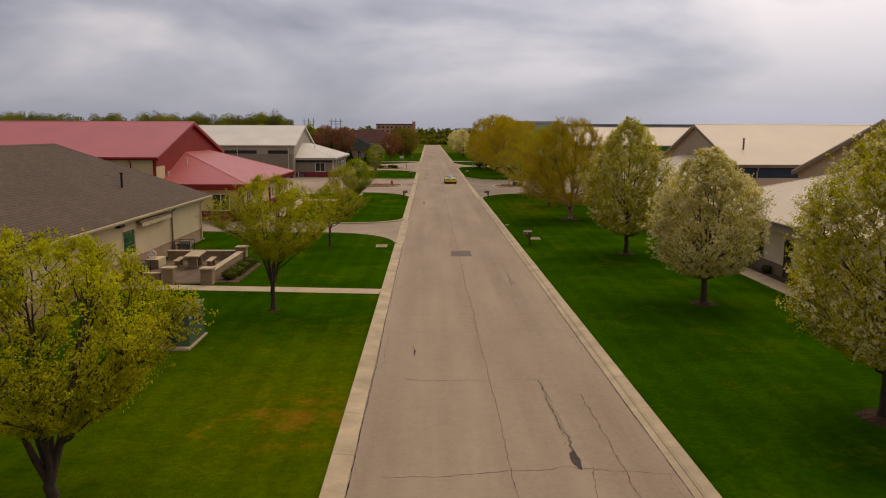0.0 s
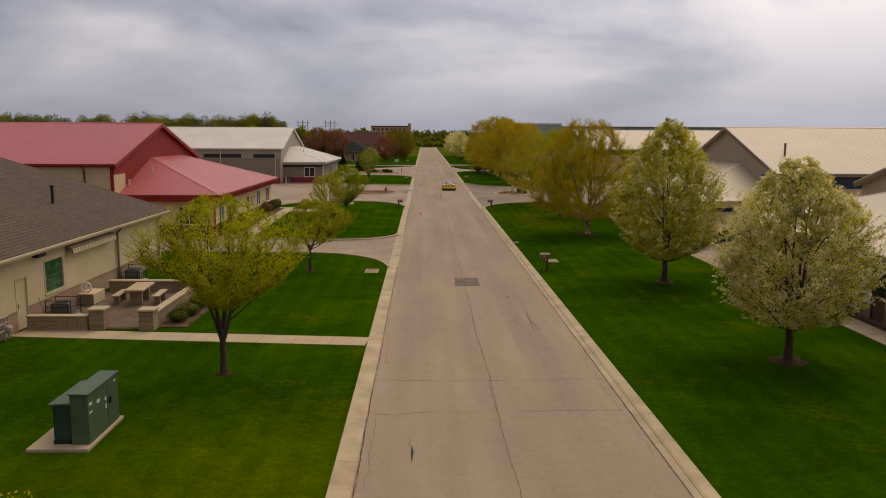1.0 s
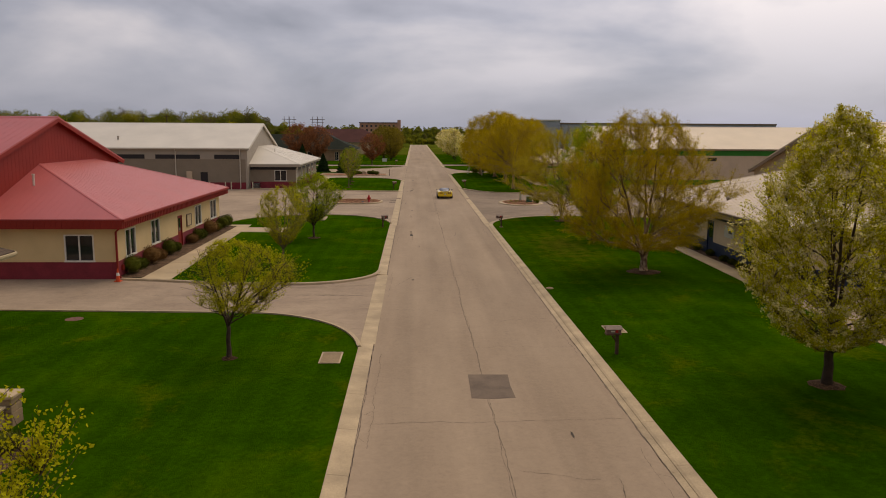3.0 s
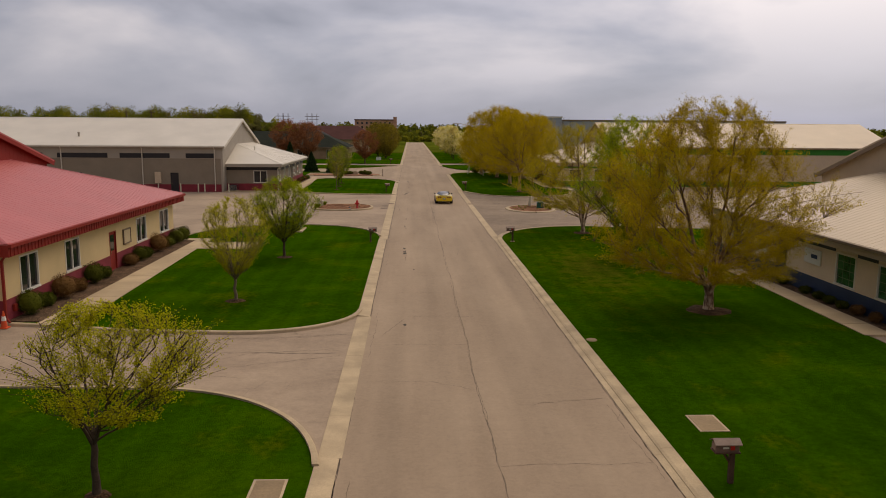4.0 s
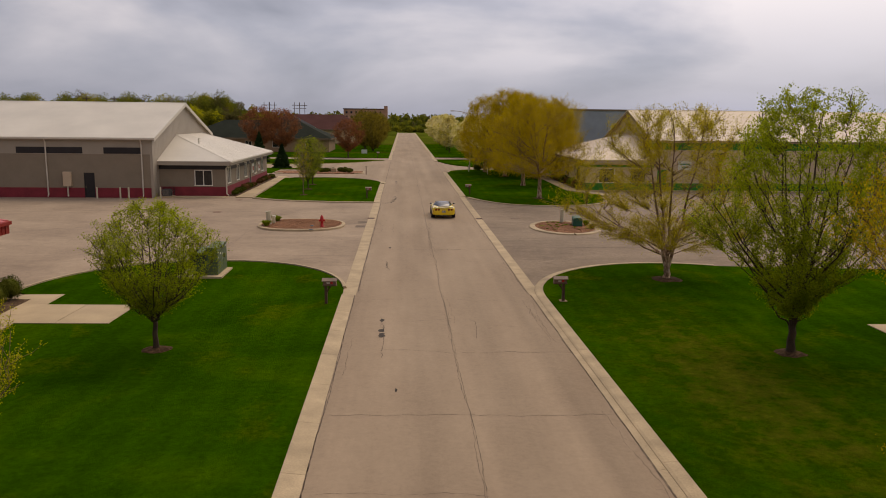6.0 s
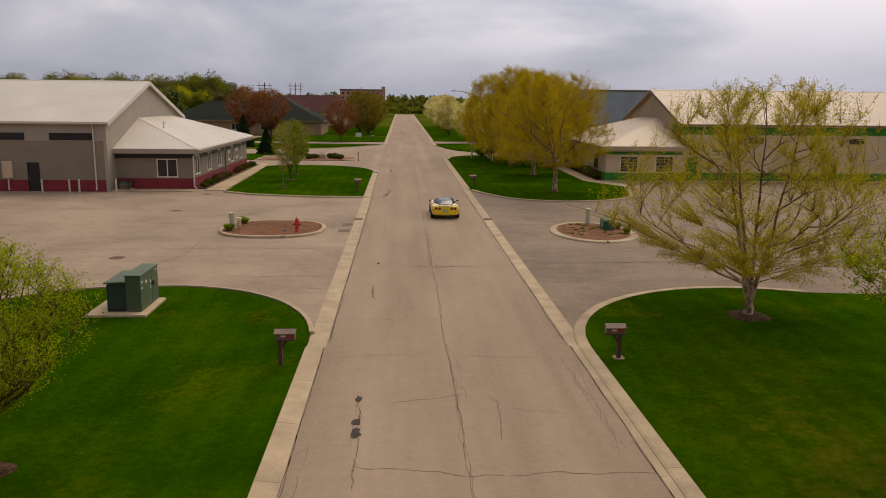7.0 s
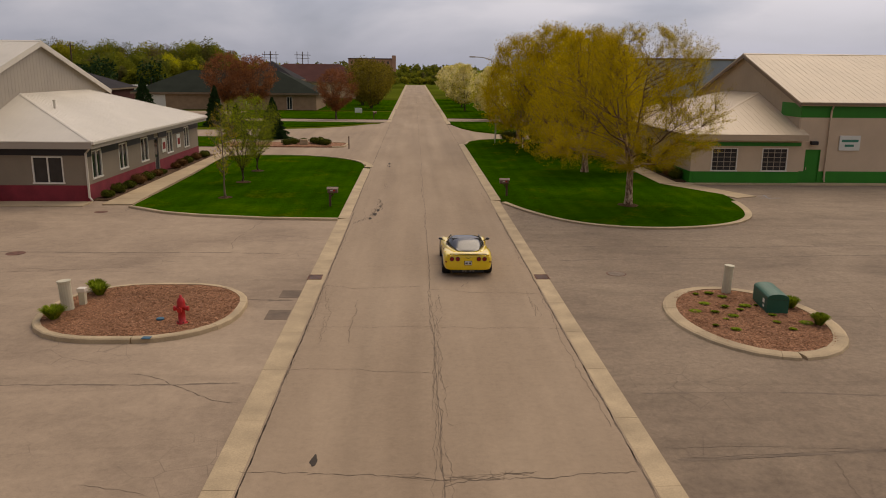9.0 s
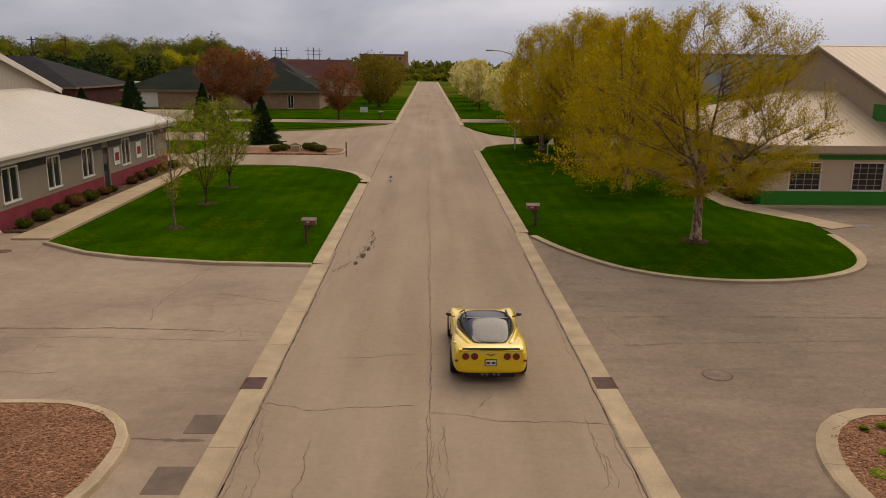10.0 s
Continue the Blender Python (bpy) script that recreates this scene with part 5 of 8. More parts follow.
for i, h in enumerate(fr):
    if i == 3:
        door(b, "x", -19.5, 1, *h, M["black"], M["grey_metal"], True)
    else:
        window(b, "x", -19.5, 1, *h, M["white"], M["blue_glass"])
window(b, "y", 140.1, -1, *sd[0], M["white"], M["blue_glass"])
for y in (153.75, 157.5):
    part("wall_sign", soft_box(-19.5, y, 1.4, -19.43, y + 0.9, 2.45, 0.01), M["pale_sign"], b, "framed wall sign", world=True)
    part("sign_print", box(-19.43, y + 0.15, 1.65, -19.42, y + 0.75, 2.15), M["red_trim"], b, world=True)
part("trim_band", box(-19.485, 140.09, 2.68, -26, 140.06, 3.10), M["black"], b, world=True)
last = 140.1
for a, c, _, top_z in fr + [(163.8, 0, 0, 0)]:
    if a - last > 0.1:
        part("trim_band", box(-19.46, last, 2.56, -19.5, a, 3.10), M["black"], b, world=True)
    last = c
tall_block(b, -1, -26.0, -76, 138.3, 160.9, 5.8, 9.3, GREY)
holes = [(-32.6, -31.6, 0.0, 2.4), (-44.6, -43.6, 0.0, 2.4)]
for mat, z0, z1, out in ((M["red_base"], 0.0, 0.95, 0.02), (M["grey_block"], 0.95, 4.2, 0.0), (M["grey_metal"], 4.2, 5.8, 0.01)):
    part("side_wall", wall_boxes(bmesh.new(), "y", 138.3 - out, 0.25 + out, -75.75, -26.25, z0, z1, holes), mat, b, world=True)
part("far_wall", box(-26.25, 160.65, 0, -75.75, 160.9, 5.8), M["grey_block"], b, world=True)
for h in holes:
    door(b, "y", 138.3, -1, *h, M["black"], M["black"])
for x0, x1 in ((-30.6, -27.0), (-38.8, -32.6), (-46.5, -40.3), (-54.5, -48.3), (-62.5, -56.3)):
    part("clerestory_strip", box(x0, 138.26, 4.25, x1, 138.3, 4.85), M["black"], b, world=True)
for x in (-27.0, -36.0, -46.0):
    downspout(b, x, 138.18, 5.6, M["gutter"], 0, -0.25)
downspout(b, -19.4, 139.95, 3.15, M["gutter"], 0.4, -0.3)
downspout(b, -26.3, 139.95, 3.15, M["gutter"], 0, -0.3)
roof_pipe(b, -45.0, 141.5, 6.4, 7.3, 0.12, M["grey_metal"])
roof_pipe(b, -23.4, 145.6, 4.9, 5.5, 0.07, M["gutter"])
part("electric_cabinet", soft_box(-34.5, 138.0, 1.1, -33.75, 138.3, 2.5, 0.02), M["tan_block"], b, world=True)
part("conduit", box(-34.2, 138.15, 0.1, -34.1, 138.25, 1.3), M["gutter"], b, world=True)

# The beige building with navy trim.
b = root("navy_trim_building", 22, 80, label="beige block building with beige metal roofs and navy trim", category="building")
hip_office(b, 1, 17.45, 25.3, 67.6, 90.0, 3.35, TAN, 0.45)
fr = [(69.2, 70.9, 1.0, 2.55), (72.6, 74.3, 1.0, 2.55), (79.2, 80.3, 0.1, 2.4), (85.0, 86.5, 1.0, 2.5)]
office_walls(b, 1, 18.2, 25.3, 68.3, 89.4, 2.92, 0.95, M["cream_lit"], M["navy"], fr, [])
for i, h in enumerate(fr):
    if i == 2:
        door(b, "x", 18.2, -1, *h, M["navy"], M["navy"], True)
    else:
        window(b, "x", 18.2, -1, *h, M["white"], M["block_glass"], 3, 4, half=0.014, bar_mat=M["box_green"])
part("trim_band", box(18.2, 68.27, 2.45, 25.3, 68.3, 2.75), M["navy"], b, world=True)
part("trim_band", box(18.17, 74.4, 2.55, 18.2, 79.1, 2.85), M["black"], b, world=True)
part("trim_band", box(18.17, 70.95, 2.55, 18.2, 72.5, 2.85), M["black"], b, world=True)
sign = part("wall_sign", soft_box(18.12, 75.6, 1.6, 18.18, 77.2, 2.35, 0.01), M["pale_sign"], b, "white wall sign with a blue emblem", world=True)
part("sign_print", box(18.105, 75.9, 1.9, 18.115, 76.5, 2.1), M["navy"], sign, world=True)
sign = part("wall_sign", soft_box(18.12, 81.5, 1.35, 18.18, 82.7, 2.4, 0.01), M["pale_sign"], b, "pale wall sign with dark bars", world=True)
part("sign_print", box(18.105, 81.7, 1.9, 18.115, 82.5, 2.2), M["grey_print"], sign, world=True)
part("sign_print", box(18.105, 81.7, 1.55, 18.115, 82.5, 1.65), M["grey_print"], sign, world=True)
tall_block(b, 1, 25.3, 66, 68.0, 89.4, 5.5, 9.15, TAN)
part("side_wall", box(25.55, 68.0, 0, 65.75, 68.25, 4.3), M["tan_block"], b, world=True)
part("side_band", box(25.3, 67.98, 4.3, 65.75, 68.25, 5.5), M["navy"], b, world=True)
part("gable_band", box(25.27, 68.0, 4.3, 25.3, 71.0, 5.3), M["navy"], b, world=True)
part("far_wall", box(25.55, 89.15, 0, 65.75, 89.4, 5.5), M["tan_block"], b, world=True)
roof_pipe(b, 27.27, 71.45, 6.6, 7.7, 0.09, M["brown_trim"])
downspout(b, 27.2, 67.9, 5.2, M["tan_metal"], 0, -0.3)

# The near beige building on the right.
b = root("beige_building", 22, 40, label="beige block building with beige metal roofs and brown base", category="building")
hip_office(b, 1, 17.5, 25.6, 33.2, 56.4, 3.35, TAN, 0.5)
fr = [(36.0, 37.6, 0.9, 2.5), (41.2, 42.3, 0.1, 2.35), (45.0, 46.6, 0.9, 2.5), (50.0, 51.6, 0.9, 2.5)]
office_walls(b, 1, 18.2, 25.6, 33.8, 55.8, 2.88, 0.8, M["cream_lit"], M["brown_trim"], fr, [])
for i, h in enumerate(fr):
    if i == 1:
        door(b, "x", 18.2, -1, *h, M["wood"], M["wood"], True)
    else:
        window(b, "x", 18.2, -1, *h, M["brown_trim"], M["blue_glass"])
sign = part("wall_sign", soft_box(18.12, 38.6, 1.3, 18.18, 40.0, 2.2, 0.01), M["pale_sign"], b, "pale blue-grey wall sign", world=True)
part("sign_print", box(18.105, 38.8, 1.6, 18.115, 39.8, 1.9), M["blue_grey"], sign, world=True)
tall_block(b, 1, 25.8, 66, 35.0, 57.2, 5.5, 9.15, TAN)
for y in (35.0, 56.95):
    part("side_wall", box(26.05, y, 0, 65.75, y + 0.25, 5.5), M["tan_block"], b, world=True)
downspout(b, 18.05, 55.9, 2.9, M["tan_metal"], -0.4, 0.3)

# The building with green trim.
b = root("green_trim_building", 22, 158, label="beige block building with beige metal roofs and green bands", category="building")
hip_office(b, 1, 18.3, 26.9, 148.3, 171.4, 3.5, TAN, 0.42, 0.315)
fr = [(152.0, 153.6, 1.0, 2.4), (158.0, 159.6, 1.0, 2.4), (163.0, 164.6, 1.0, 2.4)]
sd = [(20.35, 22.2, 0.88, 2.52), (23.95, 25.8, 0.88, 2.52)]
office_walls(b, 1, 18.9, 26.7, 148.9, 170.8, 3.08, 0.85, M["tan_block"], M["green"], fr, sd)
for h in fr:
    window(b, "x", 18.9, -1, *h, M["brown_trim"], M["blue_glass"], 2)
for h in sd:
    window(b, "y", 148.9, -1, *h, M["white"], M["blue_glass"], 4, 5, half=0.018, bar_mat=M["grey_metal"])
part("trim_band", box(18.9, 148.87, 2.66, 26.7, 148.9, 2.92), M["green"], b, world=True)
part("trim_band", box(18.87, 148.9, 2.66, 18.9, 151.6, 2.92), M["green"], b, world=True)
tall_block(b, 1, 26.7, 68, 149.3, 169.8, 5.72, 9.2, TAN)
dh = [(27.25, 28.35, 0.0, 2.4)]
for mat, z0, z1, out in ((M["green"], 0.0, 0.85, 0.02), (M["tan_block"], 0.85, 4.65, 0.01), (M["green"], 4.65, 5.72, 0.02)):
    part("side_wall", wall_boxes(bmesh.new(), "y", 149.3 - out, 0.25 + out, 26.685, 67.75, z0, z1, dh), mat, b, world=True)
door(b, "y", 149.3, -1, *dh[0], M["green"], M["green"])
part("gable_band", box(26.67, 149.35, 4.65, 26.7, 152.4, 5.62), M["green"], b, world=True)
part("far_wall", box(26.95, 169.55, 0, 67.75, 169.8, 5.8), M["tan_block"], b, world=True)
sign = part("wall_sign", soft_box(29.6, 149.2, 2.35, 31.1, 149.28, 3.4, 0.01), M["pale_sign"], b, "white wall sign with green print", world=True)
part("sign_print", box(29.75, 149.185, 2.95, 30.95, 149.195, 3.12), M["teal"], sign, world=True)
part("sign_print", box(30.0, 149.185, 2.62, 30.65, 149.195, 2.78), M["teal"], sign, world=True)
for x in (33.5, 44.0):
    part("side_window", box(x, 149.26, 3.8, x + 1.55, 149.3, 4.35), M["black"], b, world=True)
part("wall_lamp", soft_box(27.5, 149.0, 2.75, 28.0, 149.28, 3.0, 0.03), M["black"], b, world=True)
downspout(b, 28.75, 149.18, 5.45, M["tan_block"], 0, -0.2)

# The near shingled building on the left, with its terrace wall.
b = root("shingle_roof_building", -27, 40, label="cream block building with brown shingle hip roof", category="building")
X0, X1, Y0, Y1, EV = -19.0, -34.9, 5.0, 59.3, 3.42
d = (X0 - X1) / 2
rz = EV + d * 0.505
A, B, C, D = (X0, Y0, EV), (X0, Y1, EV), (X1, Y1, EV), (X1, Y0, EV)
R0, R1 = ((X0 + X1) / 2, Y0 + d, rz), ((X0 + X1) / 2, Y1 - d, rz)
bm = bmesh.new()
for f in ([A, B, R1, R0], [B, C, R1], [C, D, R0, R1], [D, A, R0]):
    slab(bm, f, 0.08)
roof = part("roof", bm, M["shingle"], b, world=True)
# shingle courses, each lapping the one below it
nc = 44
for i in range(nc):
    u, w = d * i / nc, d * (i + 1) / nc
    lo, hi = EV + u * 0.505 + 0.016, EV + w * 0.505 + 0.004
    for f in ([(X0 - u, Y0 + u, lo), (X0 - u, Y1 - u, lo), (X0 - w, Y1 - w, hi), (X0 - w, Y0 + w, hi)], [(X0 - u, Y1 - u, lo), (X1 + u, Y1 - u, lo), (X1 + w, Y1 - w, hi), (X0 - w, Y1 - w, hi)]):
        part("shingle_course", slab(bmesh.new(), f, 0.012), M["shingle"], roof, world=True)
fold_cap("hip_cap", B, R1, (0, -0.15, 0), (-0.15, 0, 0), M["shingle"], roof, 0.02)
fold_cap("ridge_cap", R0, R1, (0.15, 0, -0.075), (-0.15, 0, -0.075), M["shingle"], roof, 0.02)
part("fascia", box(X0, Y0, EV - 0.22, X0 - 0.05, Y1, EV - 0.06), M["cream_pale"], b, world=True)
part("fascia", box(X0, Y1, EV - 0.22, X1, Y1 - 0.05, EV - 0.06), M["cream_pale"], b, world=True)
part("gutter", box(X0, Y0, EV - 0.12, X0 + 0.09, Y1, EV - 0.03), M["cream_pale"], b, world=True)
part("gutter", box(X0, Y1, EV - 0.15, X1, Y1 + 0.13, EV - 0.02), M["cream_pale"], b, world=True)
part("soffit", box(X0 - 0.05, Y0, EV - 0.24, X1, Y1 - 0.05, EV - 0.20), M["white"], b, world=True)
fr = [(40.3, 41.3, 0.05, 2.3), (42.85, 44.75, 1.08, 2.66), (30.0, 31.9, 1.08, 2.66)]
for mat, z0, z1, out, nm in ((M["pink_stone"], 0, 0.9, 0.03, "wainscot"), (M["cream_pale"], 0.9, 3.25, 0.0, "wall")):
    part(nm, wall_boxes(bmesh.new(), "x", -19.5 + out, -0.22 - out, 6, 58.4, z0, z1, fr), mat, b, world=True)
    part(nm, box(-19.72, 58.18, z0, -34.4, 58.4 + out, z1), mat, b, world=True)
part("wainscot_cap", wall_boxes(bmesh.new(), "x", -19.44, -0.06, 6, 58.43, 0.9, 0.95, fr), M["pink_stone"], b, world=True)
door(b, "x", -19.5, 1, *fr[0], M["cream_pale"], M["cream_pale"])
for h in fr[1:]:
    window(b, "x", -19.5, 1, *h, M["cream_pale"], M["block_glass"], 3, 4, half=0.014, bar_mat=M["box_green"])
downspout(b, -19.4, 51.2, 3.2, M["brown_trim"], 0.3, 0)
downspout(b, -19.4, 57.9, 3.2, M["cream_pale"], 0.3, 0)
part("awning_back", box(-19.5, 45.05, 2.5, -19.42, 50.35, 2.8), M["cream_pale"], b, world=True)
aw = part("awning_case", soft_box(-19.5, 45.0, 2.86, -19.22, 50.4, 3.02, 0.04), M["tan_stone"], b, "rolled-up striped awning", world=True)
part("valance", slab(bmesh.new(), [(-19.16, 45.05, 2.9), (-19.16, 50.35, 2.9), (-19.10, 50.35, 2.68), (-19.10, 45.05, 2.68)], 0.012, (-1, 0, 0)), M["tan_stone"], aw, world=True)
for i in range(18):
    y = 45.08 + i * 0.294
    part("awning_stripe", slab(bmesh.new(), [(-19.158, y, 2.89), (-19.158, y + 0.18, 2.89), (-19.098, y + 0.18, 2.66), (-19.098, y, 2.66)], 0.012, (1, 0, 0)), M["cream_pale"], aw, world=True)
part("wall_lamp", soft_box(-19.5, 41.9, 2.95, -19.2, 42.6, 3.12, 0.03), M["black"], b, world=True)
for x, y, z in ((-21.6, 48.6, 4.65), (-25.2, 38.5, 6.4)):
    roof_pipe(b, x, y, z, z + 0.95, 0.07, M["dark_roof"])
bm = bmesh.new()
for z, r in ((0.45, 0.04), (0.75, 0.03), (1.0, 0.03)):
    rod(bm, (-19.3, 37.6, z), (-19.3, 39.2, z), r, 8)
for y in (37.7, 38.3, 38.9, 39.2):
    rod(bm, (-19.3, y, 0.05), (-19.3, y, 1.0), 0.035, 8)
turned(bm, [(0.10, 0), (0.16, 0.05), (0.16, 0.22), (0.10, 0.3)], 12, (-19.2, 39.0, 0.35))
part("gas_meter", bm, M["grey_metal"], b, world=True)

# ---- trees and shrubs ----
def tubes(lines, sides):
    """Vertices and quads of tapered tubes, from (points, radii) pairs."""
    verts, quads = [], []
    for pts, radii in lines:
        pts = np.asarray(pts, float)
        t = np.gradient(pts, axis=0)
        t /= np.linalg.norm(t, axis=1)[:, None] + 1e-9
        ref = np.where(np.abs(t[:, 2:3]) > 0.9, np.array([[1.0, 0, 0]]), np.array([[0, 0, 1.0]]))
        u = np.cross(t, ref)
        u /= np.linalg.norm(u, axis=1)[:, None] + 1e-9
        w = np.cross(t, u)
        a = np.arange(sides) * 2 * np.pi / sides
        ring = pts[:, None] + np.asarray(radii)[:, None, None] * (u[:, None] * np.cos(a)[None, :, None] + w[:, None] * np.sin(a)[None, :, None])
        start = sum(len(v) for v in verts)
        verts.append(ring.reshape(-1, 3))
        i = np.arange(len(pts) - 1)[:, None] * sides
        k = np.arange(sides)[None]
        q = np.stack([i + k, i + (k + 1) % sides, i + sides + (k + 1) % sides, i + sides + k], -1).reshape(-1, 4) + start
        quads.append(q)
    return np.concatenate(verts), np.concatenate(quads)


def leaf_cloud(rng, centres, size, aspect=0.6, fold=0.25, lean=None, plain_leaf=False):
    """One folded diamond leaf at each centre, turned at random."""
    n = len(centres)
    a = rng.normal(size=(n, 3))
    if lean is not None:
        a += lean
    a /= np.linalg.norm(a, axis=1)[:, None]
    b = np.cross(a, rng.normal(size=(n, 3)))
    b /= np.linalg.norm(b, axis=1)[:, None]
    c = np.cross(a, b)
    s = (size * rng.uniform(0.6, 1.35, n))[:, None]
    if plain_leaf:
        v = np.stack([centres - a * s * 0.6 - b * s * aspect * 0.5, centres - a * s * 0.5 + b * s * aspect * 0.6, centres + a * s * 0.7], 1)
        return v.reshape(-1, 3), np.arange(n * 3).reshape(-1, 3)
    v = np.stack([centres - a * s * 0.5, centres + b * s * aspect * 0.5 + c * s * fold * 0.3, centres + a * s * 0.5, centres - b * s * aspect * 0.5 + c * s * fold * 0.3], 1)
    return v.reshape(-1, 3), np.arange(n * 4).reshape(-1, 4)


PROFILES = {
    # share of the crown's height -> share of its radius
    "pear": ([0, 0.06, 0.2, 0.38, 0.6, 0.8, 0.93, 1.0], [0.25, 0.66, 0.93, 1.0, 0.86, 0.60, 0.33, 0.08]),
    "globe": ([0, 0.1, 0.3, 0.55, 0.8, 0.93, 1.0], [0.25, 0.6, 0.95, 1.0, 0.80, 0.5, 0.15]),
    "vase": ([0, 0.15, 0.4, 0.65, 0.85, 1.0], [0.15, 0.5, 0.9, 1.0, 0.75, 0.25]),
    "birch": ([0, 0.12, 0.3, 0.55, 0.75, 0.9, 1.0], [0.55, 0.9, 1.0, 0.92, 0.72, 0.45, 0.15]),
    "brush": ([0, 0.1, 0.25, 0.45, 0.65, 0.85, 1.0], [0.45, 0.85, 1.0, 0.97, 0.84, 0.62, 0.25]),
    "maple": ([0, 0.12, 0.3, 0.5, 0.72, 0.9, 1.0], [0.12, 0.42, 0.80, 1.0, 0.92, 0.58, 0.15]),
    "wide": ([0, 0.2, 0.5, 0.75, 0.9, 1.0], [0.35, 0.85, 1.0, 0.8, 0.5, 0.1]),
}


def curve(a, b, sag, n, rng, wob):
    """A branch's way from a to b: leaves level-ish, bends up (sag > 0) or droops (sag < 0)."""
    t = np.linspace(0, 1, n)[:, None]
    p = a + (b - a) * t
    p[:, 2] += (-sag * np.linalg.norm(b - a) * (t * (1 - t)))[:, 0]
    p[1:-1] += rng.normal(size=(n - 2, 3)) * wob
    return p


def grow(seed, h, clear, r, profile, limbs, boughs, twigs, leaves, leaf, trunk_r, stems=1, droop=0.0, hollow=0.35, bloom=0.0, spread=0.22, clump=0.45, airy=0.0, shift=(0.0, 0.0), fork=0.0, reach=(0.25, 0.55), far=False, steep=0.9, tuft=0):
    """The wood, the leaves and the blossoms of one tree, as arrays."""
    rng = np.random.default_rng(seed)
    hs, rs = PROFILES[profile]
    ch = h - clear
    lump = rng.uniform(0, 20, 3)

    def tips(n, inner, outer):
        out = []
        while len(out) < n:
            u = rng.beta(1.15, 1.25)
            a = rng.uniform(0, 2 * np.pi)
            rad = r * np.interp(u, hs, rs)
            bulge = 1 + clump * noise.noise((math.cos(a) * 1.3 + lump[0], math.sin(a) * 1.3 + lump[1], u * 3.0 + lump[2]))
            gap = noise.noise((math.cos(a) * 3.2 + lump[1], math.sin(a) * 3.2 + lump[2], u * 7 + lump[0]))
            if gap < -0.28 + 0.4 * airy and rng.random() < 0.7 + 0.2 * airy:
                continue
            k = (inner + (outer - inner) * math.sqrt(rng.random())) * rng.uniform(0.86, 1.14)
            out.append((rad * bulge * k * math.cos(a) + shift[0] * math.sin(math.pi * u), rad * bulge * k * math.sin(a) + shift[1] * math.sin(math.pi * u), clear + u * ch * rng.uniform(0.97, 1.05)))
        return np.array(out)

    lines, nodes = [], []
    stem_pts = []
    if fork:
        pts = np.array([[0.03 * math.sin(3.0 * k + seed) * (k > 0), 0.03 * math.cos(2.0 * k + seed) * (k > 0), -0.05 + k * (fork + 0.05) / 4] for k in range(5)])
        radii = trunk_r * np.array([1.35, 1.05, 0.95, 0.9, 0.8])
        lines.append((pts, radii))
    for i in range(stems):
        a = 2 * np.pi * i / stems + rng.uniform(-0.4, 0.4)
        off = 0.0 if stems == 1 else r * rng.uniform(*reach)
        foot = np.array([0.12 * math.cos(a), 0.12 * math.sin(a), -0.05]) * (stems > 1)
        if fork:
            foot = np.array([0.25 * trunk_r * math.cos(a), 0.25 * trunk_r * math.sin(a), fork * rng.uniform(0.78, 1.0)])
        top = np.array([off * math.cos(a), off * math.sin(a), h * rng.uniform(0.80, 0.94)])
        pts = curve(foot, top, 0.12 if stems > 1 else 0.0, 9, rng, 0.03 * h / 8)
        radii = trunk_r * np.linspace(1, 0.14, 9) * (0.72 if stems > 1 else 1) * (0.7 if fork else 1)
        radii[0] *= 1.0 if fork else 1.35
        lines.append((pts, radii))
        stem_pts.append((pts, radii))
    sp = np.concatenate([p for p, _ in stem_pts])
    sr = np.concatenate([q for _, q in stem_pts])

    def attach(pool, radii, tip, rise):
        d = np.linalg.norm(pool - tip, axis=1) + np.maximum(0, pool[:, 2] - (tip[2] - rise * np.hypot(tip[0], tip[1]))) * 3
        i = int(np.argmin(d))
        return pool[i], radii[i]

    fine_p, fine_r = [], []
    for pts, radii in stem_pts:
        for i in range(len(pts) - 1):
            for t in (0, 0.33, 0.66):
                z = pts[i] + (pts[i + 1] - pts[i]) * t
                if z[2] > clear * 0.65:
                    fine_p.append(z), fine_r.append(radii[i])
    pool, pr = np.array(fine_p), np.array(fine_r)
    lp, lr = [pool], [pr]
    for tip in tips(limbs, 0.55, 0.85):
        a, ra = attach(pool, pr, tip, steep)
        pts = curve(a, tip, 0.28 - droop * 0.4, 7, rng, 0.05 + 0.08 * droop)
        radii = np.linspace(min(ra * (0.6 + 0.3 * droop), 0.06 + 0.05 * droop), 0.014, 7)
        lines.append((pts, radii))
        lp.append(pts[2:]), lr.append(radii[2:])
    pool, pr = np.concatenate(lp), np.concatenate(lr)
    bp, br = [pool], [pr]
    for tip in tips(boughs, 0.4, 0.95):
        a, ra = attach(pool, pr, tip, steep * 0.5)
        pts = curve(a, tip, 0.15 - droop, 5, rng, 0.04)
        radii = np.linspace(min(ra * 0.6, 0.022), 0.006, 5)
        lines.append((pts, radii))
        bp.append(pts[1:]), br.append(radii[1:])
    pool, pr = np.concatenate(bp), np.concatenate(br)
    thin, ends = [], []
    for tip in tips(twigs, hollow, 1.02):
        a, ra = attach(pool, pr, tip, 0.2)
        if np.linalg.norm(tip - a) > 1.6:
            tip = a + (tip - a) * 1.6 / np.linalg.norm(tip - a)
        # low twigs hang, high ones stand up
        hang = droop * min(1.0, max(-0.5, 1.25 - 1.9 * (tip[2] - clear) / ch))
        low = tip - np.array([0, 0, hang * rng.uniform(0.2, 0.9)])
        pts = curve(a, low, -hang * 0.6, 4, rng, 0.02)
        thin.append((pts, np.linspace(0.007, 0.003, 4)))
        ends.append(pts)
    ends = np.array(ends)
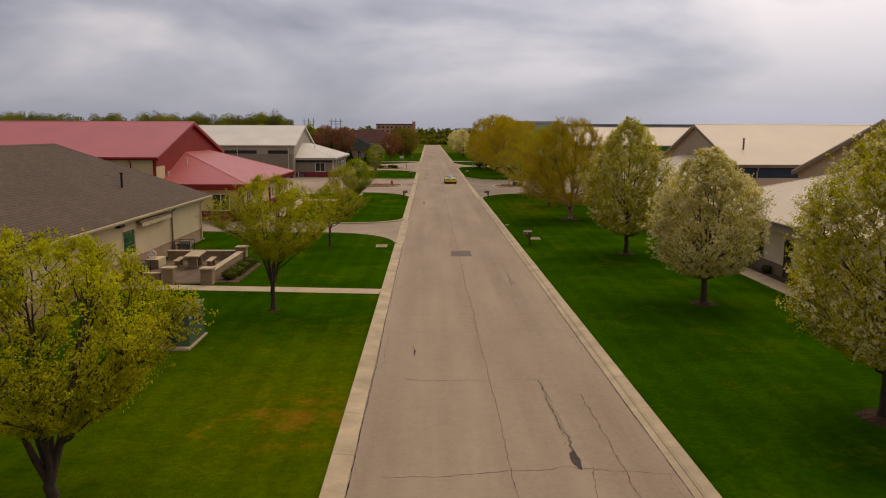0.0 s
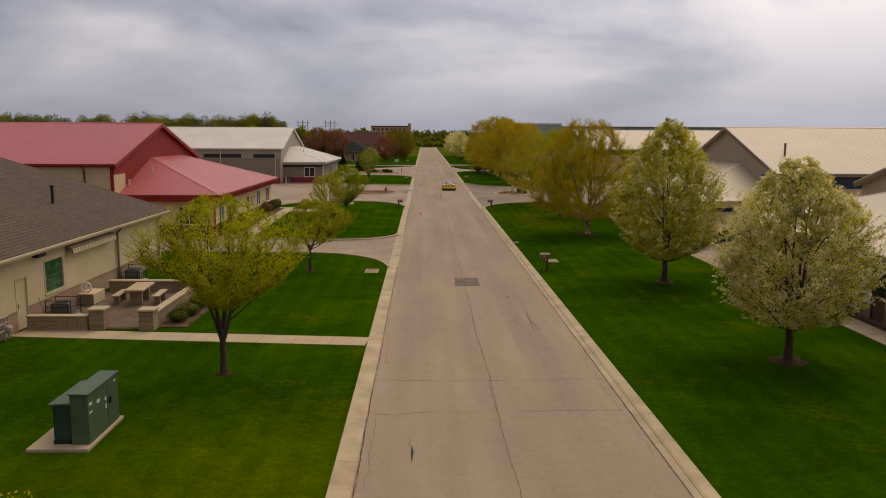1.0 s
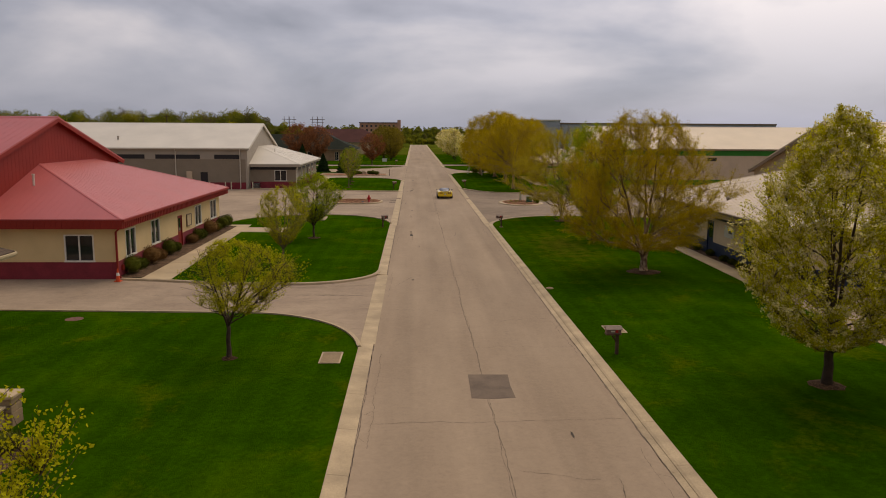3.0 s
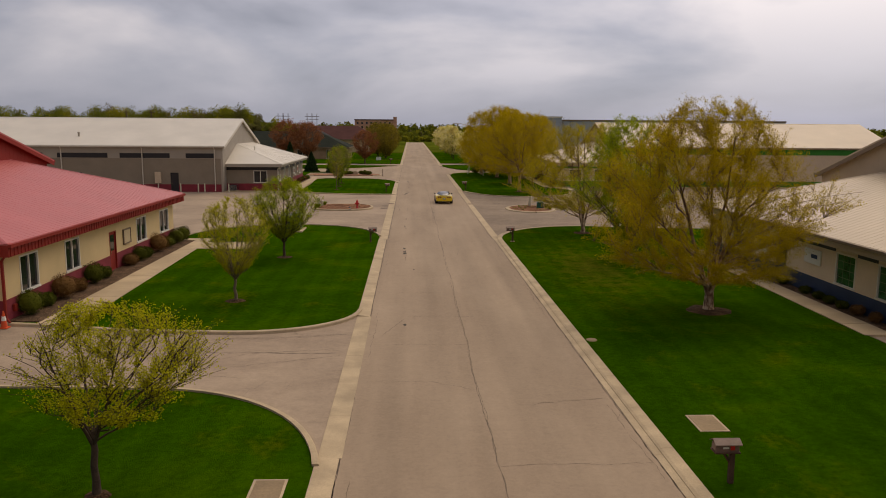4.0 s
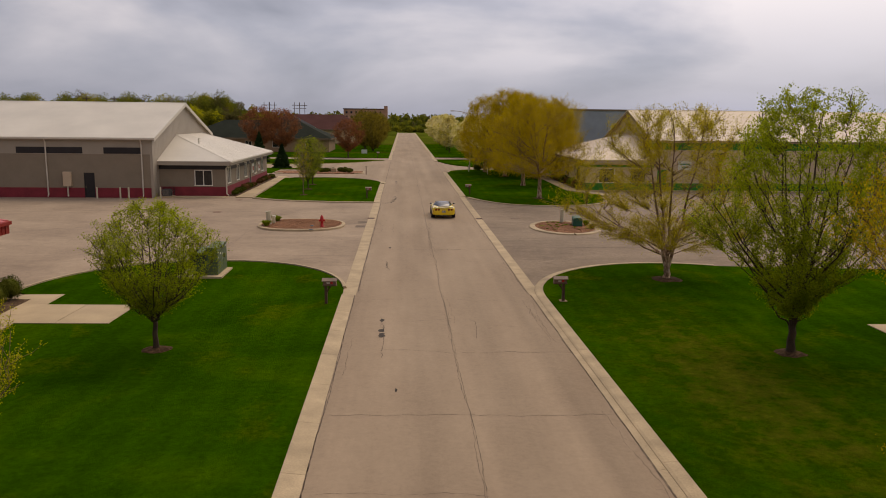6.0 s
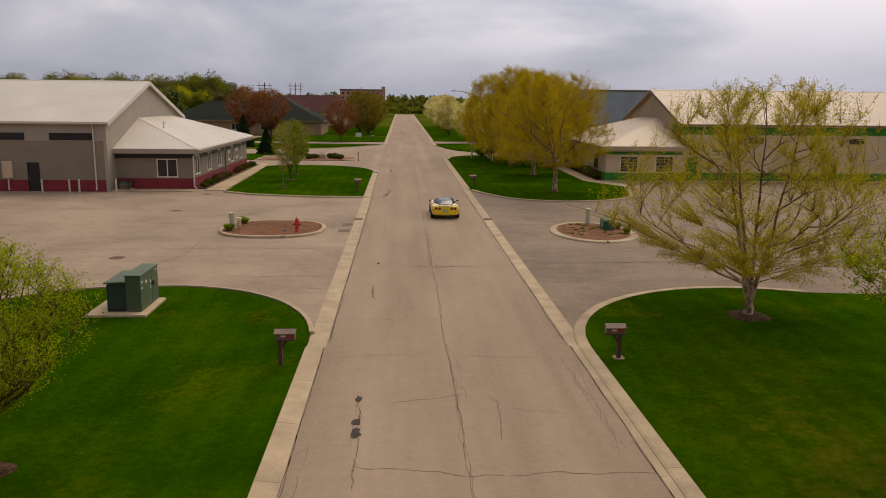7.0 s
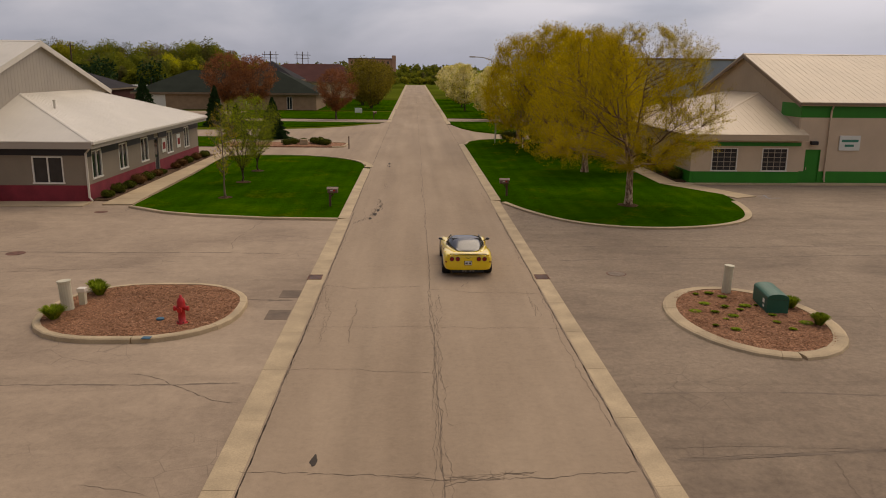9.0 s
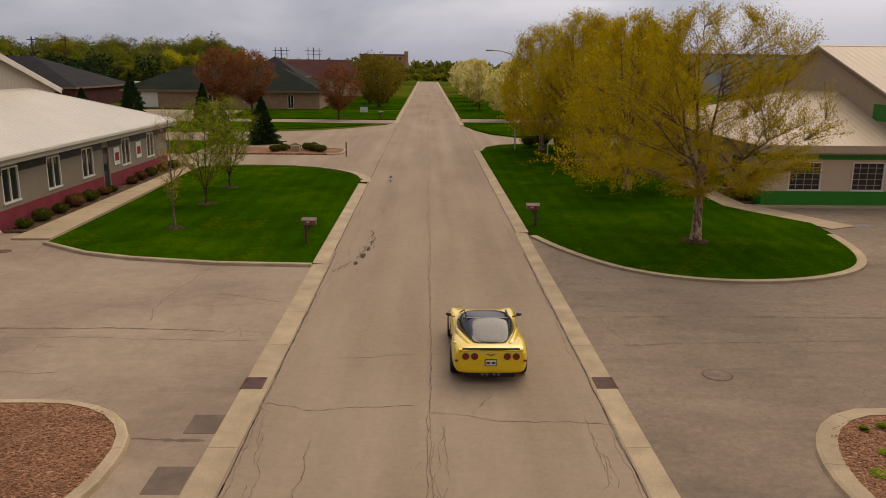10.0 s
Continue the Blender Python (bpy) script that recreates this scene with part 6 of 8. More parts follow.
    n = twigs * leaves
    pick, at = rng.integers(0, twigs, n), rng.uniform(0.25, 1.08, n)
    knot = rng.integers(1, max(tuft, 1) + 1, n)
    if tuft:  # leaves and flowers gathered in tufts along each twig
        at = np.clip((knot + 0.6 * rng.random(twigs)[pick]) / (tuft + 0.5), 0, 1.1) + rng.normal(size=n) * 0.02
    i0 = np.clip((at * 3).astype(int), 0, 2)
    f = (at * 3 - i0)[:, None]
    c = ends[pick, i0] * (1 - f) + ends[pick, i0 + 1] * f
    in_bloom = rng.random((twigs, max(tuft, 1) + 1))[pick, knot] < bloom * 1.1
    flower = in_bloom & (rng.random(n) < 0.92)
    c += rng.normal(size=(n, 3)) * spread * np.array([1, 1, 0.8]) * np.where(in_bloom, 0.8, 1.0)[:, None]
    wood_a = tubes(lines, 6)
    wood_b = tubes(thin, 3)
    wood = (np.concatenate([wood_a[0], wood_b[0]]), np.concatenate([wood_a[1], wood_b[1] + len(wood_a[0])]))
    lean = np.array([0, 0, -1.0 * (droop > 0)])
    leafs = leaf_cloud(rng, c[~flower], leaf, 0.62 if droop == 0 else 0.46, 0.3, lean, far)
    blossoms = leaf_cloud(rng, c[flower], leaf * 1.1, 0.9, 0.5, None, far) if bloom else None
    return wood, leafs, blossoms


def tree(name, x, y, made, bark, leaf_mat, label, category="tree", group="", z=LAWN, rz=0.0):
    ob = root(name, x, y, z, rz, label, category, group)
    wood, leafs, blossoms = made
    t = np_ob("trunk", *wood, bark)
    t.data.shade_smooth()
    t.parent = ob
    c = np_ob("crown", *leafs, leaf_mat)
    c.parent = ob
    if blossoms is not None:
        q = np_ob("blossom", *blossoms, M["blossom"])
        q.parent = ob
    return ob


def mulch_ring(x, y, r):
    bm = bmesh.new()
    pts = [(x + 0.88 * r * (1 + 0.32 * noise.noise((x * 3.1 + 1.6 * math.cos(a), y * 3.1 + 1.6 * math.sin(a), 0))) * math.cos(a), y + 0.88 * r * (1 + 0.32 * noise.noise((x * 3.1 + 1.6 * math.cos(a), y * 3.1 + 1.6 * math.sin(a), 0))) * math.sin(a)) for a in [2 * math.pi * i / 18 for i in range(18)]]
    inner = [bm.verts.new((x + (px - x) * 0.5, y + (py - y) * 0.5, LAWN + 0.07)) for px, py in pts]
    outer = [bm.verts.new((px, py, LAWN + 0.004)) for px, py in pts]
    bm.faces.new(inner)
    for i in range(18):
        j = (i + 1) % 18
        bm.faces.new((outer[i], outer[j], inner[j], inner[i]))
    tagged(mesh_ob("mulch_ring", bm, M["dark_mulch"]), "ring of dark bark mulch round a tree's foot", "mulch")


MAPLE_LABEL = "young maple with fresh yellow-green leaves on the lawn"
tree("maple", -10.35, 14.9, grow(21, 6.1, 1.95, 3.0, "maple", 22, 170, 2500, 36, 0.062, 0.15, hollow=0.6, spread=0.05, tuft=3, clump=0.45, airy=0.55, stems=9, fork=0.85, reach=(0.25, 0.75)), M["bark"], M["maple"], MAPLE_LABEL)
tree("maple", -9.35, 34.4, grow(22, 6.2, 2.4, 2.45, "maple", 20, 140, 1800, 34, 0.054, 0.12, hollow=0.55, spread=0.055, tuft=3, clump=0.5, airy=0.55, stems=8, fork=1.25, reach=(0.25, 0.7)), M["bark"], M["maple"], MAPLE_LABEL)
tree("young_tree", -9.3, 55.0, grow(23, 4.4, 1.9, 2.05, "wide", 15, 95, 1100, 27, 0.047, 0.085, hollow=0.35, spread=0.05, tuft=7, shift=(0.8, -0.3), clump=0.9, airy=0.7, stems=5, fork=1.5, reach=(0.4, 0.85), steep=0.8), M["bark"], M["maple"], "small spreading tree with sparse yellow-green leaves", rz=40)
tree("young_tree", -10.6, 75.0, grow(24, 4.95, 1.35, 1.75, "vase", 24, 150, 1400, 34, 0.036, 0.075, hollow=0.3, spread=0.04, tuft=5, airy=0.5, stems=5, fork=1.25, reach=(0.1, 0.65), steep=1.2), M["young_bark"], M["maple"], "thin young tree with sparse pale new leaves")
tree("young_tree", -10.3, 87.6, grow(25, 5.1, 1.3, 1.95, "vase", 24, 150, 1350, 32, 0.052, 0.09, hollow=0.3, spread=0.07, airy=0.4, steep=1.3, stems=5, fork=1.2, reach=(0.2, 0.65)), M["bark"], M["spring_green"], "upright young tree with green spring leaves")
tree("pear_tree", 11.3, 20.4, grow(31, 8.7, 1.75, 3.0, "pear", 30, 190, 3300, 42, 0.066, 0.16, bloom=0.27, airy=0.0, hollow=0.4, spread=0.06, tuft=4, clump=0.45, stems=4, fork=1.6, reach=(0.08, 0.35)), M["bark"], M["pear"], "pear tree in leaf with fading white blossom", group="pear trees")
tree("pear_tree", 11.35, 35.8, grow(32, 7.4, 1.55, 2.95, "pear", 30, 190, 3000, 42, 0.060, 0.15, bloom=0.66, airy=0.0, hollow=0.42, spread=0.055, tuft=4, clump=0.55, stems=4, fork=1.4, reach=(0.08, 0.4)), M["bark"], M["pear"], "pear tree covered in white blossom", group="pear trees")
tree("pear_tree", 11.5, 51.5, grow(33, 9.0, 1.6, 3.0, "pear", 30, 200, 3700, 42, 0.062, 0.16, bloom=0.22, airy=0.0, hollow=0.4, spread=0.06, tuft=4, clump=0.42, stems=4, fork=1.4, reach=(0.08, 0.35)), M["bark"], M["pear"], "tall pear tree in leaf with fading white blossom", group="pear trees")
BIRCH_LABEL = "river birch with several stems and drooping yellow catkins"
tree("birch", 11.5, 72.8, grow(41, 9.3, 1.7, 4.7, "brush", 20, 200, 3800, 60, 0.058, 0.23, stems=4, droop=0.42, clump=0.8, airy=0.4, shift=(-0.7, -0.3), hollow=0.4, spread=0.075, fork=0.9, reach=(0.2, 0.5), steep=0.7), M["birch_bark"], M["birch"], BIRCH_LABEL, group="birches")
tree("green_tree", 11.6, 86.8, grow(42, 8.9, 1.4, 3.3, "vase", 30, 210, 2200, 40, 0.066, 0.14, stems=6, fork=1.0, reach=(0.08, 0.5), hollow=0.25, spread=0.065, tuft=5, clump=0.7, airy=0.55, steep=1.1), M["bark"], M["spring_green"], "upright tree with small bright green leaves")
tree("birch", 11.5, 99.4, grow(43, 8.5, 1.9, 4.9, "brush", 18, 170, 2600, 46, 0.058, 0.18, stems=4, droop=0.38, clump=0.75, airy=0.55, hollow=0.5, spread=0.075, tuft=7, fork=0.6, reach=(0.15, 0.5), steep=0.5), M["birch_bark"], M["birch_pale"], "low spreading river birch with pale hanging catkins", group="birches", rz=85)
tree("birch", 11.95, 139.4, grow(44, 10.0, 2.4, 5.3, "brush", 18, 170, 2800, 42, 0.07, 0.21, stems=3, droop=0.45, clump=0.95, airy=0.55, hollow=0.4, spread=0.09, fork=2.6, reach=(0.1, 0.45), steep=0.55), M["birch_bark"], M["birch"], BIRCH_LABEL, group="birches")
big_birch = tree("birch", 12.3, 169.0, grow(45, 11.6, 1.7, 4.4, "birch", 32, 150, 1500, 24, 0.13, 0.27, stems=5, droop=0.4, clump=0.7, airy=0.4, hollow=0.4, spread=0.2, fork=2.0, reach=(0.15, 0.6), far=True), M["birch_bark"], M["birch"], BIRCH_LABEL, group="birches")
for x, y, s, rz in ((12.6, 154.5, 0.92, 70), (10.4, 177.5, 0.95, 160), (15.2, 176.0, 1.0, 250), (16.2, 166.0, 0.9, 20), (20.5, 177.5, 0.9, 300)):
    ob = copy_thing(big_birch, pose(x, y, LAWN, 0, 0, rz))
    ob.scale = (s, s, s)
for x, y, r in ((11.3, 20.4, 0.95), (11.35, 35.8, 0.8), (11.5, 51.5, 0.65), (11.5, 72.8, 1.15), (11.6, 86.8, 0.6), (11.5, 99.4, 0.9), (11.95, 139.4, 0.75), (12.3, 169.0, 0.8), (-9.35, 34.4, 0.35), (-9.3, 55.0, 0.35), (-10.6, 75.0, 0.5), (-10.3, 87.6, 0.55), (-10.35, 14.9, 0.4), (-12.0, 141.5, 0.5), (-12.3, 148.0, 0.6), (-12.5, 154.0, 0.6)):
    mulch_ring(x, y, r)
tree("sapling", -12.0, 141.5, grow(51, 5.6, 1.3, 0.95, "vase", 14, 70, 260, 5, 0.06, 0.06, hollow=0.2, spread=0.08, steep=1.3), M["young_bark"], M["birch"], "thin sapling with a few new leaves", group="saplings on the lawn")
ob = tree("sapling", -12.3, 148.0, grow(52, 5.6, 1.1, 1.95, "vase", 20, 110, 1000, 14, 0.055, 0.07, stems=4, fork=0.7, reach=(0.2, 0.7), hollow=0.2, spread=0.10, airy=0.5, steep=0.9), M["bark"], M["maple_b"], "many-stemmed young tree with yellow-green leaves", group="saplings on the lawn")
copy_thing(ob, pose(-12.5, 154.0, LAWN, 0, 0, 130))


# Far trees, built once and repeated.
def far_tree(name, label, spots, made, bark, leaf_mat, group):
    first = None
    for x, y, s in spots:
        if first is None:
            first = tree(name, x, y, made, bark, leaf_mat, label, group=group, z=0.0)
            first.scale = (s, s, s)
        else:
            o = copy_thing(first, pose(x, y, 0, 0, 0, random.uniform(0, 360)))
            o.scale = (s, s, s)


random.seed(5)
far_tree("far_pear_tree", "far pear tree in pale blossom beside the road", [(8.9, 243, 1.0), (11.2, 217, 0.95), (9.2, 258, 1.0), (9.6, 275, 1.05), (9.0, 292, 1.0), (9.4, 312, 1.0), (9.2, 335, 1.0), (13.5, 230, 1.0)],
         grow(61, 8.4, 1.6, 3.4, "pear", 18, 90, 800, 14, 0.17, 0.16, bloom=0.62, hollow=0.35, spread=0.2, airy=0.35, clump=0.7, stems=3, fork=1.4, far=True), M["bark"], M["pear"], "far pear trees")
far_tree("red_maple", "red-leaved maple beside the side street", [(-32.0, 229, 1.05), (-26.8, 226, 1.0), (-12.6, 216.2, 0.80)],
         grow(62, 9.2, 1.9, 3.9, "vase", 20, 110, 900, 11, 0.19, 0.18, stems=4, fork=1.6, hollow=0.3, spread=0.24, airy=0.6, clump=0.7, far=True), M["bark"], M["red_maple"], "red maples")
far_tree("far_tree", "far tree with bronze spring leaves", [(-9.0, 250, 1.0), (-11.5, 262, 1.05), (-8.5, 268, 0.95), (-13.5, 285, 1.0), (-9.0, 300, 0.9), (-12.0, 330, 1.0), (-10.0, 352, 1.0)],
         grow(63, 9.2, 0.9, 3.4, "vase", 16, 80, 460, 12, 0.24, 0.16, stems=3, hollow=0.3, spread=0.35, far=True), M["bark"], M["bronze"], "far trees along the road")
far_tree("yellow_tree", "far yellow-green tree at the woods' edge", [(-72, 330, 1.0), (-64, 326, 0.85)],
         grow(64, 10.5, 1.0, 4.4, "globe", 14, 70, 420, 12, 0.34, 0.2, hollow=0.4, spread=0.5, far=True), M["bark"], M["maple"], "far yellow trees")


far_tree("bare_tree", "far tree with bare brown twigs", [(52, 312, 1.0), (78, 314, 1.05), (91, 318, 1.0), (128, 322, 0.95)],
         grow(65, 12.0, 2.0, 3.6, "vase", 16, 90, 420, 2, 0.12, 0.22, stems=3, fork=2.0, hollow=0.3, spread=0.2, far=True, steep=1.2), M["bark"], M["bronze"], "far bare trees")


def spruce(name, x, y, h, r, seed, label, z=0.0):
    ob = root(name, x, y, z, label=label, category="spruce")
    rng = np.random.default_rng(seed)
    w = np_ob("trunk", *tubes([(np.array([[0, 0, 0], [0, 0, h * 0.5], [0, 0, h]]), [0.14, 0.08, 0.02])], 6), M["bark"])
    w.parent = ob
    n = 9000
    u = rng.random(n) ** 1.35
    a = rng.uniform(0, 2 * np.pi, n)
    tier = 0.72 + 0.28 * np.abs(np.sin(u * 26 + 0.6 * np.sin(a * 3)))
    rad = r * (1 - u) ** 0.85 * tier * np.sqrt(rng.uniform(0.35, 1.0, n)) * (1 + 0.28 * np.sin(a * 5 + u * 9 + seed) * np.cos(a * 2 + u * 17))
    c = np.stack([rad * np.cos(a), rad * np.sin(a), 0.25 + u * (h - 0.25) - rad * 0.22], 1)
    k = np_ob("crown", *leaf_cloud(rng, c, 0.30, 0.4, 0.2, np.stack([np.cos(a), np.sin(a), -0.4 * np.ones(n)], 1) * 1.6), M["evergreen"])
    k.parent = ob


spruce("spruce", -16.2, 182.0, 4.4, 1.7, 71, "dense dark spruce beside the side street", LAWN)
spruce("spruce", -27.0, 200.5, 5.2, 1.7, 72, "dark narrow spruce by the far drive")
spruce("spruce", -44.9, 226.0, 6.0, 2.2, 73, "dark spruce beside the far building")
spruce("spruce", -48.0, 216.0, 4.0, 1.6, 74, "small dark spruce beside the far building")
spruce("spruce", -20.6, 184.0, 3.6, 1.4, 75, "small dark spruce beside the side street", LAWN)


def shrub(name, x, y, r, h, mat, label, seed, z=LAWN + 0.03, n=900, leaf=0.06, group="shrubs along the wall"):
    ob = root(name, x, y, z, label=label, category="shrub", group=group)
    rng = np.random.default_rng(seed)
    bm = bmesh.new()
    for i in range(4):
        a = i * 1.6
        rod(bm, (0, 0, -0.03), (0.5 * r * math.cos(a), 0.5 * r * math.sin(a), h * 0.6), 0.012, 5)
    part("stems", bm, M["bark"], ob)
    bm = bmesh.new()
    bmesh.ops.create_icosphere(bm, subdivisions=2, radius=1, matrix=Matrix.Translation((0, 0, h * 0.48)) @ Matrix.Diagonal((r * 0.78, r * 0.78, h * 0.40, 1)))
    part("core", bm, mat, ob)
    d = rng.normal(size=(n, 3))
    d /= np.linalg.norm(d, axis=1)[:, None]
    lump = 1 + 0.12 * np.sin(d[:, 0] * 5 + seed) * np.cos(d[:, 1] * 4 + seed * 2)
    k = (rng.uniform(0.75, 1.03, n) * lump)[:, None]
    c = d * k * np.array([r, r, h / 2]) + np.array([0, 0, h / 2])
    c[:, 2] = np.maximum(c[:, 2], 0.02)
    o = np_ob("foliage", *leaf_cloud(rng, c, leaf, 0.6, 0.3), mat)
    o.parent = ob
    return ob


GREEN_SHRUB, BROWN_SHRUB = "round clipped green shrub in the mulch bed", "round bronze-leaved shrub in the mulch bed"
k = 0
for x, y, r, h, brown in ((-18.9, 72.3, 0.5, 0.85, 0), (-18.95, 73.9, 0.35, 0.5, 0), (-18.9, 75.6, 0.6, 0.9, 1), (-18.85, 77.2, 0.35, 0.5, 1), (-18.9, 79.2, 0.5, 0.85, 0), (-18.9, 80.6, 0.35, 0.5, 0), (-18.9, 84.6, 0.42, 0.55, 1), (-18.9, 86.3, 0.45, 0.7, 0), (-18.9, 87.5, 0.35, 0.5, 0), (-18.9, 89.8, 0.6, 0.95, 1), (-18.85, 91.8, 0.42, 0.6, 0), (-18.8, 93.6, 0.5, 0.8, 0), (-18.75, 95.0, 0.45, 0.8, 0)):
    k += 1
    shrub("shrub", x, y, r * 1.22, h * 1.32, M["shrub_brown" if brown else "shrub"], BROWN_SHRUB if brown else GREEN_SHRUB, 100 + k, n=2600, leaf=0.05)
for x, y, r, h, brown in ((-18.85, 141.2, 0.4, 0.45, 0), (-18.85, 143.0, 0.5, 0.6, 0), (-18.85, 144.9, 0.4, 0.5, 0), (-18.9, 146.8, 0.55, 0.7, 1), (-18.9, 148.6, 0.5, 0.6, 0), (-18.9, 150.6, 0.4, 0.5, 1), (-18.9, 151.6, 0.35, 0.4, 0), (-18.9, 155.0, 0.4, 0.45, 1), (-18.9, 156.6, 0.45, 0.6, 1), (-18.9, 158.4, 0.45, 0.6, 0), (-18.9, 160.8, 0.45, 0.6, 1), (-18.7, 162.6, 0.5, 0.6, 0)):
    k += 1
    shrub("shrub", x, y, r, h, M["shrub_brown" if brown else "shrub"], BROWN_SHRUB if brown else GREEN_SHRUB, 100 + k, n=1300, leaf=0.07)
for x, y, r, h, brown in ((17.85, 70.2, 0.3, 0.5, 1), (17.85, 71.6, 0.35, 0.5, 1), (17.85, 72.9, 0.3, 0.4, 0), (17.85, 74.0, 0.3, 0.4, 0), (17.85, 75.0, 0.3, 0.4, 0), (17.85, 76.3, 0.3, 0.4, 0), (17.85, 78.7, 0.3, 0.45, 0), (17.85, 81.2, 0.3, 0.5, 0), (17.85, 84.0, 0.35, 0.6, 1), (17.85, 86.5, 0.35, 0.6, 1), (17.85, 88.5, 0.4, 0.7, 1), (17.9, 55.7, 0.5, 0.8, 1), (17.9, 52.5, 0.4, 0.6, 0), (17.9, 47.0, 0.4, 0.7, 1), (17.9, 43.8, 0.3, 0.5, 0), (17.9, 39.6, 0.5, 0.9, 1)):
    k += 1
    shrub("shrub", x, y, r, h, M["shrub_brown" if brown else "shrub"], BROWN_SHRUB if brown else GREEN_SHRUB, 100 + k, n=1300, leaf=0.05)
for x, y, r, h, m in ((18.4, 150.4, 0.5, 0.8, "shrub"), (18.4, 152.0, 0.5, 0.9, "shrub_brown"), (18.4, 154.0, 0.6, 1.0, "lush"), (18.4, 156.4, 0.5, 0.9, "shrub_brown"), (18.4, 159, 0.6, 1.0, "shrub"), (18.4, 162, 0.6, 1.0, "shrub_brown"), (12.5, 178.5, 1.1, 1.6, "shrub"), (14.5, 180.0, 1.2, 1.7, "evergreen"), (9.6, 180.2, 0.9, 1.3, "shrub"), (11.0, 181.0, 1.0, 1.4, "evergreen")):
    k += 1
    shrub("shrub", x, y, r, h, M[m], "loose shrub beside the green-trimmed building", 100 + k, n=900, leaf=0.10)
for x, y, r, h in ((-12.9, 175.0, 0.55, 0.62), (-12.0, 175.8, 0.5, 0.55), (-10.9, 175.8, 0.55, 0.65), (-10.2, 174.9, 0.6, 0.75), (-9.5, 174.0, 0.55, 0.65), (-13.5, 174.2, 0.5, 0.6)):
    k += 1
    shrub("shrub", x, y, r, h, M["shrub"], "round dark shrub in the side-street bed", 100 + k, z=0.08, n=900, leaf=0.10)
for x, y, r, h in ((-13.3, 42.0, 0.5, 0.55), (-13.2, 43.3, 0.6, 0.6), (-13.2, 45.0, 0.55, 0.6), (-13.2, 46.6, 0.5, 0.55)):
    k += 1
    shrub("shrub", x, y, r, h, M["shrub"], "low green plant beside the terrace wall", 100 + k, n=1100)


def clump_plant(x, y, r, h, seed, z=0.12):
    """A tuft of upright blades."""
    ob = root("plant_tuft", x, y, z, label="tuft of bright green blades in the mulch", category="plant", group="island plants")
    rng = np.random.default_rng(seed)
    n = 300
    a, l = rng.uniform(0, 6.283, n), rng.uniform(0.5, 1.0, n)
    base = np.stack([0.3 * r * np.cos(a) * rng.random(n), 0.3 * r * np.sin(a) * rng.random(n), np.zeros(n)], 1)
    tip = np.stack([r * l * np.cos(a), r * l * np.sin(a), h * (1.25 - 0.6 * l)], 1)
    s = np.stack([-np.sin(a), np.cos(a), 0 * a], 1) * 0.022
    mid = base * 0.45 + tip * 0.55 + np.array([0, 0, 0.12 * h])
    v = np.stack([base - s, base + s, mid + s, mid - s, tip + s * 0.1, tip - s * 0.1], 1).reshape(-1, 3)
    i = np.arange(n)[:, None] * 6
    q = np.concatenate([i + np.array([[0, 1, 2, 3]]), i + np.array([[3, 2, 4, 5]])])
    o = np_ob("leaf_tuft", v, q, M["lush"])
    o.parent = ob


for i, (x, y, r, h) in enumerate(((-11.75, 118.0, 0.5, 0.45), (-11.35, 120.6, 0.42, 0.42), (-11.65, 121.1, 0.4, 0.42), (12.0, 119.2, 0.36, 0.42), (12.05, 117.4, 0.36, 0.4))):
    clump_plant(x, y, r, h, 300 + i, 0.12 if x < 0 else 0.07)
rng = np.random.default_rng(8)
for i in range(20):
    a, q = rng.uniform(0, 6.28), math.sqrt(rng.random())
    clump_plant(10.17 + 1.9 * q * math.cos(a), 118.2 + 2.8 * q * math.sin(a), rng.uniform(0.07, 0.26), rng.uniform(0.03, 0.10), 320 + i, 0.07)


# Far woods and hedgerows, too many trees to count.
def woods(name, spots, label, mat, leaf, per, seed, z=0.0):
    rng = np.random.default_rng(seed)
    spots = np.asarray(spots)
    n = len(spots) * per
    i = np.repeat(np.arange(len(spots)), per)
    h, r = spots[i, 2], spots[i, 3]
    d = rng.normal(size=(n, 3))
    d /= np.linalg.norm(d, axis=1)[:, None]
    k = rng.uniform(0.35, 1.0, n) ** 0.6 * (1 + 0.25 * np.sin(d[:, 0] * 4 + i) * np.cos(d[:, 2] * 5 + i * 2))
    c = np.stack([spots[i, 0] + d[:, 0] * r * k, spots[i, 1] + d[:, 1] * r * k, z + h * 0.56 + d[:, 2] * h * 0.44 * k], 1)
    verts, quads = leaf_cloud(rng, c, leaf, 0.8, 0.3, None, True)
    trunks = [(np.array([[s[0], s[1], z], [s[0], s[1], z + s[2] * 0.5]]), [0.25, 0.12]) for s in spots]
    ob = np_ob(name, verts, quads, mat)
    tagged(ob, label, "woods", kind="stuff")
    t = np_ob(name + "_trunks", *tubes(trunks, 4), M["bark"])
    tagged(t, "grey trunks within the far woods", "woods", kind="stuff")


rng = np.random.default_rng(17)


def belt(n, x0, x1, y0, y1, h0, h1):
    out = []
    for _ in range(n):
        h = rng.uniform(h0, h1)
        out.append((rng.uniform(x0, x1), rng.uniform(y0, y1), h, h * rng.uniform(0.28, 0.42)))
    return out


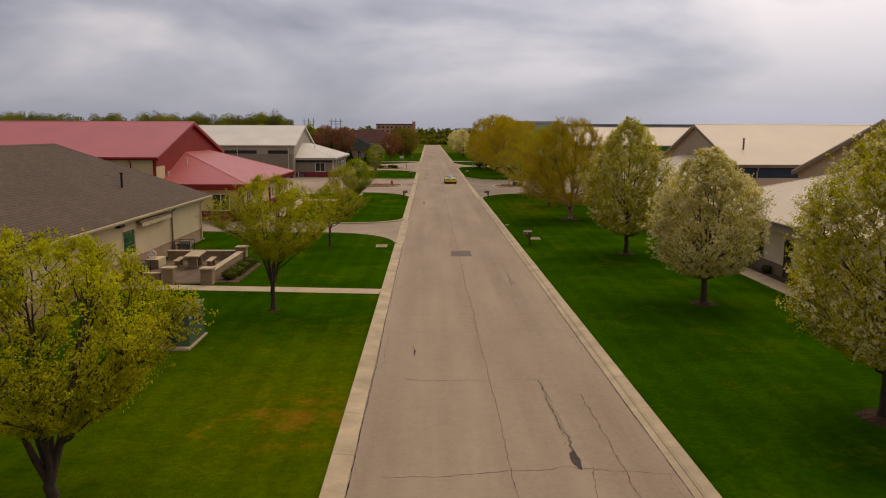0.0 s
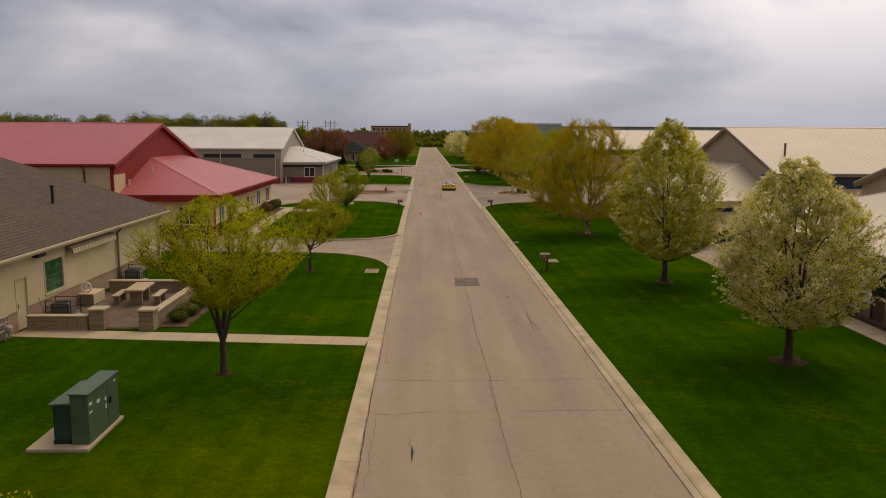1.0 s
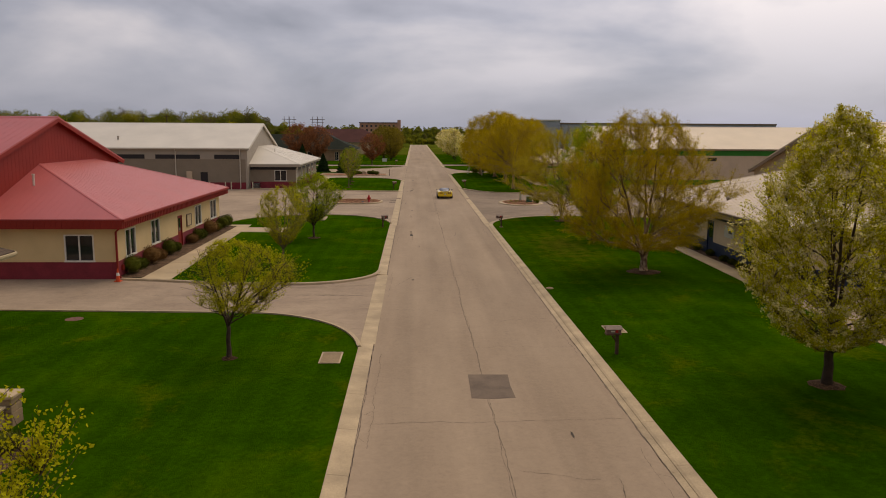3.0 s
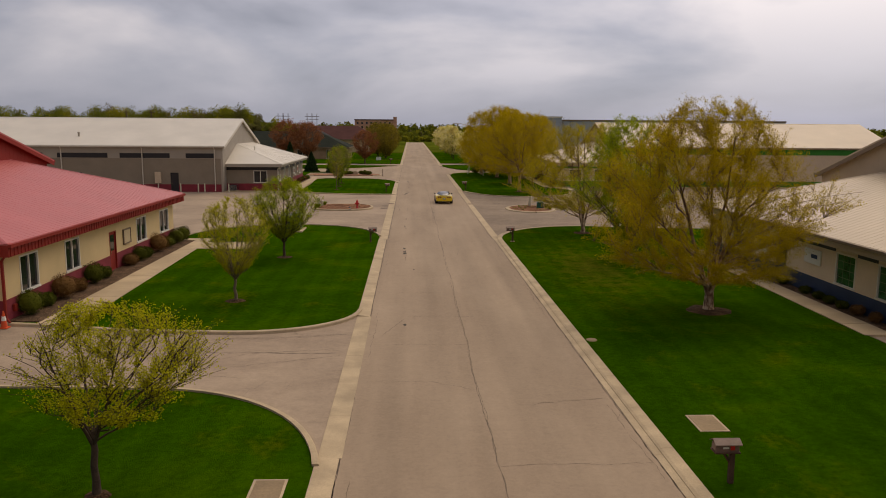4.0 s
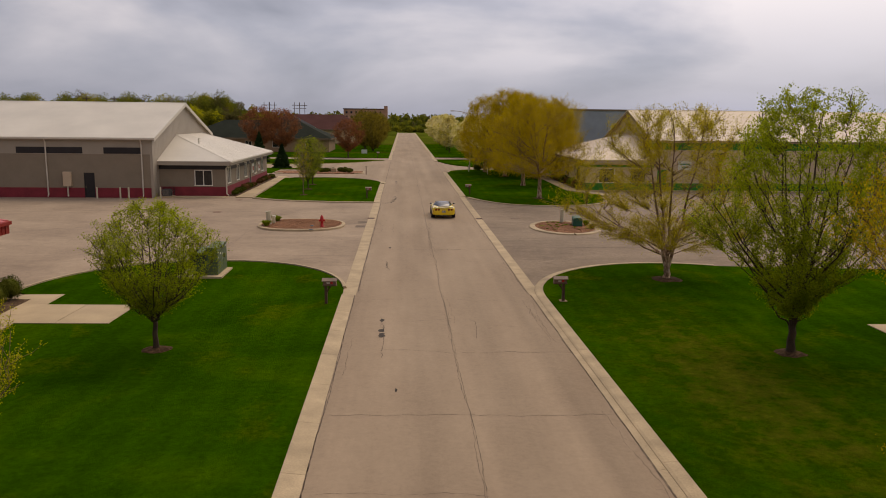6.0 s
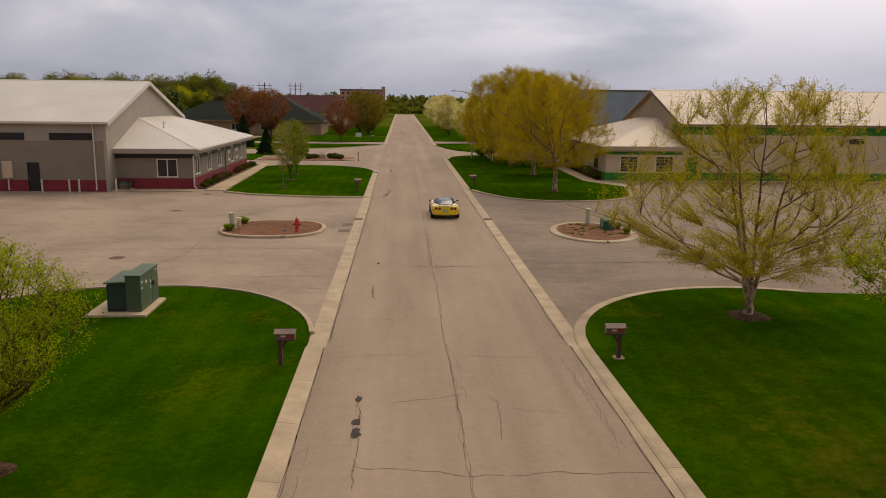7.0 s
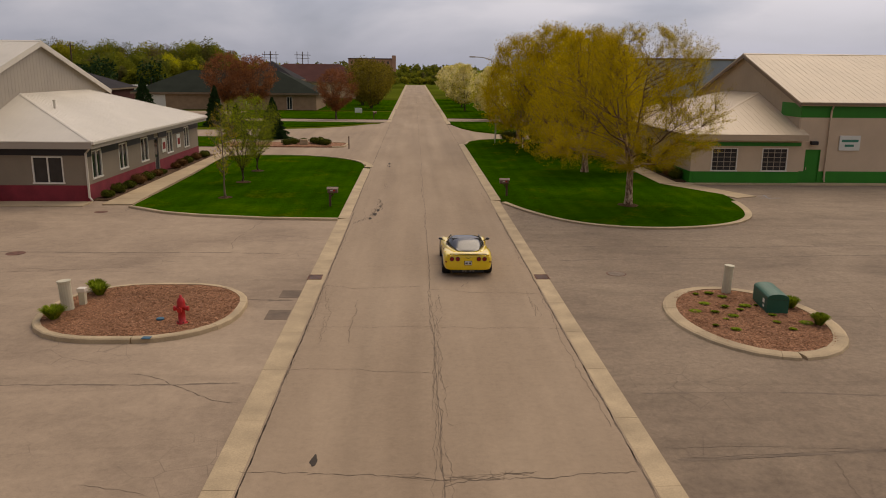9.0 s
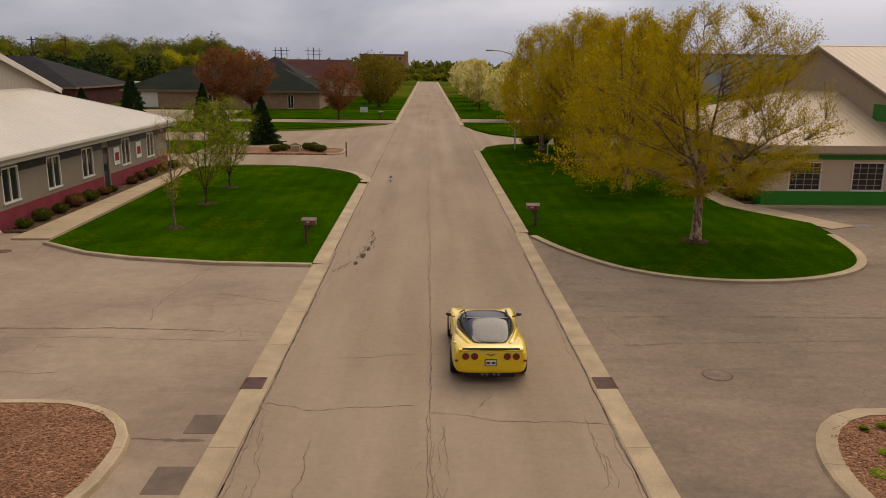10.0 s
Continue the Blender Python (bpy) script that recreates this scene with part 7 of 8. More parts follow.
woods("woods_left", belt(150, -330, -84, 430, 470, 14.5, 18.5) + belt(30, -120, -74, 420, 450, 9, 13) + belt(60, -200, -70, 340, 410, 8.5, 12.5) + belt(45, -170, -66, 300, 330, 6.5, 10.5) + belt(14, -66, -48, 320, 336, 7.5, 10.5), "mixed spring woods on the low rise", M["woods"], 0.46, 2300, 401)
woods("woods_left_dark", belt(18, -120, -66, 292, 300, 8, 11), "dark conifers among the spring woods", M["evergreen"], 0.6, 420, 402)
woods("woods_far", belt(240, -900, -60, 800, 1000, 9, 14) + belt(200, -60, 700, 900, 1100, 8, 13), "far hazy line of woods along the horizon", M["woods"], 2.2, 70, 403)
woods("woods_near_end", belt(60, -60, 60, 485, 560, 4.0, 6.5) + [(x, y, h, h * 0.9) for x, y, h, _ in belt(150, -90, 90, 475, 540, 2.0, 3.6)], "scrub and trees beyond the road's end", M["woods"], 1.0, 150, 404)
woods("woods_right", belt(90, 120, 420, 260, 420, 6, 9.5), "spring trees behind the beige buildings", M["woods"], 1.1, 130, 405)

# ---- the yellow sports car ----
def loft(bm, sections):
    """Skins mirrored half sections (from the bottom edge to the crown) into a closed body."""
    rings = []
    for y, half in sections:
        full = [(x, z) for x, z in half] + [(-x, z) for x, z in reversed(half) if abs(x) > 1e-6]
        rings.append([bm.verts.new((x, y, z)) for x, z in full])
    for a, b in zip(rings, rings[1:]):
        n = len(a)
        for i in range(n):
            bm.faces.new((a[i], a[(i + 1) % n], b[(i + 1) % n], b[i]))
    bm.faces.new(rings[0]), bm.faces.new(rings[-1][::-1])
    return bm


def sports_car(x, y):
    ob = root("sports_car", x, y, 0, label="bright yellow two-seat sports car with dark glass roof", category="car")
    st = [  # y, half width, floor, waist, fender crown, deck
        (0.00, 0.80, 0.29, 0.60, 0.80, 0.83), (0.05, 0.88, 0.27, 0.59, 0.86, 0.90), (0.22, 0.925, 0.27, 0.58, 0.885, 0.925),
        (0.55, 0.955, 0.22, 0.57, 0.915, 0.945), (0.90, 0.965, 0.20, 0.56, 0.925, 0.95), (1.30, 0.945, 0.18, 0.54, 0.89, 0.93),
        (1.70, 0.905, 0.17, 0.52, 0.83, 0.90), (2.30, 0.895, 0.17, 0.50, 0.79, 0.87), (2.85, 0.935, 0.17, 0.50, 0.84, 0.85),
        (3.30, 0.965, 0.18, 0.50, 0.90, 0.82), (3.70, 0.955, 0.19, 0.48, 0.84, 0.76), (4.10, 0.86, 0.20, 0.42, 0.64, 0.63), (4.35, 0.72, 0.22, 0.36, 0.50, 0.51), (4.44, 0.50, 0.26, 0.34, 0.42, 0.43)]
    sec = []
    for yy, w, fl, wa, fe, de in st:
        sec.append((yy, [(w * 0.86, fl), (w * 0.97, fl + 0.07), (w, wa), (w * 0.985, (wa + fe) / 2 + 0.03), (w * 0.93, fe - 0.015), (w * 0.84, fe + 0.008), (w * 0.70, (fe + de) / 2 + 0.005), (w * 0.40, de), (0.0, de + 0.012)]))
    body = part("body", loft(bmesh.new(), sec), M["car"], ob, smooth=True)
    sub = body.modifiers.new("round", "SUBSURF")
    sub.levels = sub.render_levels = 2
    # the glass canopy: hatch, roof, sides, windscreen
    cab = [(0.34, 0.34, 0.935, 0.32, 0.955), (0.55, 0.46, 0.945, 0.40, 1.005), (1.00, 0.60, 0.935, 0.49, 1.11), (1.40, 0.70, 0.915, 0.53, 1.19), (1.75, 0.77, 0.89, 0.55, 1.228), (2.15, 0.79, 0.87, 0.545, 1.225), (2.50, 0.755, 0.855, 0.52, 1.11), (2.85, 0.715, 0.84, 0.52, 0.95), (3.05, 0.66, 0.82, 0.54, 0.84)]
    sec = [(yy, [(wb, zb - 0.06), (wb, zb), ((wb + wt) / 2 + 0.03, (zb + zt) / 2 + 0.02), (wt, zt - 0.02), (wt * 0.6, zt + 0.012), (0, zt + 0.02)]) for yy, wb, zb, wt, zt in cab]
    glass = part("canopy", loft(bmesh.new(), sec), M["car_glass"], ob, "dark tinted glass hatch and roof", smooth=True)
    sub = glass.modifiers.new("round", "SUBSURF")
    sub.levels = sub.render_levels = 2
    # yellow rear pillars and roof rails
    for s in (-1, 1):
        bm = bmesh.new()
        way = [(0.33, 0.48, 0.928), (0.62, 0.60, 0.945), (1.00, 0.70, 0.955), (1.38, 0.77, 0.945), (1.66, 0.81, 0.90)]
        wid = [0.16, 0.18, 0.14, 0.10, 0.08]
        rings = []
        for (yy, xx, zz), w in zip(way, wid):
            rings.append([bm.verts.new((s * (xx + dx * w), yy, zz + dz)) for dx, dz in ((-0.5, 0.035), (0.1, 0.03), (0.6, -0.02), (0.7, -0.10), (-0.5, -0.08))])
        for a, b in zip(rings, rings[1:]):
            for i in range(5):
                bm.faces.new((a[i], a[(i + 1) % 5], b[(i + 1) % 5], b[i]))
        bm.faces.new(rings[0]), bm.faces.new(rings[-1][::-1])
        p = part("pillar", bm, M["car"], ob, smooth=True)
        q = p.modifiers.new("round", "SUBSURF")
        q.levels = q.render_levels = 1
        bm = bmesh.new()
        pts = [(0.60, 1.5, 1.20), (0.565, 1.85, 1.232), (0.56, 2.15, 1.226), (0.585, 2.5, 1.10), (0.66, 2.95, 0.885)]
        for a, b in zip(pts, pts[1:]):
            rod(bm, (s * a[0], a[1], a[2]), (s * b[0], b[1], b[2]), 0.02, 8)
        part("roof_rail", bm, M["car_black"], ob, smooth=True)
        # mirrors
        bm = bmesh.new()
        bmesh.ops.create_uvsphere(bm, u_segments=12, v_segments=8, radius=1, matrix=pose(s * 0.97, 2.62, 0.96) @ Matrix.Diagonal((0.085, 0.055, 0.05, 1)))
        m = part("wing_mirror", bm, M["car_black"], ob, smooth=True)
        part("mirror_arm", rod(bmesh.new(), (s * 0.80, 2.64, 0.88), (s * 0.95, 2.62, 0.93), 0.02, 6), M["car_black"], m)
        # side vent behind the front wheel
        part("side_vent", soft_box(s * 0.86, 2.62, 0.42, s * 0.925, 2.92, 0.66, 0.02), M["car_black"], ob)
    part("roof_bar", soft_box(-0.55, 1.53, 1.19, 0.55, 1.58, 1.218, 0.01), M["car_black"], ob)
    part("spoiler", soft_box(-0.70, -0.03, 0.912, 0.70, 0.06, 0.938, 0.01), M["rubber"], ob, "black rear spoiler lip")
    for s in (-1, 1):
        part("spoiler_end", soft_box(s * 0.68, 0.0, 0.86, s * 0.80, 0.10, 0.915, 0.015), M["car"], ob)
        for xx in (0.40, 0.62):
            bm = bmesh.new()
            rod(bm, (s * xx, 0.06, 0.735), (s * xx, -0.012, 0.735), 0.074, 20)
            lamp = part("tail_lamp", bm, M["tail"], ob, smooth=False)
            ring = bmesh.new()
            for i in range(20):
                a, c = 2 * math.pi * i / 20, 2 * math.pi * (i + 1) / 20
                rod(ring, (s * xx + 0.078 * math.cos(a), -0.008, 0.735 + 0.078 * math.sin(a)), (s * xx + 0.078 * math.cos(c), -0.008, 0.735 + 0.078 * math.sin(c)), 0.010, 5)
            part("lamp_ring", ring, M["car_black"], lamp)
        part("reflector", soft_box(s * 0.80, 0.0, 0.60, s * 0.88, 0.05, 0.64, 0.008), M["tail"], ob)
        part("exhaust", rod(bmesh.new(), (s * 0.09, 0.25, 0.27), (s * 0.09, -0.0, 0.27), 0.035, 12), M["rim"], ob)
        part("exhaust", rod(bmesh.new(), (s * 0.20, 0.25, 0.27), (s * 0.20, -0.0, 0.27), 0.035, 12), M["rim"], ob)
    part("diffuser", soft_box(-0.60, 0.005, 0.19, 0.60, 0.25, 0.295, 0.03), M["rubber"], ob, "black lower rear valance")
    plate = part("number_plate", soft_box(-0.13, -0.035, 0.515, 0.13, 0.02, 0.645, 0.012), M["white"], ob)
    part("plate_frame", soft_box(-0.15, -0.02, 0.495, 0.15, 0.03, 0.665, 0.012), M["car_black"], plate)
    for x0, x1 in ((-0.11, -0.02), (0.02, 0.11)):
        part("plate_bar", box(x0, -0.039, 0.55, x1, -0.034, 0.61), M["grey_print"], plate)
    bm = bmesh.new()
    for s in (-1, 1):
        slab(bm, [(0, -0.02, 0.775), (s * 0.11, -0.018, 0.80), (s * 0.09, -0.018, 0.785), (0, -0.02, 0.755)], 0.03, (0, 1, 0))
    part("badge", bm, M["car_black"], ob)
    part("fuel_door_line", soft_box(-0.90, 0.50, 0.895, -0.80, 0.62, 0.915, 0.01), M["car"], ob)
    for wy, r, w in ((0.86, 0.335, 0.30), (3.54, 0.325, 0.27)):
        for s in (-1, 1):
            xo = s * 0.965
            xi = xo - s * w
            bm = bmesh.new()
            prof = [(0.60, 0.0), (0.92, 0.0), (0.985, 0.06), (1.0, 0.16), (1.0, 0.84), (0.985, 0.94), (0.92, 1.0), (0.60, 1.0)]
            rings = [[bm.verts.new((xi + (xo - xi) * u, wy + r * q * math.cos(2 * math.pi * i / 28), r + r * q * math.sin(2 * math.pi * i / 28))) for i in range(28)] for q, u in prof]
            for a, b in zip(rings, rings[1:]):
                for i in range(28):
                    bm.faces.new((a[i], a[(i + 1) % 28], b[(i + 1) % 28], b[i]))
            wheel = part("tyre", bm, M["rubber"], ob, smooth=True)
            bm = bmesh.new()
            rod(bm, (xi + s * 0.05, wy, r), (xo - s * 0.05, wy, r), r * 0.62, 24)
            for i in range(10):
                a = 2 * math.pi * i / 10
                rod(bm, (xo - s * 0.03, wy, r), (xo - s * 0.02, wy + 0.6 * r * math.cos(a), r + 0.6 * r * math.sin(a)), 0.018, 5)
            part("rim", bm, M["rim"], wheel)
            bm = bmesh.new()
            for i in range(14):
                a, c = math.pi * i / 14 - 0.05, math.pi * (i + 1) / 14 + 0.05
                rod(bm, (s * 0.93, wy + (r + 0.035) * math.cos(a), r + (r + 0.035) * math.sin(a)), (s * 0.93, wy + (r + 0.035) * math.cos(c), r + (r + 0.035) * math.sin(c)), 0.035, 6)
            part("wheel_arch", bm, M["car_black"], ob)
    return ob


sports_car(1.43, 123.25)


# ---- things by the road ----
def mailbox(x, y, face, z=LAWN):
    """A brown newspaper-style box on a thick post; face: the way its door looks along x."""
    ob = root("mailbox", x, y, z, label="brown mailbox with pale roof on a wooden post", category="mailbox", group="roadside mailboxes")
    part("post", soft_box(-0.06, -0.06, -0.05, 0.06, 0.06, 0.80, 0.008), M["wood"], ob)
    part("brace", rod(bmesh.new(), (0, 0, 0.45), (face * 0.2, 0, 0.74), 0.035, 4), M["wood"], ob)
    sh = face * 0.16
    part("platform", soft_box(-0.30 + sh, -0.16, 0.78, 0.30 + sh, 0.16, 0.82, 0.006), M["wood"], ob)
    bm = bmesh.new()
    pts = [(-0.14, 0.82), (0.14, 0.82), (0.14, 0.98)] + [(0.14 * math.cos(a), 0.98 + 0.10 * math.sin(a)) for a in (0.4, 0.9, 1.57, 2.24, 2.74)] + [(-0.14, 0.98)]
    a = [bm.verts.new((-0.27 + sh, p, z)) for p, z in pts]
    b = [bm.verts.new((0.27 + sh, p, z)) for p, z in pts]
    bm.faces.new(a), bm.faces.new(b[::-1])
    for i in range(len(pts)):
        j = (i + 1) % len(pts)
        bm.faces.new((a[i], a[j], b[j], b[i]))
    shell = part("box", bm, M["mail"], ob)
    bm = bmesh.new()
    for s in (-1, 1):
        slab(bm, [(-0.32 + sh, 0, 1.115), (0.32 + sh, 0, 1.115), (0.32 + sh, s * 0.19, 1.01), (-0.32 + sh, s * 0.19, 1.01)], 0.02)
    part("roof", bm, M["mail_top"], ob)
    part("flap", soft_box(face * 0.27 + sh, -0.12, 0.84, face * 0.29 + sh, 0.12, 1.0, 0.006), M["mail_top"], shell)
    part("flag", box(0.05 + sh, -0.17, 0.88, 0.15 + sh, -0.155, 1.02), M["hydrant"], shell)
    part("number_bars", box(-0.12 + sh, -0.146, 0.90, 0.02 + sh, -0.142, 0.95), M["white"], shell)
    return ob


for x, y, f in ((-5.15, 94.3, 1), (5.25, 94.7, -1), (-5.4, 138.6, 1), (5.15, 142.6, -1), (5.32, 55.3, -1)):
    mailbox(x, y, f)
mailbox(-6.9, 217.6, 1, 0.045)
flat_ob("mailbox_pad_near", rounded(5.08, 94.5, 5.42, 94.9, 0.10, 3), -0.05, LAWN + 0.012, M["tan_stone"], "small concrete pad under a mailbox", "pad")


def transformer(x, y, tank_w, cab_w, long, tank_h, cab_h, pad, lab):
    """A pad-mounted transformer: low tank at the back, taller cabinet at the front; x, y: the cabinet's near outer corner."""
    ob = root("transformer_box", x, y, LAWN, label=lab, category="transformer")
    part("pad", soft_box(pad[0], pad[1], -0.1, pad[2], pad[3], 0.09, 0.02), M["walk"], ob, "concrete pad")
    w, L = -cab_w, long
    cab = part("cabinet", soft_box(w, 0, 0.09, 0, L, cab_h - 0.03, 0.012), M["box_green"], ob)
    tank = part("tank", soft_box(w - tank_w, 0.06, 0.09, w, L - 0.06, tank_h - 0.05, 0.02), M["box_dark"], ob)
    bm = bmesh.new()
    slab(bm, [(w - 0.03, -0.04, cab_h + 0.01), (w - 0.03, L + 0.04, cab_h + 0.01), (0.035, L + 0.04, cab_h), (0.035, -0.04, cab_h)], 0.035)
    part("cabinet_lid", bm, M["box_green"], cab)
    bm = bmesh.new()
    slab(bm, [(w - tank_w - 0.1, 0.0, tank_h - 0.03), (w - tank_w - 0.1, L, tank_h - 0.03), (w - 0.005, L, tank_h), (w - 0.005, 0.0, tank_h)], 0.05)
    part("tank_lid", bm, M["box_green"], tank)
    for i in range(9):
        y0 = 0.16 + (L - 0.32) * i / 9
        part("cooling_fin", box(w - tank_w - 0.06, y0, 0.2, w - tank_w, y0 + 0.03, tank_h - 0.15), M["box_dark"], tank)
    part("sill", soft_box(w - tank_w - 0.02, 0.03, 0.09, w - 0.03, 0.08, 0.22, 0.01), M["black"], tank)
    part("door_seam", box(0, L * 0.62 - 0.012, 0.18, 0.006, L * 0.62 + 0.012, cab_h - 0.1), M["box_dark"], cab)
    part("lock", soft_box(0, L * 0.66, 0.78, 0.05, L * 0.66 + 0.1, 0.96, 0.01), M["black"], cab)
    for a, z, u, h in ((0.08, 1.14, 0.16, 0.07), (0.08, 0.92, 0.16, 0.05), (0.56, 1.04, 0.18, 0.10), (1.08, 0.94, 0.10, 0.10), (1.1, 0.70, 0.08, 0.13), (1.72, 1.28, 0.16, 0.05)):
        part("label_plate", box(0, a, z, 0.006, a + u, z + h), M["pale_sign"], cab)
    return ob


transformer(-11.28, 27.92, 0.48, 0.48, 2.05, 1.24, 1.50, (-1.58, -0.30, 0.06, 2.22), "green steel transformer cabinet on a concrete pad")
transformer(-11.05, 99.95, 0.68, 0.55, 2.05, 1.22, 1.46, (-1.92, -0.42, 0.26, 2.12), "green steel transformer cabinet on a concrete pad")


def hydrant(x, y):
    ob = root("fire_hydrant", x, y, 0.12, label="red fire hydrant standing in the mulch", category="hydrant")
    ob.scale = (1.08, 1.08, 1.16)
    bm = bmesh.new()
    turned(bm, [(0.16, -0.04), (0.16, 0.03), (0.10, 0.05), (0.095, 0.42), (0.13, 0.44), (0.13, 0.47), (0.115, 0.50), (0.115, 0.58), (0.09, 0.66), (0.04, 0.70), (0.035, 0.76)], 18)
    body = part("barrel", bm, M["hydrant"], ob, smooth=True)
    for v in ((1, 0), (-1, 0), (0, -1)):
        bm = bmesh.new()
        rod(bm, (0, 0, 0.40), (v[0] * 0.17, v[1] * 0.17, 0.40), 0.055, 12)
        rod(bm, (v[0] * 0.15, v[1] * 0.15, 0.40), (v[0] * 0.21, v[1] * 0.21, 0.40), 0.07, 8)
        part("outlet_cap", bm, M["hydrant"], body)
    for i in range(6):
        a = i * 1.047
        part("bolt", rod(bmesh.new(), (0.135 * math.cos(a), 0.135 * math.sin(a), 0.03), (0.135 * math.cos(a), 0.135 * math.sin(a), 0.06), 0.018, 6), M["iron"], body)


hydrant(-7.69, 117.55)
ob = root("valve_cover", -8.45, 117.87, 0.13, label="small blue round valve cover in the mulch", category="cover")
part("lid", turned(bmesh.new(), [(0.12, -0.03), (0.12, 0.035), (0.09, 0.05)], 14), M["valve_blue"], ob)


def pipe(x, y, h, r, lean, lab):
    ob = root("vent_pipe", x, y, 0.07, label=lab, category="pipe")
    bm = bmesh.new()
    rod(bm, (0, 0, -0.05), (lean, 0, h), r, 16)
    part("tube", bm, M["pipe"], ob, smooth=False)
    part("cap", rod(bmesh.new(), (lean, 0, h), (lean * 1.05, 0, h + 0.05), r * 1.12, 16), M["pipe"], ob)


pipe(-11.7, 118.95, 0.95, 0.19, -0.06, "stout cream marker pipe in the mulch")
pipe(10.5, 121.0, 0.95, 0.16, 0.05, "stout cream marker pipe in the mulch")
ob = root("pedestal", -11.45, 119.5, 0.12, label="small cream utility pedestal in the mulch", category="pedestal")
part("post", soft_box(-0.10, -0.10, -0.05, 0.10, 0.10, 0.42, 0.015), M["pipe"], ob)
part("cap", soft_box(-0.13, -0.13, 0.42, 0.13, 0.13, 0.56, 0.02), M["gutter"], ob)

ob = root("utility_pedestal", 11.35, 119.35, 0.08, -8, label="low green plastic utility pedestal with domed lid", category="pedestal")
bm = bmesh.new()
prof = [(0.34 * math.cos(a), 0.50 + 0.13 * math.sin(a)) for a in [math.pi * i / 10 for i in range(11)]]
pts = [(0.34, -0.05)] + prof + [(-0.34, -0.05)]
a = [bm.verts.new((x, -0.8, z)) for x, z in pts]
b2 = [bm.verts.new((x, 0.8, z)) for x, z in pts]
bm.faces.new(a), bm.faces.new(b2[::-1])
for i in range(len(pts)):
    j = (i + 1) % len(pts)
    bm.faces.new((a[i], a[j], b2[j], b2[i]))
shell = part("hood", bm, M["pedestal_green"], ob)
part("seam", box(-0.345, -0.805, 0.44, 0.345, 0.805, 0.455), M["box_dark"], ob)
part("label_plate", box(-0.346, -0.5, 0.24, -0.341, -0.3, 0.38), M["white"], shell)
part("label_plate", box(-0.346, -0.5, 0.10, -0.341, -0.35, 0.18), M["white"], shell)

# ---- terrace beside the shingled building ----
pav = root("terrace", -16.7, 44.5, 0, label="paved terrace of brown square pavers", category="terrace")
pav["kind"] = "structure"
part("bedding", box(-19.45, 40.75, -0.2, -13.9, 48.5, 0.07), M["tan_stone"], pav, world=True)
pm = None
nx, ny = 14, 19
for i in range(nx):
    for j in range(ny):
        w, l = 5.5 / nx, 7.7 / ny
        if pm is None:
            bm = soft_box(-w / 2 + 0.006, -l / 2 + 0.006, 0, w / 2 - 0.006, l / 2 - 0.006, 0.05, 0.008, 1)
            pm = bpy.data.meshes.new("paver")
            bm.to_mesh(pm), bm.free()
            pm.materials.append(M["paver"])
        o = new("paver", pm)
        o.parent = pav
        o.location = (-19.42 + w * (i + 0.5) + 16.7, 40.78 + l * (j + 0.5) - 44.5, 0.055 + random.uniform(0, 0.006))


def block_wall(name, x0, y0, x1, y1, h, lab):
    """A low wall of stacked blocks with a cap."""
    ob = root(name, (x0 + x1) / 2, (y0 + y1) / 2, 0.06, label=lab, category="wall")
    along_x = abs(x1 - x0) > abs(y1 - y0)
    L = max(abs(x1 - x0), abs(y1 - y0))
    n = max(1, round(L / 0.42))
    rows = round(h / 0.19)
    tx, ty = abs(x1 - x0), abs(y1 - y0)
    me = None
    bm = soft_box(-(L / n) / 2 + 0.005, -0.145, 0.0, (L / n) / 2 - 0.005, 0.145, h / rows - 0.008, 0.012, 1)
    me = bpy.data.meshes.new("block")
    bm.to_mesh(me), bm.free()
    me.materials.append(M["tan_stone"])
    for r in range(rows):
        for i in range(n):
            u = -L / 2 + (i + 0.5) * L / n
            o = new("block", me)
            o.parent = ob
            o.matrix_basis = pose(u if along_x else 0, 0 if along_x else u, r * h / rows, 0, 0, 0 if along_x else 90)
    part("core", box(-tx / 2 if along_x else -0.12, -0.12 if along_x else -ty / 2, 0, tx / 2 if along_x else 0.12, 0.12 if along_x else ty / 2, h - 0.01), M["tan_stone"], ob)
    part("cap", soft_box(-tx / 2 - 0.03 if along_x else -0.19, -0.19 if along_x else -ty / 2 - 0.03, h, tx / 2 + 0.03 if along_x else 0.19, 0.19 if along_x else ty / 2 + 0.03, h + 0.07, 0.012), M["walk"], ob)


def block_pier(x, y, w, h):
    ob = root("terrace_pier", x, y, 0.04, label="square block pier with pale stone cap", category="pier", group="terrace piers")
    rows = 4
    for r in range(rows):
        part("block", soft_box(-w / 2, -w / 2, r * h / rows, w / 2, w / 2, (r + 1) * h / rows - 0.008, 0.015, 1), M["tan_stone"], ob)
    part("cap", soft_box(-w / 2 - 0.06, -w / 2 - 0.06, h, w / 2 + 0.06, w / 2 + 0.06, h + 0.09, 0.015), M["walk"], ob)


block_wall("terrace_wall", -19.2, 40.62, -16.7, 40.62, 0.58, "low tan block wall at the terrace's edge")
block_wall("terrace_wall", -18.9, 48.6, -14.4, 48.6, 0.58, "low tan block wall behind the terrace")
block_wall("terrace_wall", -14.15, 41.1, -14.15, 48.2, 0.58, "low tan block wall beside the shrubs")
for x, y in ((-16.3, 40.85), (-14.15, 40.7), (-14.15, 48.6)):
    block_pier(x, y, 0.62, 0.85)

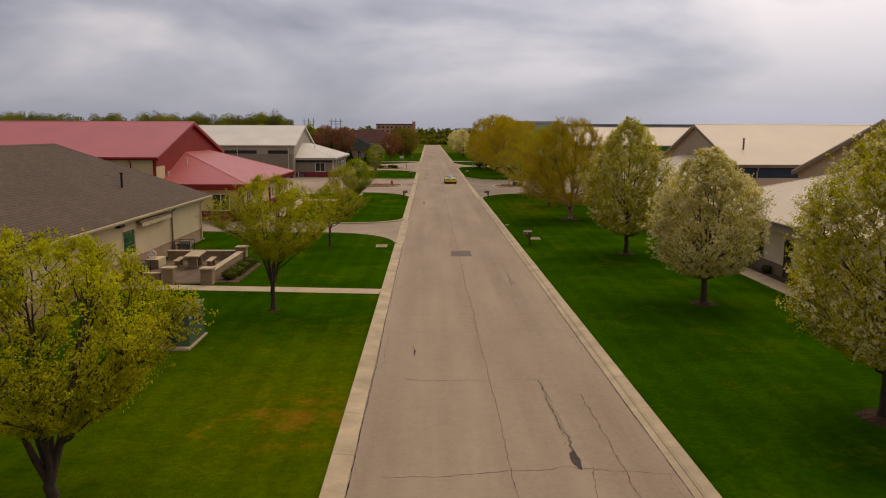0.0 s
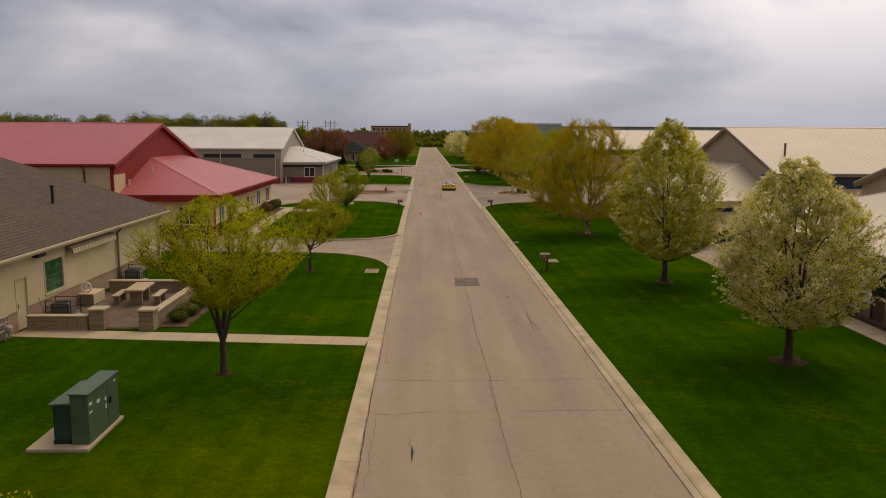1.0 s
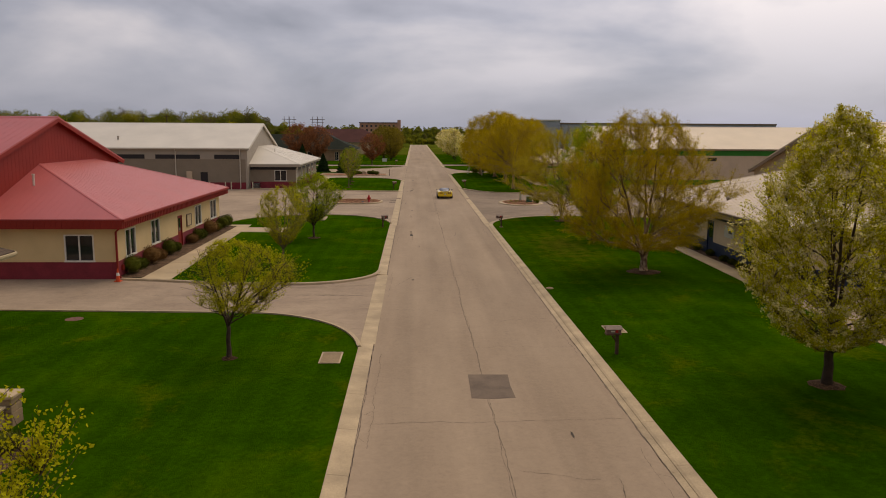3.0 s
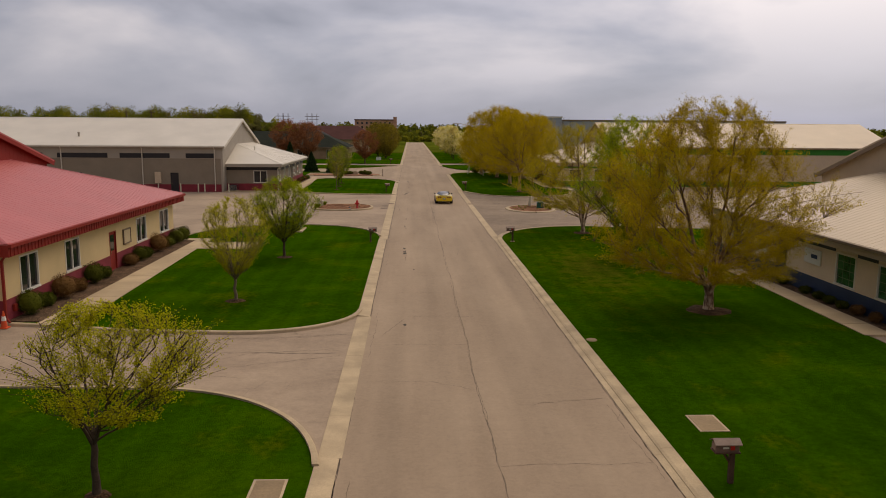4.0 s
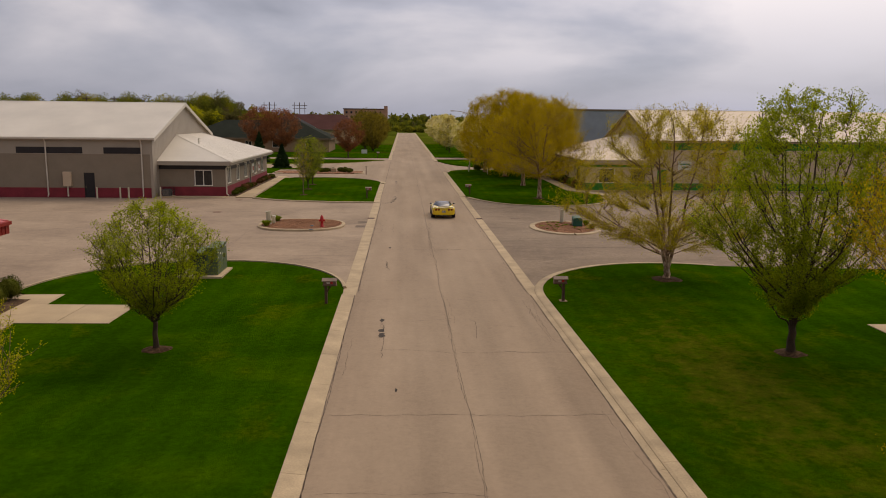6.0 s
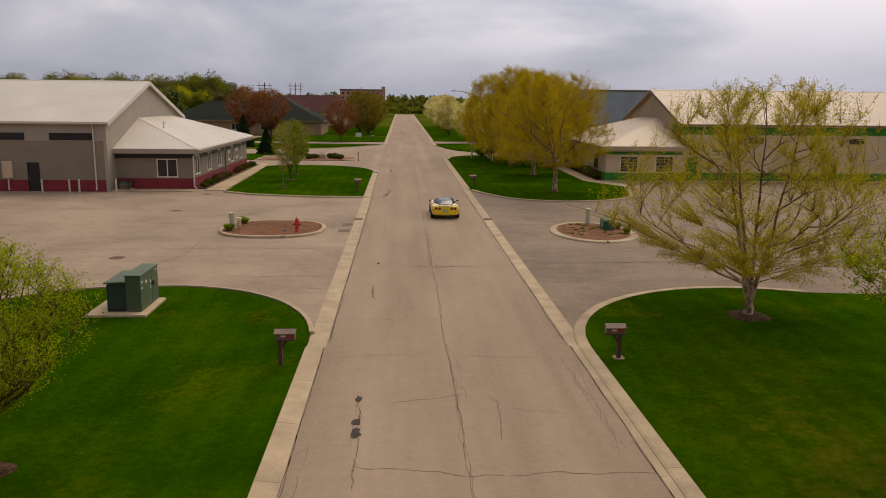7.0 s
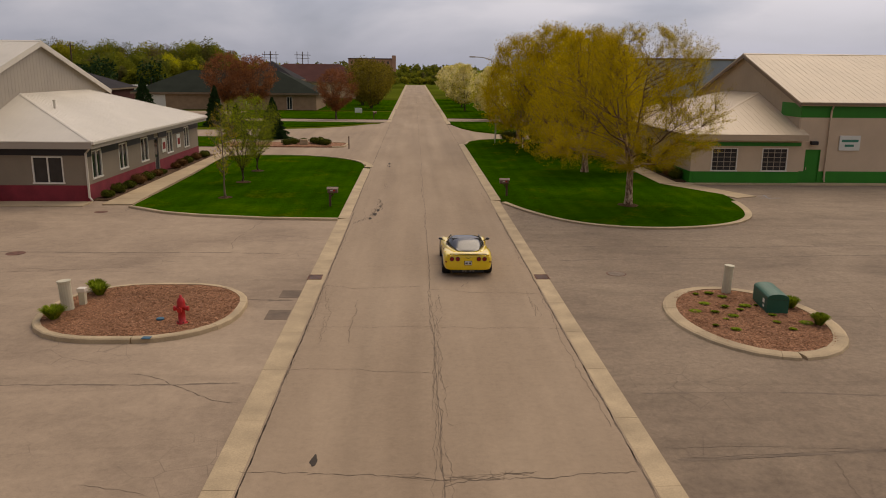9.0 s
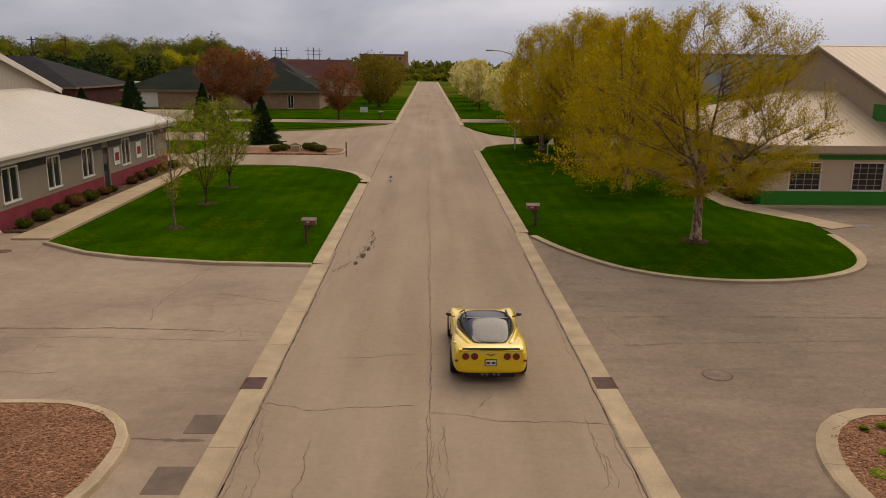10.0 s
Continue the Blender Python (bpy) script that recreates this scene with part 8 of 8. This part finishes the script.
ob = root("picnic_table", -16.4, 46.0, 0.11, 4, label="concrete picnic table with pale top and benches", category="table")
part("tabletop", soft_box(-0.45, -1.05, 0.70, 0.45, 1.05, 0.79, 0.02), M["walk"], ob)
for s in (-1, 1):
    part("leg", soft_box(-0.28, s * 0.62 - 0.10, 0, 0.28, s * 0.62 + 0.10, 0.70, 0.02), M["tan_stone"], ob)
for s in (-1, 1):
    be = root("bench", -16.4 + s * 0.98, 46.0, 0.11, 4, label="pale concrete bench beside the picnic table", category="bench", group="terrace benches")
    part("seat", soft_box(-0.17, -0.85, 0.40, 0.17, 0.85, 0.47, 0.015), M["walk"], be)
    for k in (-1, 1):
        part("leg", soft_box(-0.13, k * 0.5 - 0.08, 0, 0.13, k * 0.5 + 0.08, 0.40, 0.015), M["tan_stone"], be)


def condenser(x, y, rz=0):
    ob = root("air_conditioner", x, y, 0.06, rz, label="dark air conditioning unit inside a black guard frame", category="air conditioner")
    part("pad", soft_box(-0.62, -0.55, -0.05, 0.62, 0.55, 0.08, 0.015), M["walk"], ob)
    body = part("casing", soft_box(-0.40, -0.38, 0.08, 0.40, 0.38, 0.72, 0.05), M["grey_print"], ob)
    part("fan_guard", turned(bmesh.new(), [(0.30, 0.72), (0.30, 0.745), (0.08, 0.75)], 20), M["black"], body)
    bm = bmesh.new()
    for i in range(12):
        z = 0.14 + i * 0.045
        bx(bm, -0.41, -0.30, z, 0.41, 0.30, z + 0.012), bx(bm, -0.32, -0.39, z, 0.32, 0.39, z + 0.012)
    part("louvres", bm, M["grey_metal"], body)
    cage = bmesh.new()
    for z in (0.30, 0.58, 0.86):
        for s in (-1, 1):
            rod(cage, (-0.56, s * 0.50, z), (0.56, s * 0.50, z), 0.016, 5)
            rod(cage, (s * 0.56, -0.50, z), (s * 0.56, 0.50, z), 0.016, 5)
    for sx in (-1, 1):
        for sy in (-1, 1):
            rod(cage, (sx * 0.56, sy * 0.50, 0.05), (sx * 0.56, sy * 0.50, 0.88), 0.022, 6)
    part("guard_frame", cage, M["black"], ob)


condenser(-18.75, 42.9)
condenser(-18.75, 51.6, 90)
ob = root("hose_box", -18.75, 45.9, 0.11, label="pale storage bench with a white hose reel on top", category="bench")
part("case", soft_box(-0.38, -0.7, 0, 0.38, 0.7, 0.55, 0.03), M["cream_pale"], ob)
part("front_panel", soft_box(-0.40, -0.73, 0.02, 0.40, -0.69, 0.53, 0.01), M["brown_trim"], ob)
reel = bmesh.new()
for i in range(20):
    a, c = 2 * math.pi * i / 20, 2 * math.pi * (i + 1) / 20
    rod(reel, (-0.1 + 0.24 * math.cos(a), -0.3, 0.80 + 0.24 * math.sin(a)), (-0.1 + 0.24 * math.cos(c), -0.3, 0.80 + 0.24 * math.sin(c)), 0.04, 6)
for i in range(6):
    a = i * 1.047
    rod(reel, (-0.1, -0.3, 0.80), (-0.1 + 0.22 * math.cos(a), -0.3, 0.80 + 0.22 * math.sin(a)), 0.022, 5)
part("reel", reel, M["white"], ob)
ob = root("broom", -19.3, 41.9, 0.1, label="broom leaning on the wall", category="broom")
part("stick", rod(bmesh.new(), (0.25, 0, 0.1), (-0.05, 0.0, 1.1), 0.016, 6), M["brown_trim"], ob)
part("head", soft_box(0.15, -0.15, 0, 0.32, 0.15, 0.12, 0.02), M["black"], ob)

# ---- small things in the yards ----
ob = root("traffic_cone", -19.0, 70.2, 0, label="orange traffic cone with a white collar by the wall", category="cone")
part("base", soft_box(-0.18, -0.18, 0, 0.18, 0.18, 0.04, 0.01), M["orange"], ob)
part("cone", turned(bmesh.new(), [(0.13, 0.04), (0.03, 0.72)], 14), M["orange"], ob)
part("collar", turned(bmesh.new(), [(0.098, 0.32), (0.068, 0.50)], 14), M["white"], ob)
for x in (-31.2, -29.0, -28.2, -25.2):
    ob = root("bollard", x, 137.6, 0, label="pale steel bollard before the grey wall", category="bollard", group="wall bollards")
    part("post", turned(bmesh.new(), [(0.08, -0.05), (0.08, 1.02), (0.06, 1.08), (0.02, 1.1)], 12), M["pipe"], ob)
condenser(-25.0, 139.1)

ob = root("rock", 4.9, 67.8, LAWN, label="flat tan rock at the lawn's edge", category="rock")
bm = bmesh.new()
bmesh.ops.create_icosphere(bm, subdivisions=2, radius=0.22, matrix=Matrix.Diagonal((1.0, 1.1, 0.3, 1)))
for v in bm.verts:
    v.co *= 1 + 0.2 * noise.noise(v.co * 4)
part("stone", bm, M["tan_stone"], ob)

ob = root("street_lamp", 8.6, 183.4, 0, label="tall grey street lamp with a curved arm", category="street lamp")
bm = bmesh.new()
rod(bm, (0, 0, 0), (0, 0, 8.2), 0.09, 10, 0.06)
part("pole", bm, M["grey_metal"], ob)
bm = bmesh.new()
for a, c in (((0, 0, 8.1), (-0.7, 0, 8.75)), ((-0.7, 0, 8.75), (-1.6, 0, 9.0)), ((-1.6, 0, 9.0), (-2.5, 0, 9.05))):
    rod(bm, a, c, 0.045, 8)
part("arm", bm, M["grey_metal"], ob)
part("lamp_head", soft_box(-3.1, -0.13, 8.98, -2.45, 0.13, 9.12, 0.04), M["grey_metal"], ob)
ob = root("signpost", -7.0, 171.5, 0, label="thin brown signpost at the side street", category="post")
part("post", soft_box(-0.05, -0.05, 0, 0.05, 0.05, 1.2, 0.01), M["wood"], ob)
ob = root("stone_marker", -11.8, 174.5, 0.08, label="pale stone marker among the shrubs", category="stone")
part("block", soft_box(-0.4, -0.2, 0, 0.4, 0.2, 0.55, 0.05), M["walk"], ob)
ob = root("yard_sign", -10.0, 228.0, 0.05, label="small white sign on the far lawn", category="sign")
part("board", soft_box(-0.6, -0.03, 0.3, 0.6, 0.03, 1.1, 0.01), M["pale_sign"], ob)
for s in (-1, 1):
    part("leg", box(s * 0.5 - 0.04, -0.03, 0, s * 0.5 + 0.04, 0.03, 0.3), M["wood"], ob)
for x, y in ((10.3, 173.0), (8.0, 178.0)):
    ob = root("marker_post", x, y, LAWN, label="thin white marker post in the grass", category="post", group="marker posts")
    part("post", soft_box(-0.05, -0.05, -0.03, 0.05, 0.05, 1.0, 0.01), M["white"], ob)

# ---- far buildings ----
def hip_house(name, x0, y0, x1, y1, h, rise, wall, roof, lab, holes=()):
    """A low building with walls, a hip roof with eaves, and windows on the side towards the road's start."""
    b = root(name, (x0 + x1) / 2, (y0 + y1) / 2, 0, label=lab, category="building")
    for nm, a in (("wall", (x0, y0, x1, y0 + 0.3)), ("wall", (x0, y1 - 0.3, x1, y1)), ("wall", (x0, y0 + 0.3, x0 + 0.3, y1 - 0.3)), ("wall", (x1 - 0.3, y0 + 0.3, x1, y1 - 0.3))):
        if a[1] == y0 and a[3] == y0 + 0.3 and holes:
            part(nm, wall_boxes(bmesh.new(), "y", y0, 0.3, x0, x1, 0, h, list(holes)), wall, b, world=True)
        else:
            part(nm, box(a[0], a[1], 0, a[2], a[3], h), wall, b, world=True)
    for q in holes:
        window(b, "y", y0, -1, *q, M["white"], M["blue_glass"])
    o = 0.6
    d = min(x1 - x0, y1 - y0) / 2 + o
    A, B, C, D = (x0 - o, y0 - o, h), (x1 + o, y0 - o, h), (x1 + o, y1 + o, h), (x0 - o, y1 + o, h)
    if x1 - x0 >= y1 - y0:
        P, Q = (x0 - o + d, (y0 + y1) / 2, h + rise), (x1 + o - d, (y0 + y1) / 2, h + rise)
        fs = ([A, B, Q, P], [B, C, Q], [C, D, P, Q], [D, A, P])
    else:
        P, Q = ((x0 + x1) / 2, y0 - o + d, h + rise), ((x0 + x1) / 2, y1 + o - d, h + rise)
        fs = ([A, B, P], [B, C, Q, P], [C, D, Q], [D, A, P, Q])
    bm = bmesh.new()
    for f in fs:
        slab(bm, f, 0.15)
    part("roof", bm, roof, b, world=True)
    bm = bmesh.new()
    bx(bm, x0 - o, y0 - o - 0.02, h - 0.35, x1 + o, y0 - o + 0.04, h - 0.02), bx(bm, x1 + o - 0.04, y0 - o, h - 0.35, x1 + o + 0.02, y1 + o, h - 0.02)
    part("fascia", bm, M["brown_trim"], b, world=True)
    part("soffit", box(x0 - o, y0 - o, h - 0.3, x1 + o, y1 + o, h - 0.22), M["brown_trim"], b, world=True)
    return b


hip_house("far_house_green", -51.5, 241, -18.6, 257, 3.1, 3.9, M["pink_stone"], M["green_roof"], "far tan building with dark green hip roof", [(-31.4, -28.8, 1.0, 2.4), (-24.0, -23.0, 0.1, 2.4), (-37.5, -36.0, 1.0, 2.4)])
part("garage_door", box(-49.8, 240.95, 0.1, -46.0, 241.0, 2.6), M["white"], bpy.data.objects["far_house_green"], "pale roller door", world=True)
hip_house("far_house_maroon", -140, 240, -59.5, 264, 3.4, 5.0, M["maroon_roof"], M["dark_roof"], "far brick building with dark roof and maroon eaves", [(-72, -69.5, 1.0, 2.4), (-66.5, -64.5, 1.0, 2.4)])
hip_house("far_hall_maroon", -43, 300, -12.5, 316, 4.2, 4.4, M["cream_pale"], M["maroon_roof"], "long far building with maroon roof")
hip_house("far_hall_dark", -39, 272, -27, 285, 5.0, 4.0, M["tan_block"], M["dark_roof"], "far pavilion with a dark hip roof")
hip_house("far_hall_slate", -22, 318, -12.5, 336, 4.2, 3.4, M["cream_pale"], M["dark_roof"], "far pale hall with slate roof")
hip_house("far_hall_left", -150, 400, -60, 460, 5.0, 4.0, M["tan_block"], M["maroon_roof"], "very far long hall with maroon roof")

b = root("brick_block", -25, 610, 0, label="far brown brick block with a stair tower", category="building")
part("wall", box(-42, 600, 0, -14.0, 622, 13.0), M["brick"], b, world=True)
part("parapet", box(-42.3, 599.7, 13.0, -13.7, 622.3, 13.6), M["maroon_roof"], b, world=True)
part("tower", box(-14.6, 599.4, 0, -12.2, 604, 15.4), M["brick"], b, world=True)
for i in range(8):
    for z in (7.2, 10.2):
        part("window", box(-40.6 + i * 3.25, 599.9, z, -39.3 + i * 3.25, 600.0, z + 1.5), M["blue_glass"], b, world=True)

b = root("grey_warehouse", 60, 345, 0, label="large far blue-grey metal warehouse with flat roof", category="building")
part("wall", box(33, 330, 0, 54, 372, 12.3), M["blue_grey"], b, world=True)
part("low_wall", box(54, 332, 0, 140, 372, 11.2), M["blue_grey"], b, world=True)
part("roof_edge", box(32.8, 329.8, 12.0, 54.2, 372.2, 12.6), M["gutter"], b, world=True)
part("roof_edge", box(54.2, 331.8, 10.9, 140.2, 372.2, 11.45), M["brown_trim"], b, world=True)
b = root("white_shed", -66, 268, 0, label="low white shed at the woods' edge", category="shed")
part("wall", box(-72, 280, 0, -60, 284, 3.0), M["white"], b, world=True)
part("roof", prism(bmesh.new(), [(-72.4, 279.6), (-59.6, 279.6), (-59.6, 284.4), (-72.4, 284.4)], 3.0, 3.3), M["white"], b, world=True)


def pylon(x, y, h, w):
    ob = root("power_pylon", x, y, 0, label="far H-frame wooden power pylon", category="pylon", group="power line")
    for s in (-1, 1):
        part("pole", rod(bmesh.new(), (s * w / 2, 0, 0), (s * w / 2, 0, h), 0.22, 6), M["wood"], ob)
    part("crossarm", box(-w, -0.15, h - 2.6, w, 0.15, h - 2.2), M["wood"], ob)
    part("crossarm", box(-w * 0.8, -0.15, h - 5.0, w * 0.8, 0.15, h - 4.7), M["wood"], ob)


for x, y in ((-110.5, 700), (-107.0, 705), (-86.5, 700), (-83.0, 705)):
    pylon(x, y, 19.0, 4.0)
for x in (-95, -87):
    ob = root("utility_pole", x, 300, 0, label="wooden utility pole among the woods", category="pole", group="utility poles")
    part("pole", rod(bmesh.new(), (0, 0, 0), (0, 0, 13.2), 0.16, 6), M["wood"], ob)
    part("crossarm", box(-1.1, -0.08, 12.4, 1.1, 0.08, 12.6), M["wood"], ob)
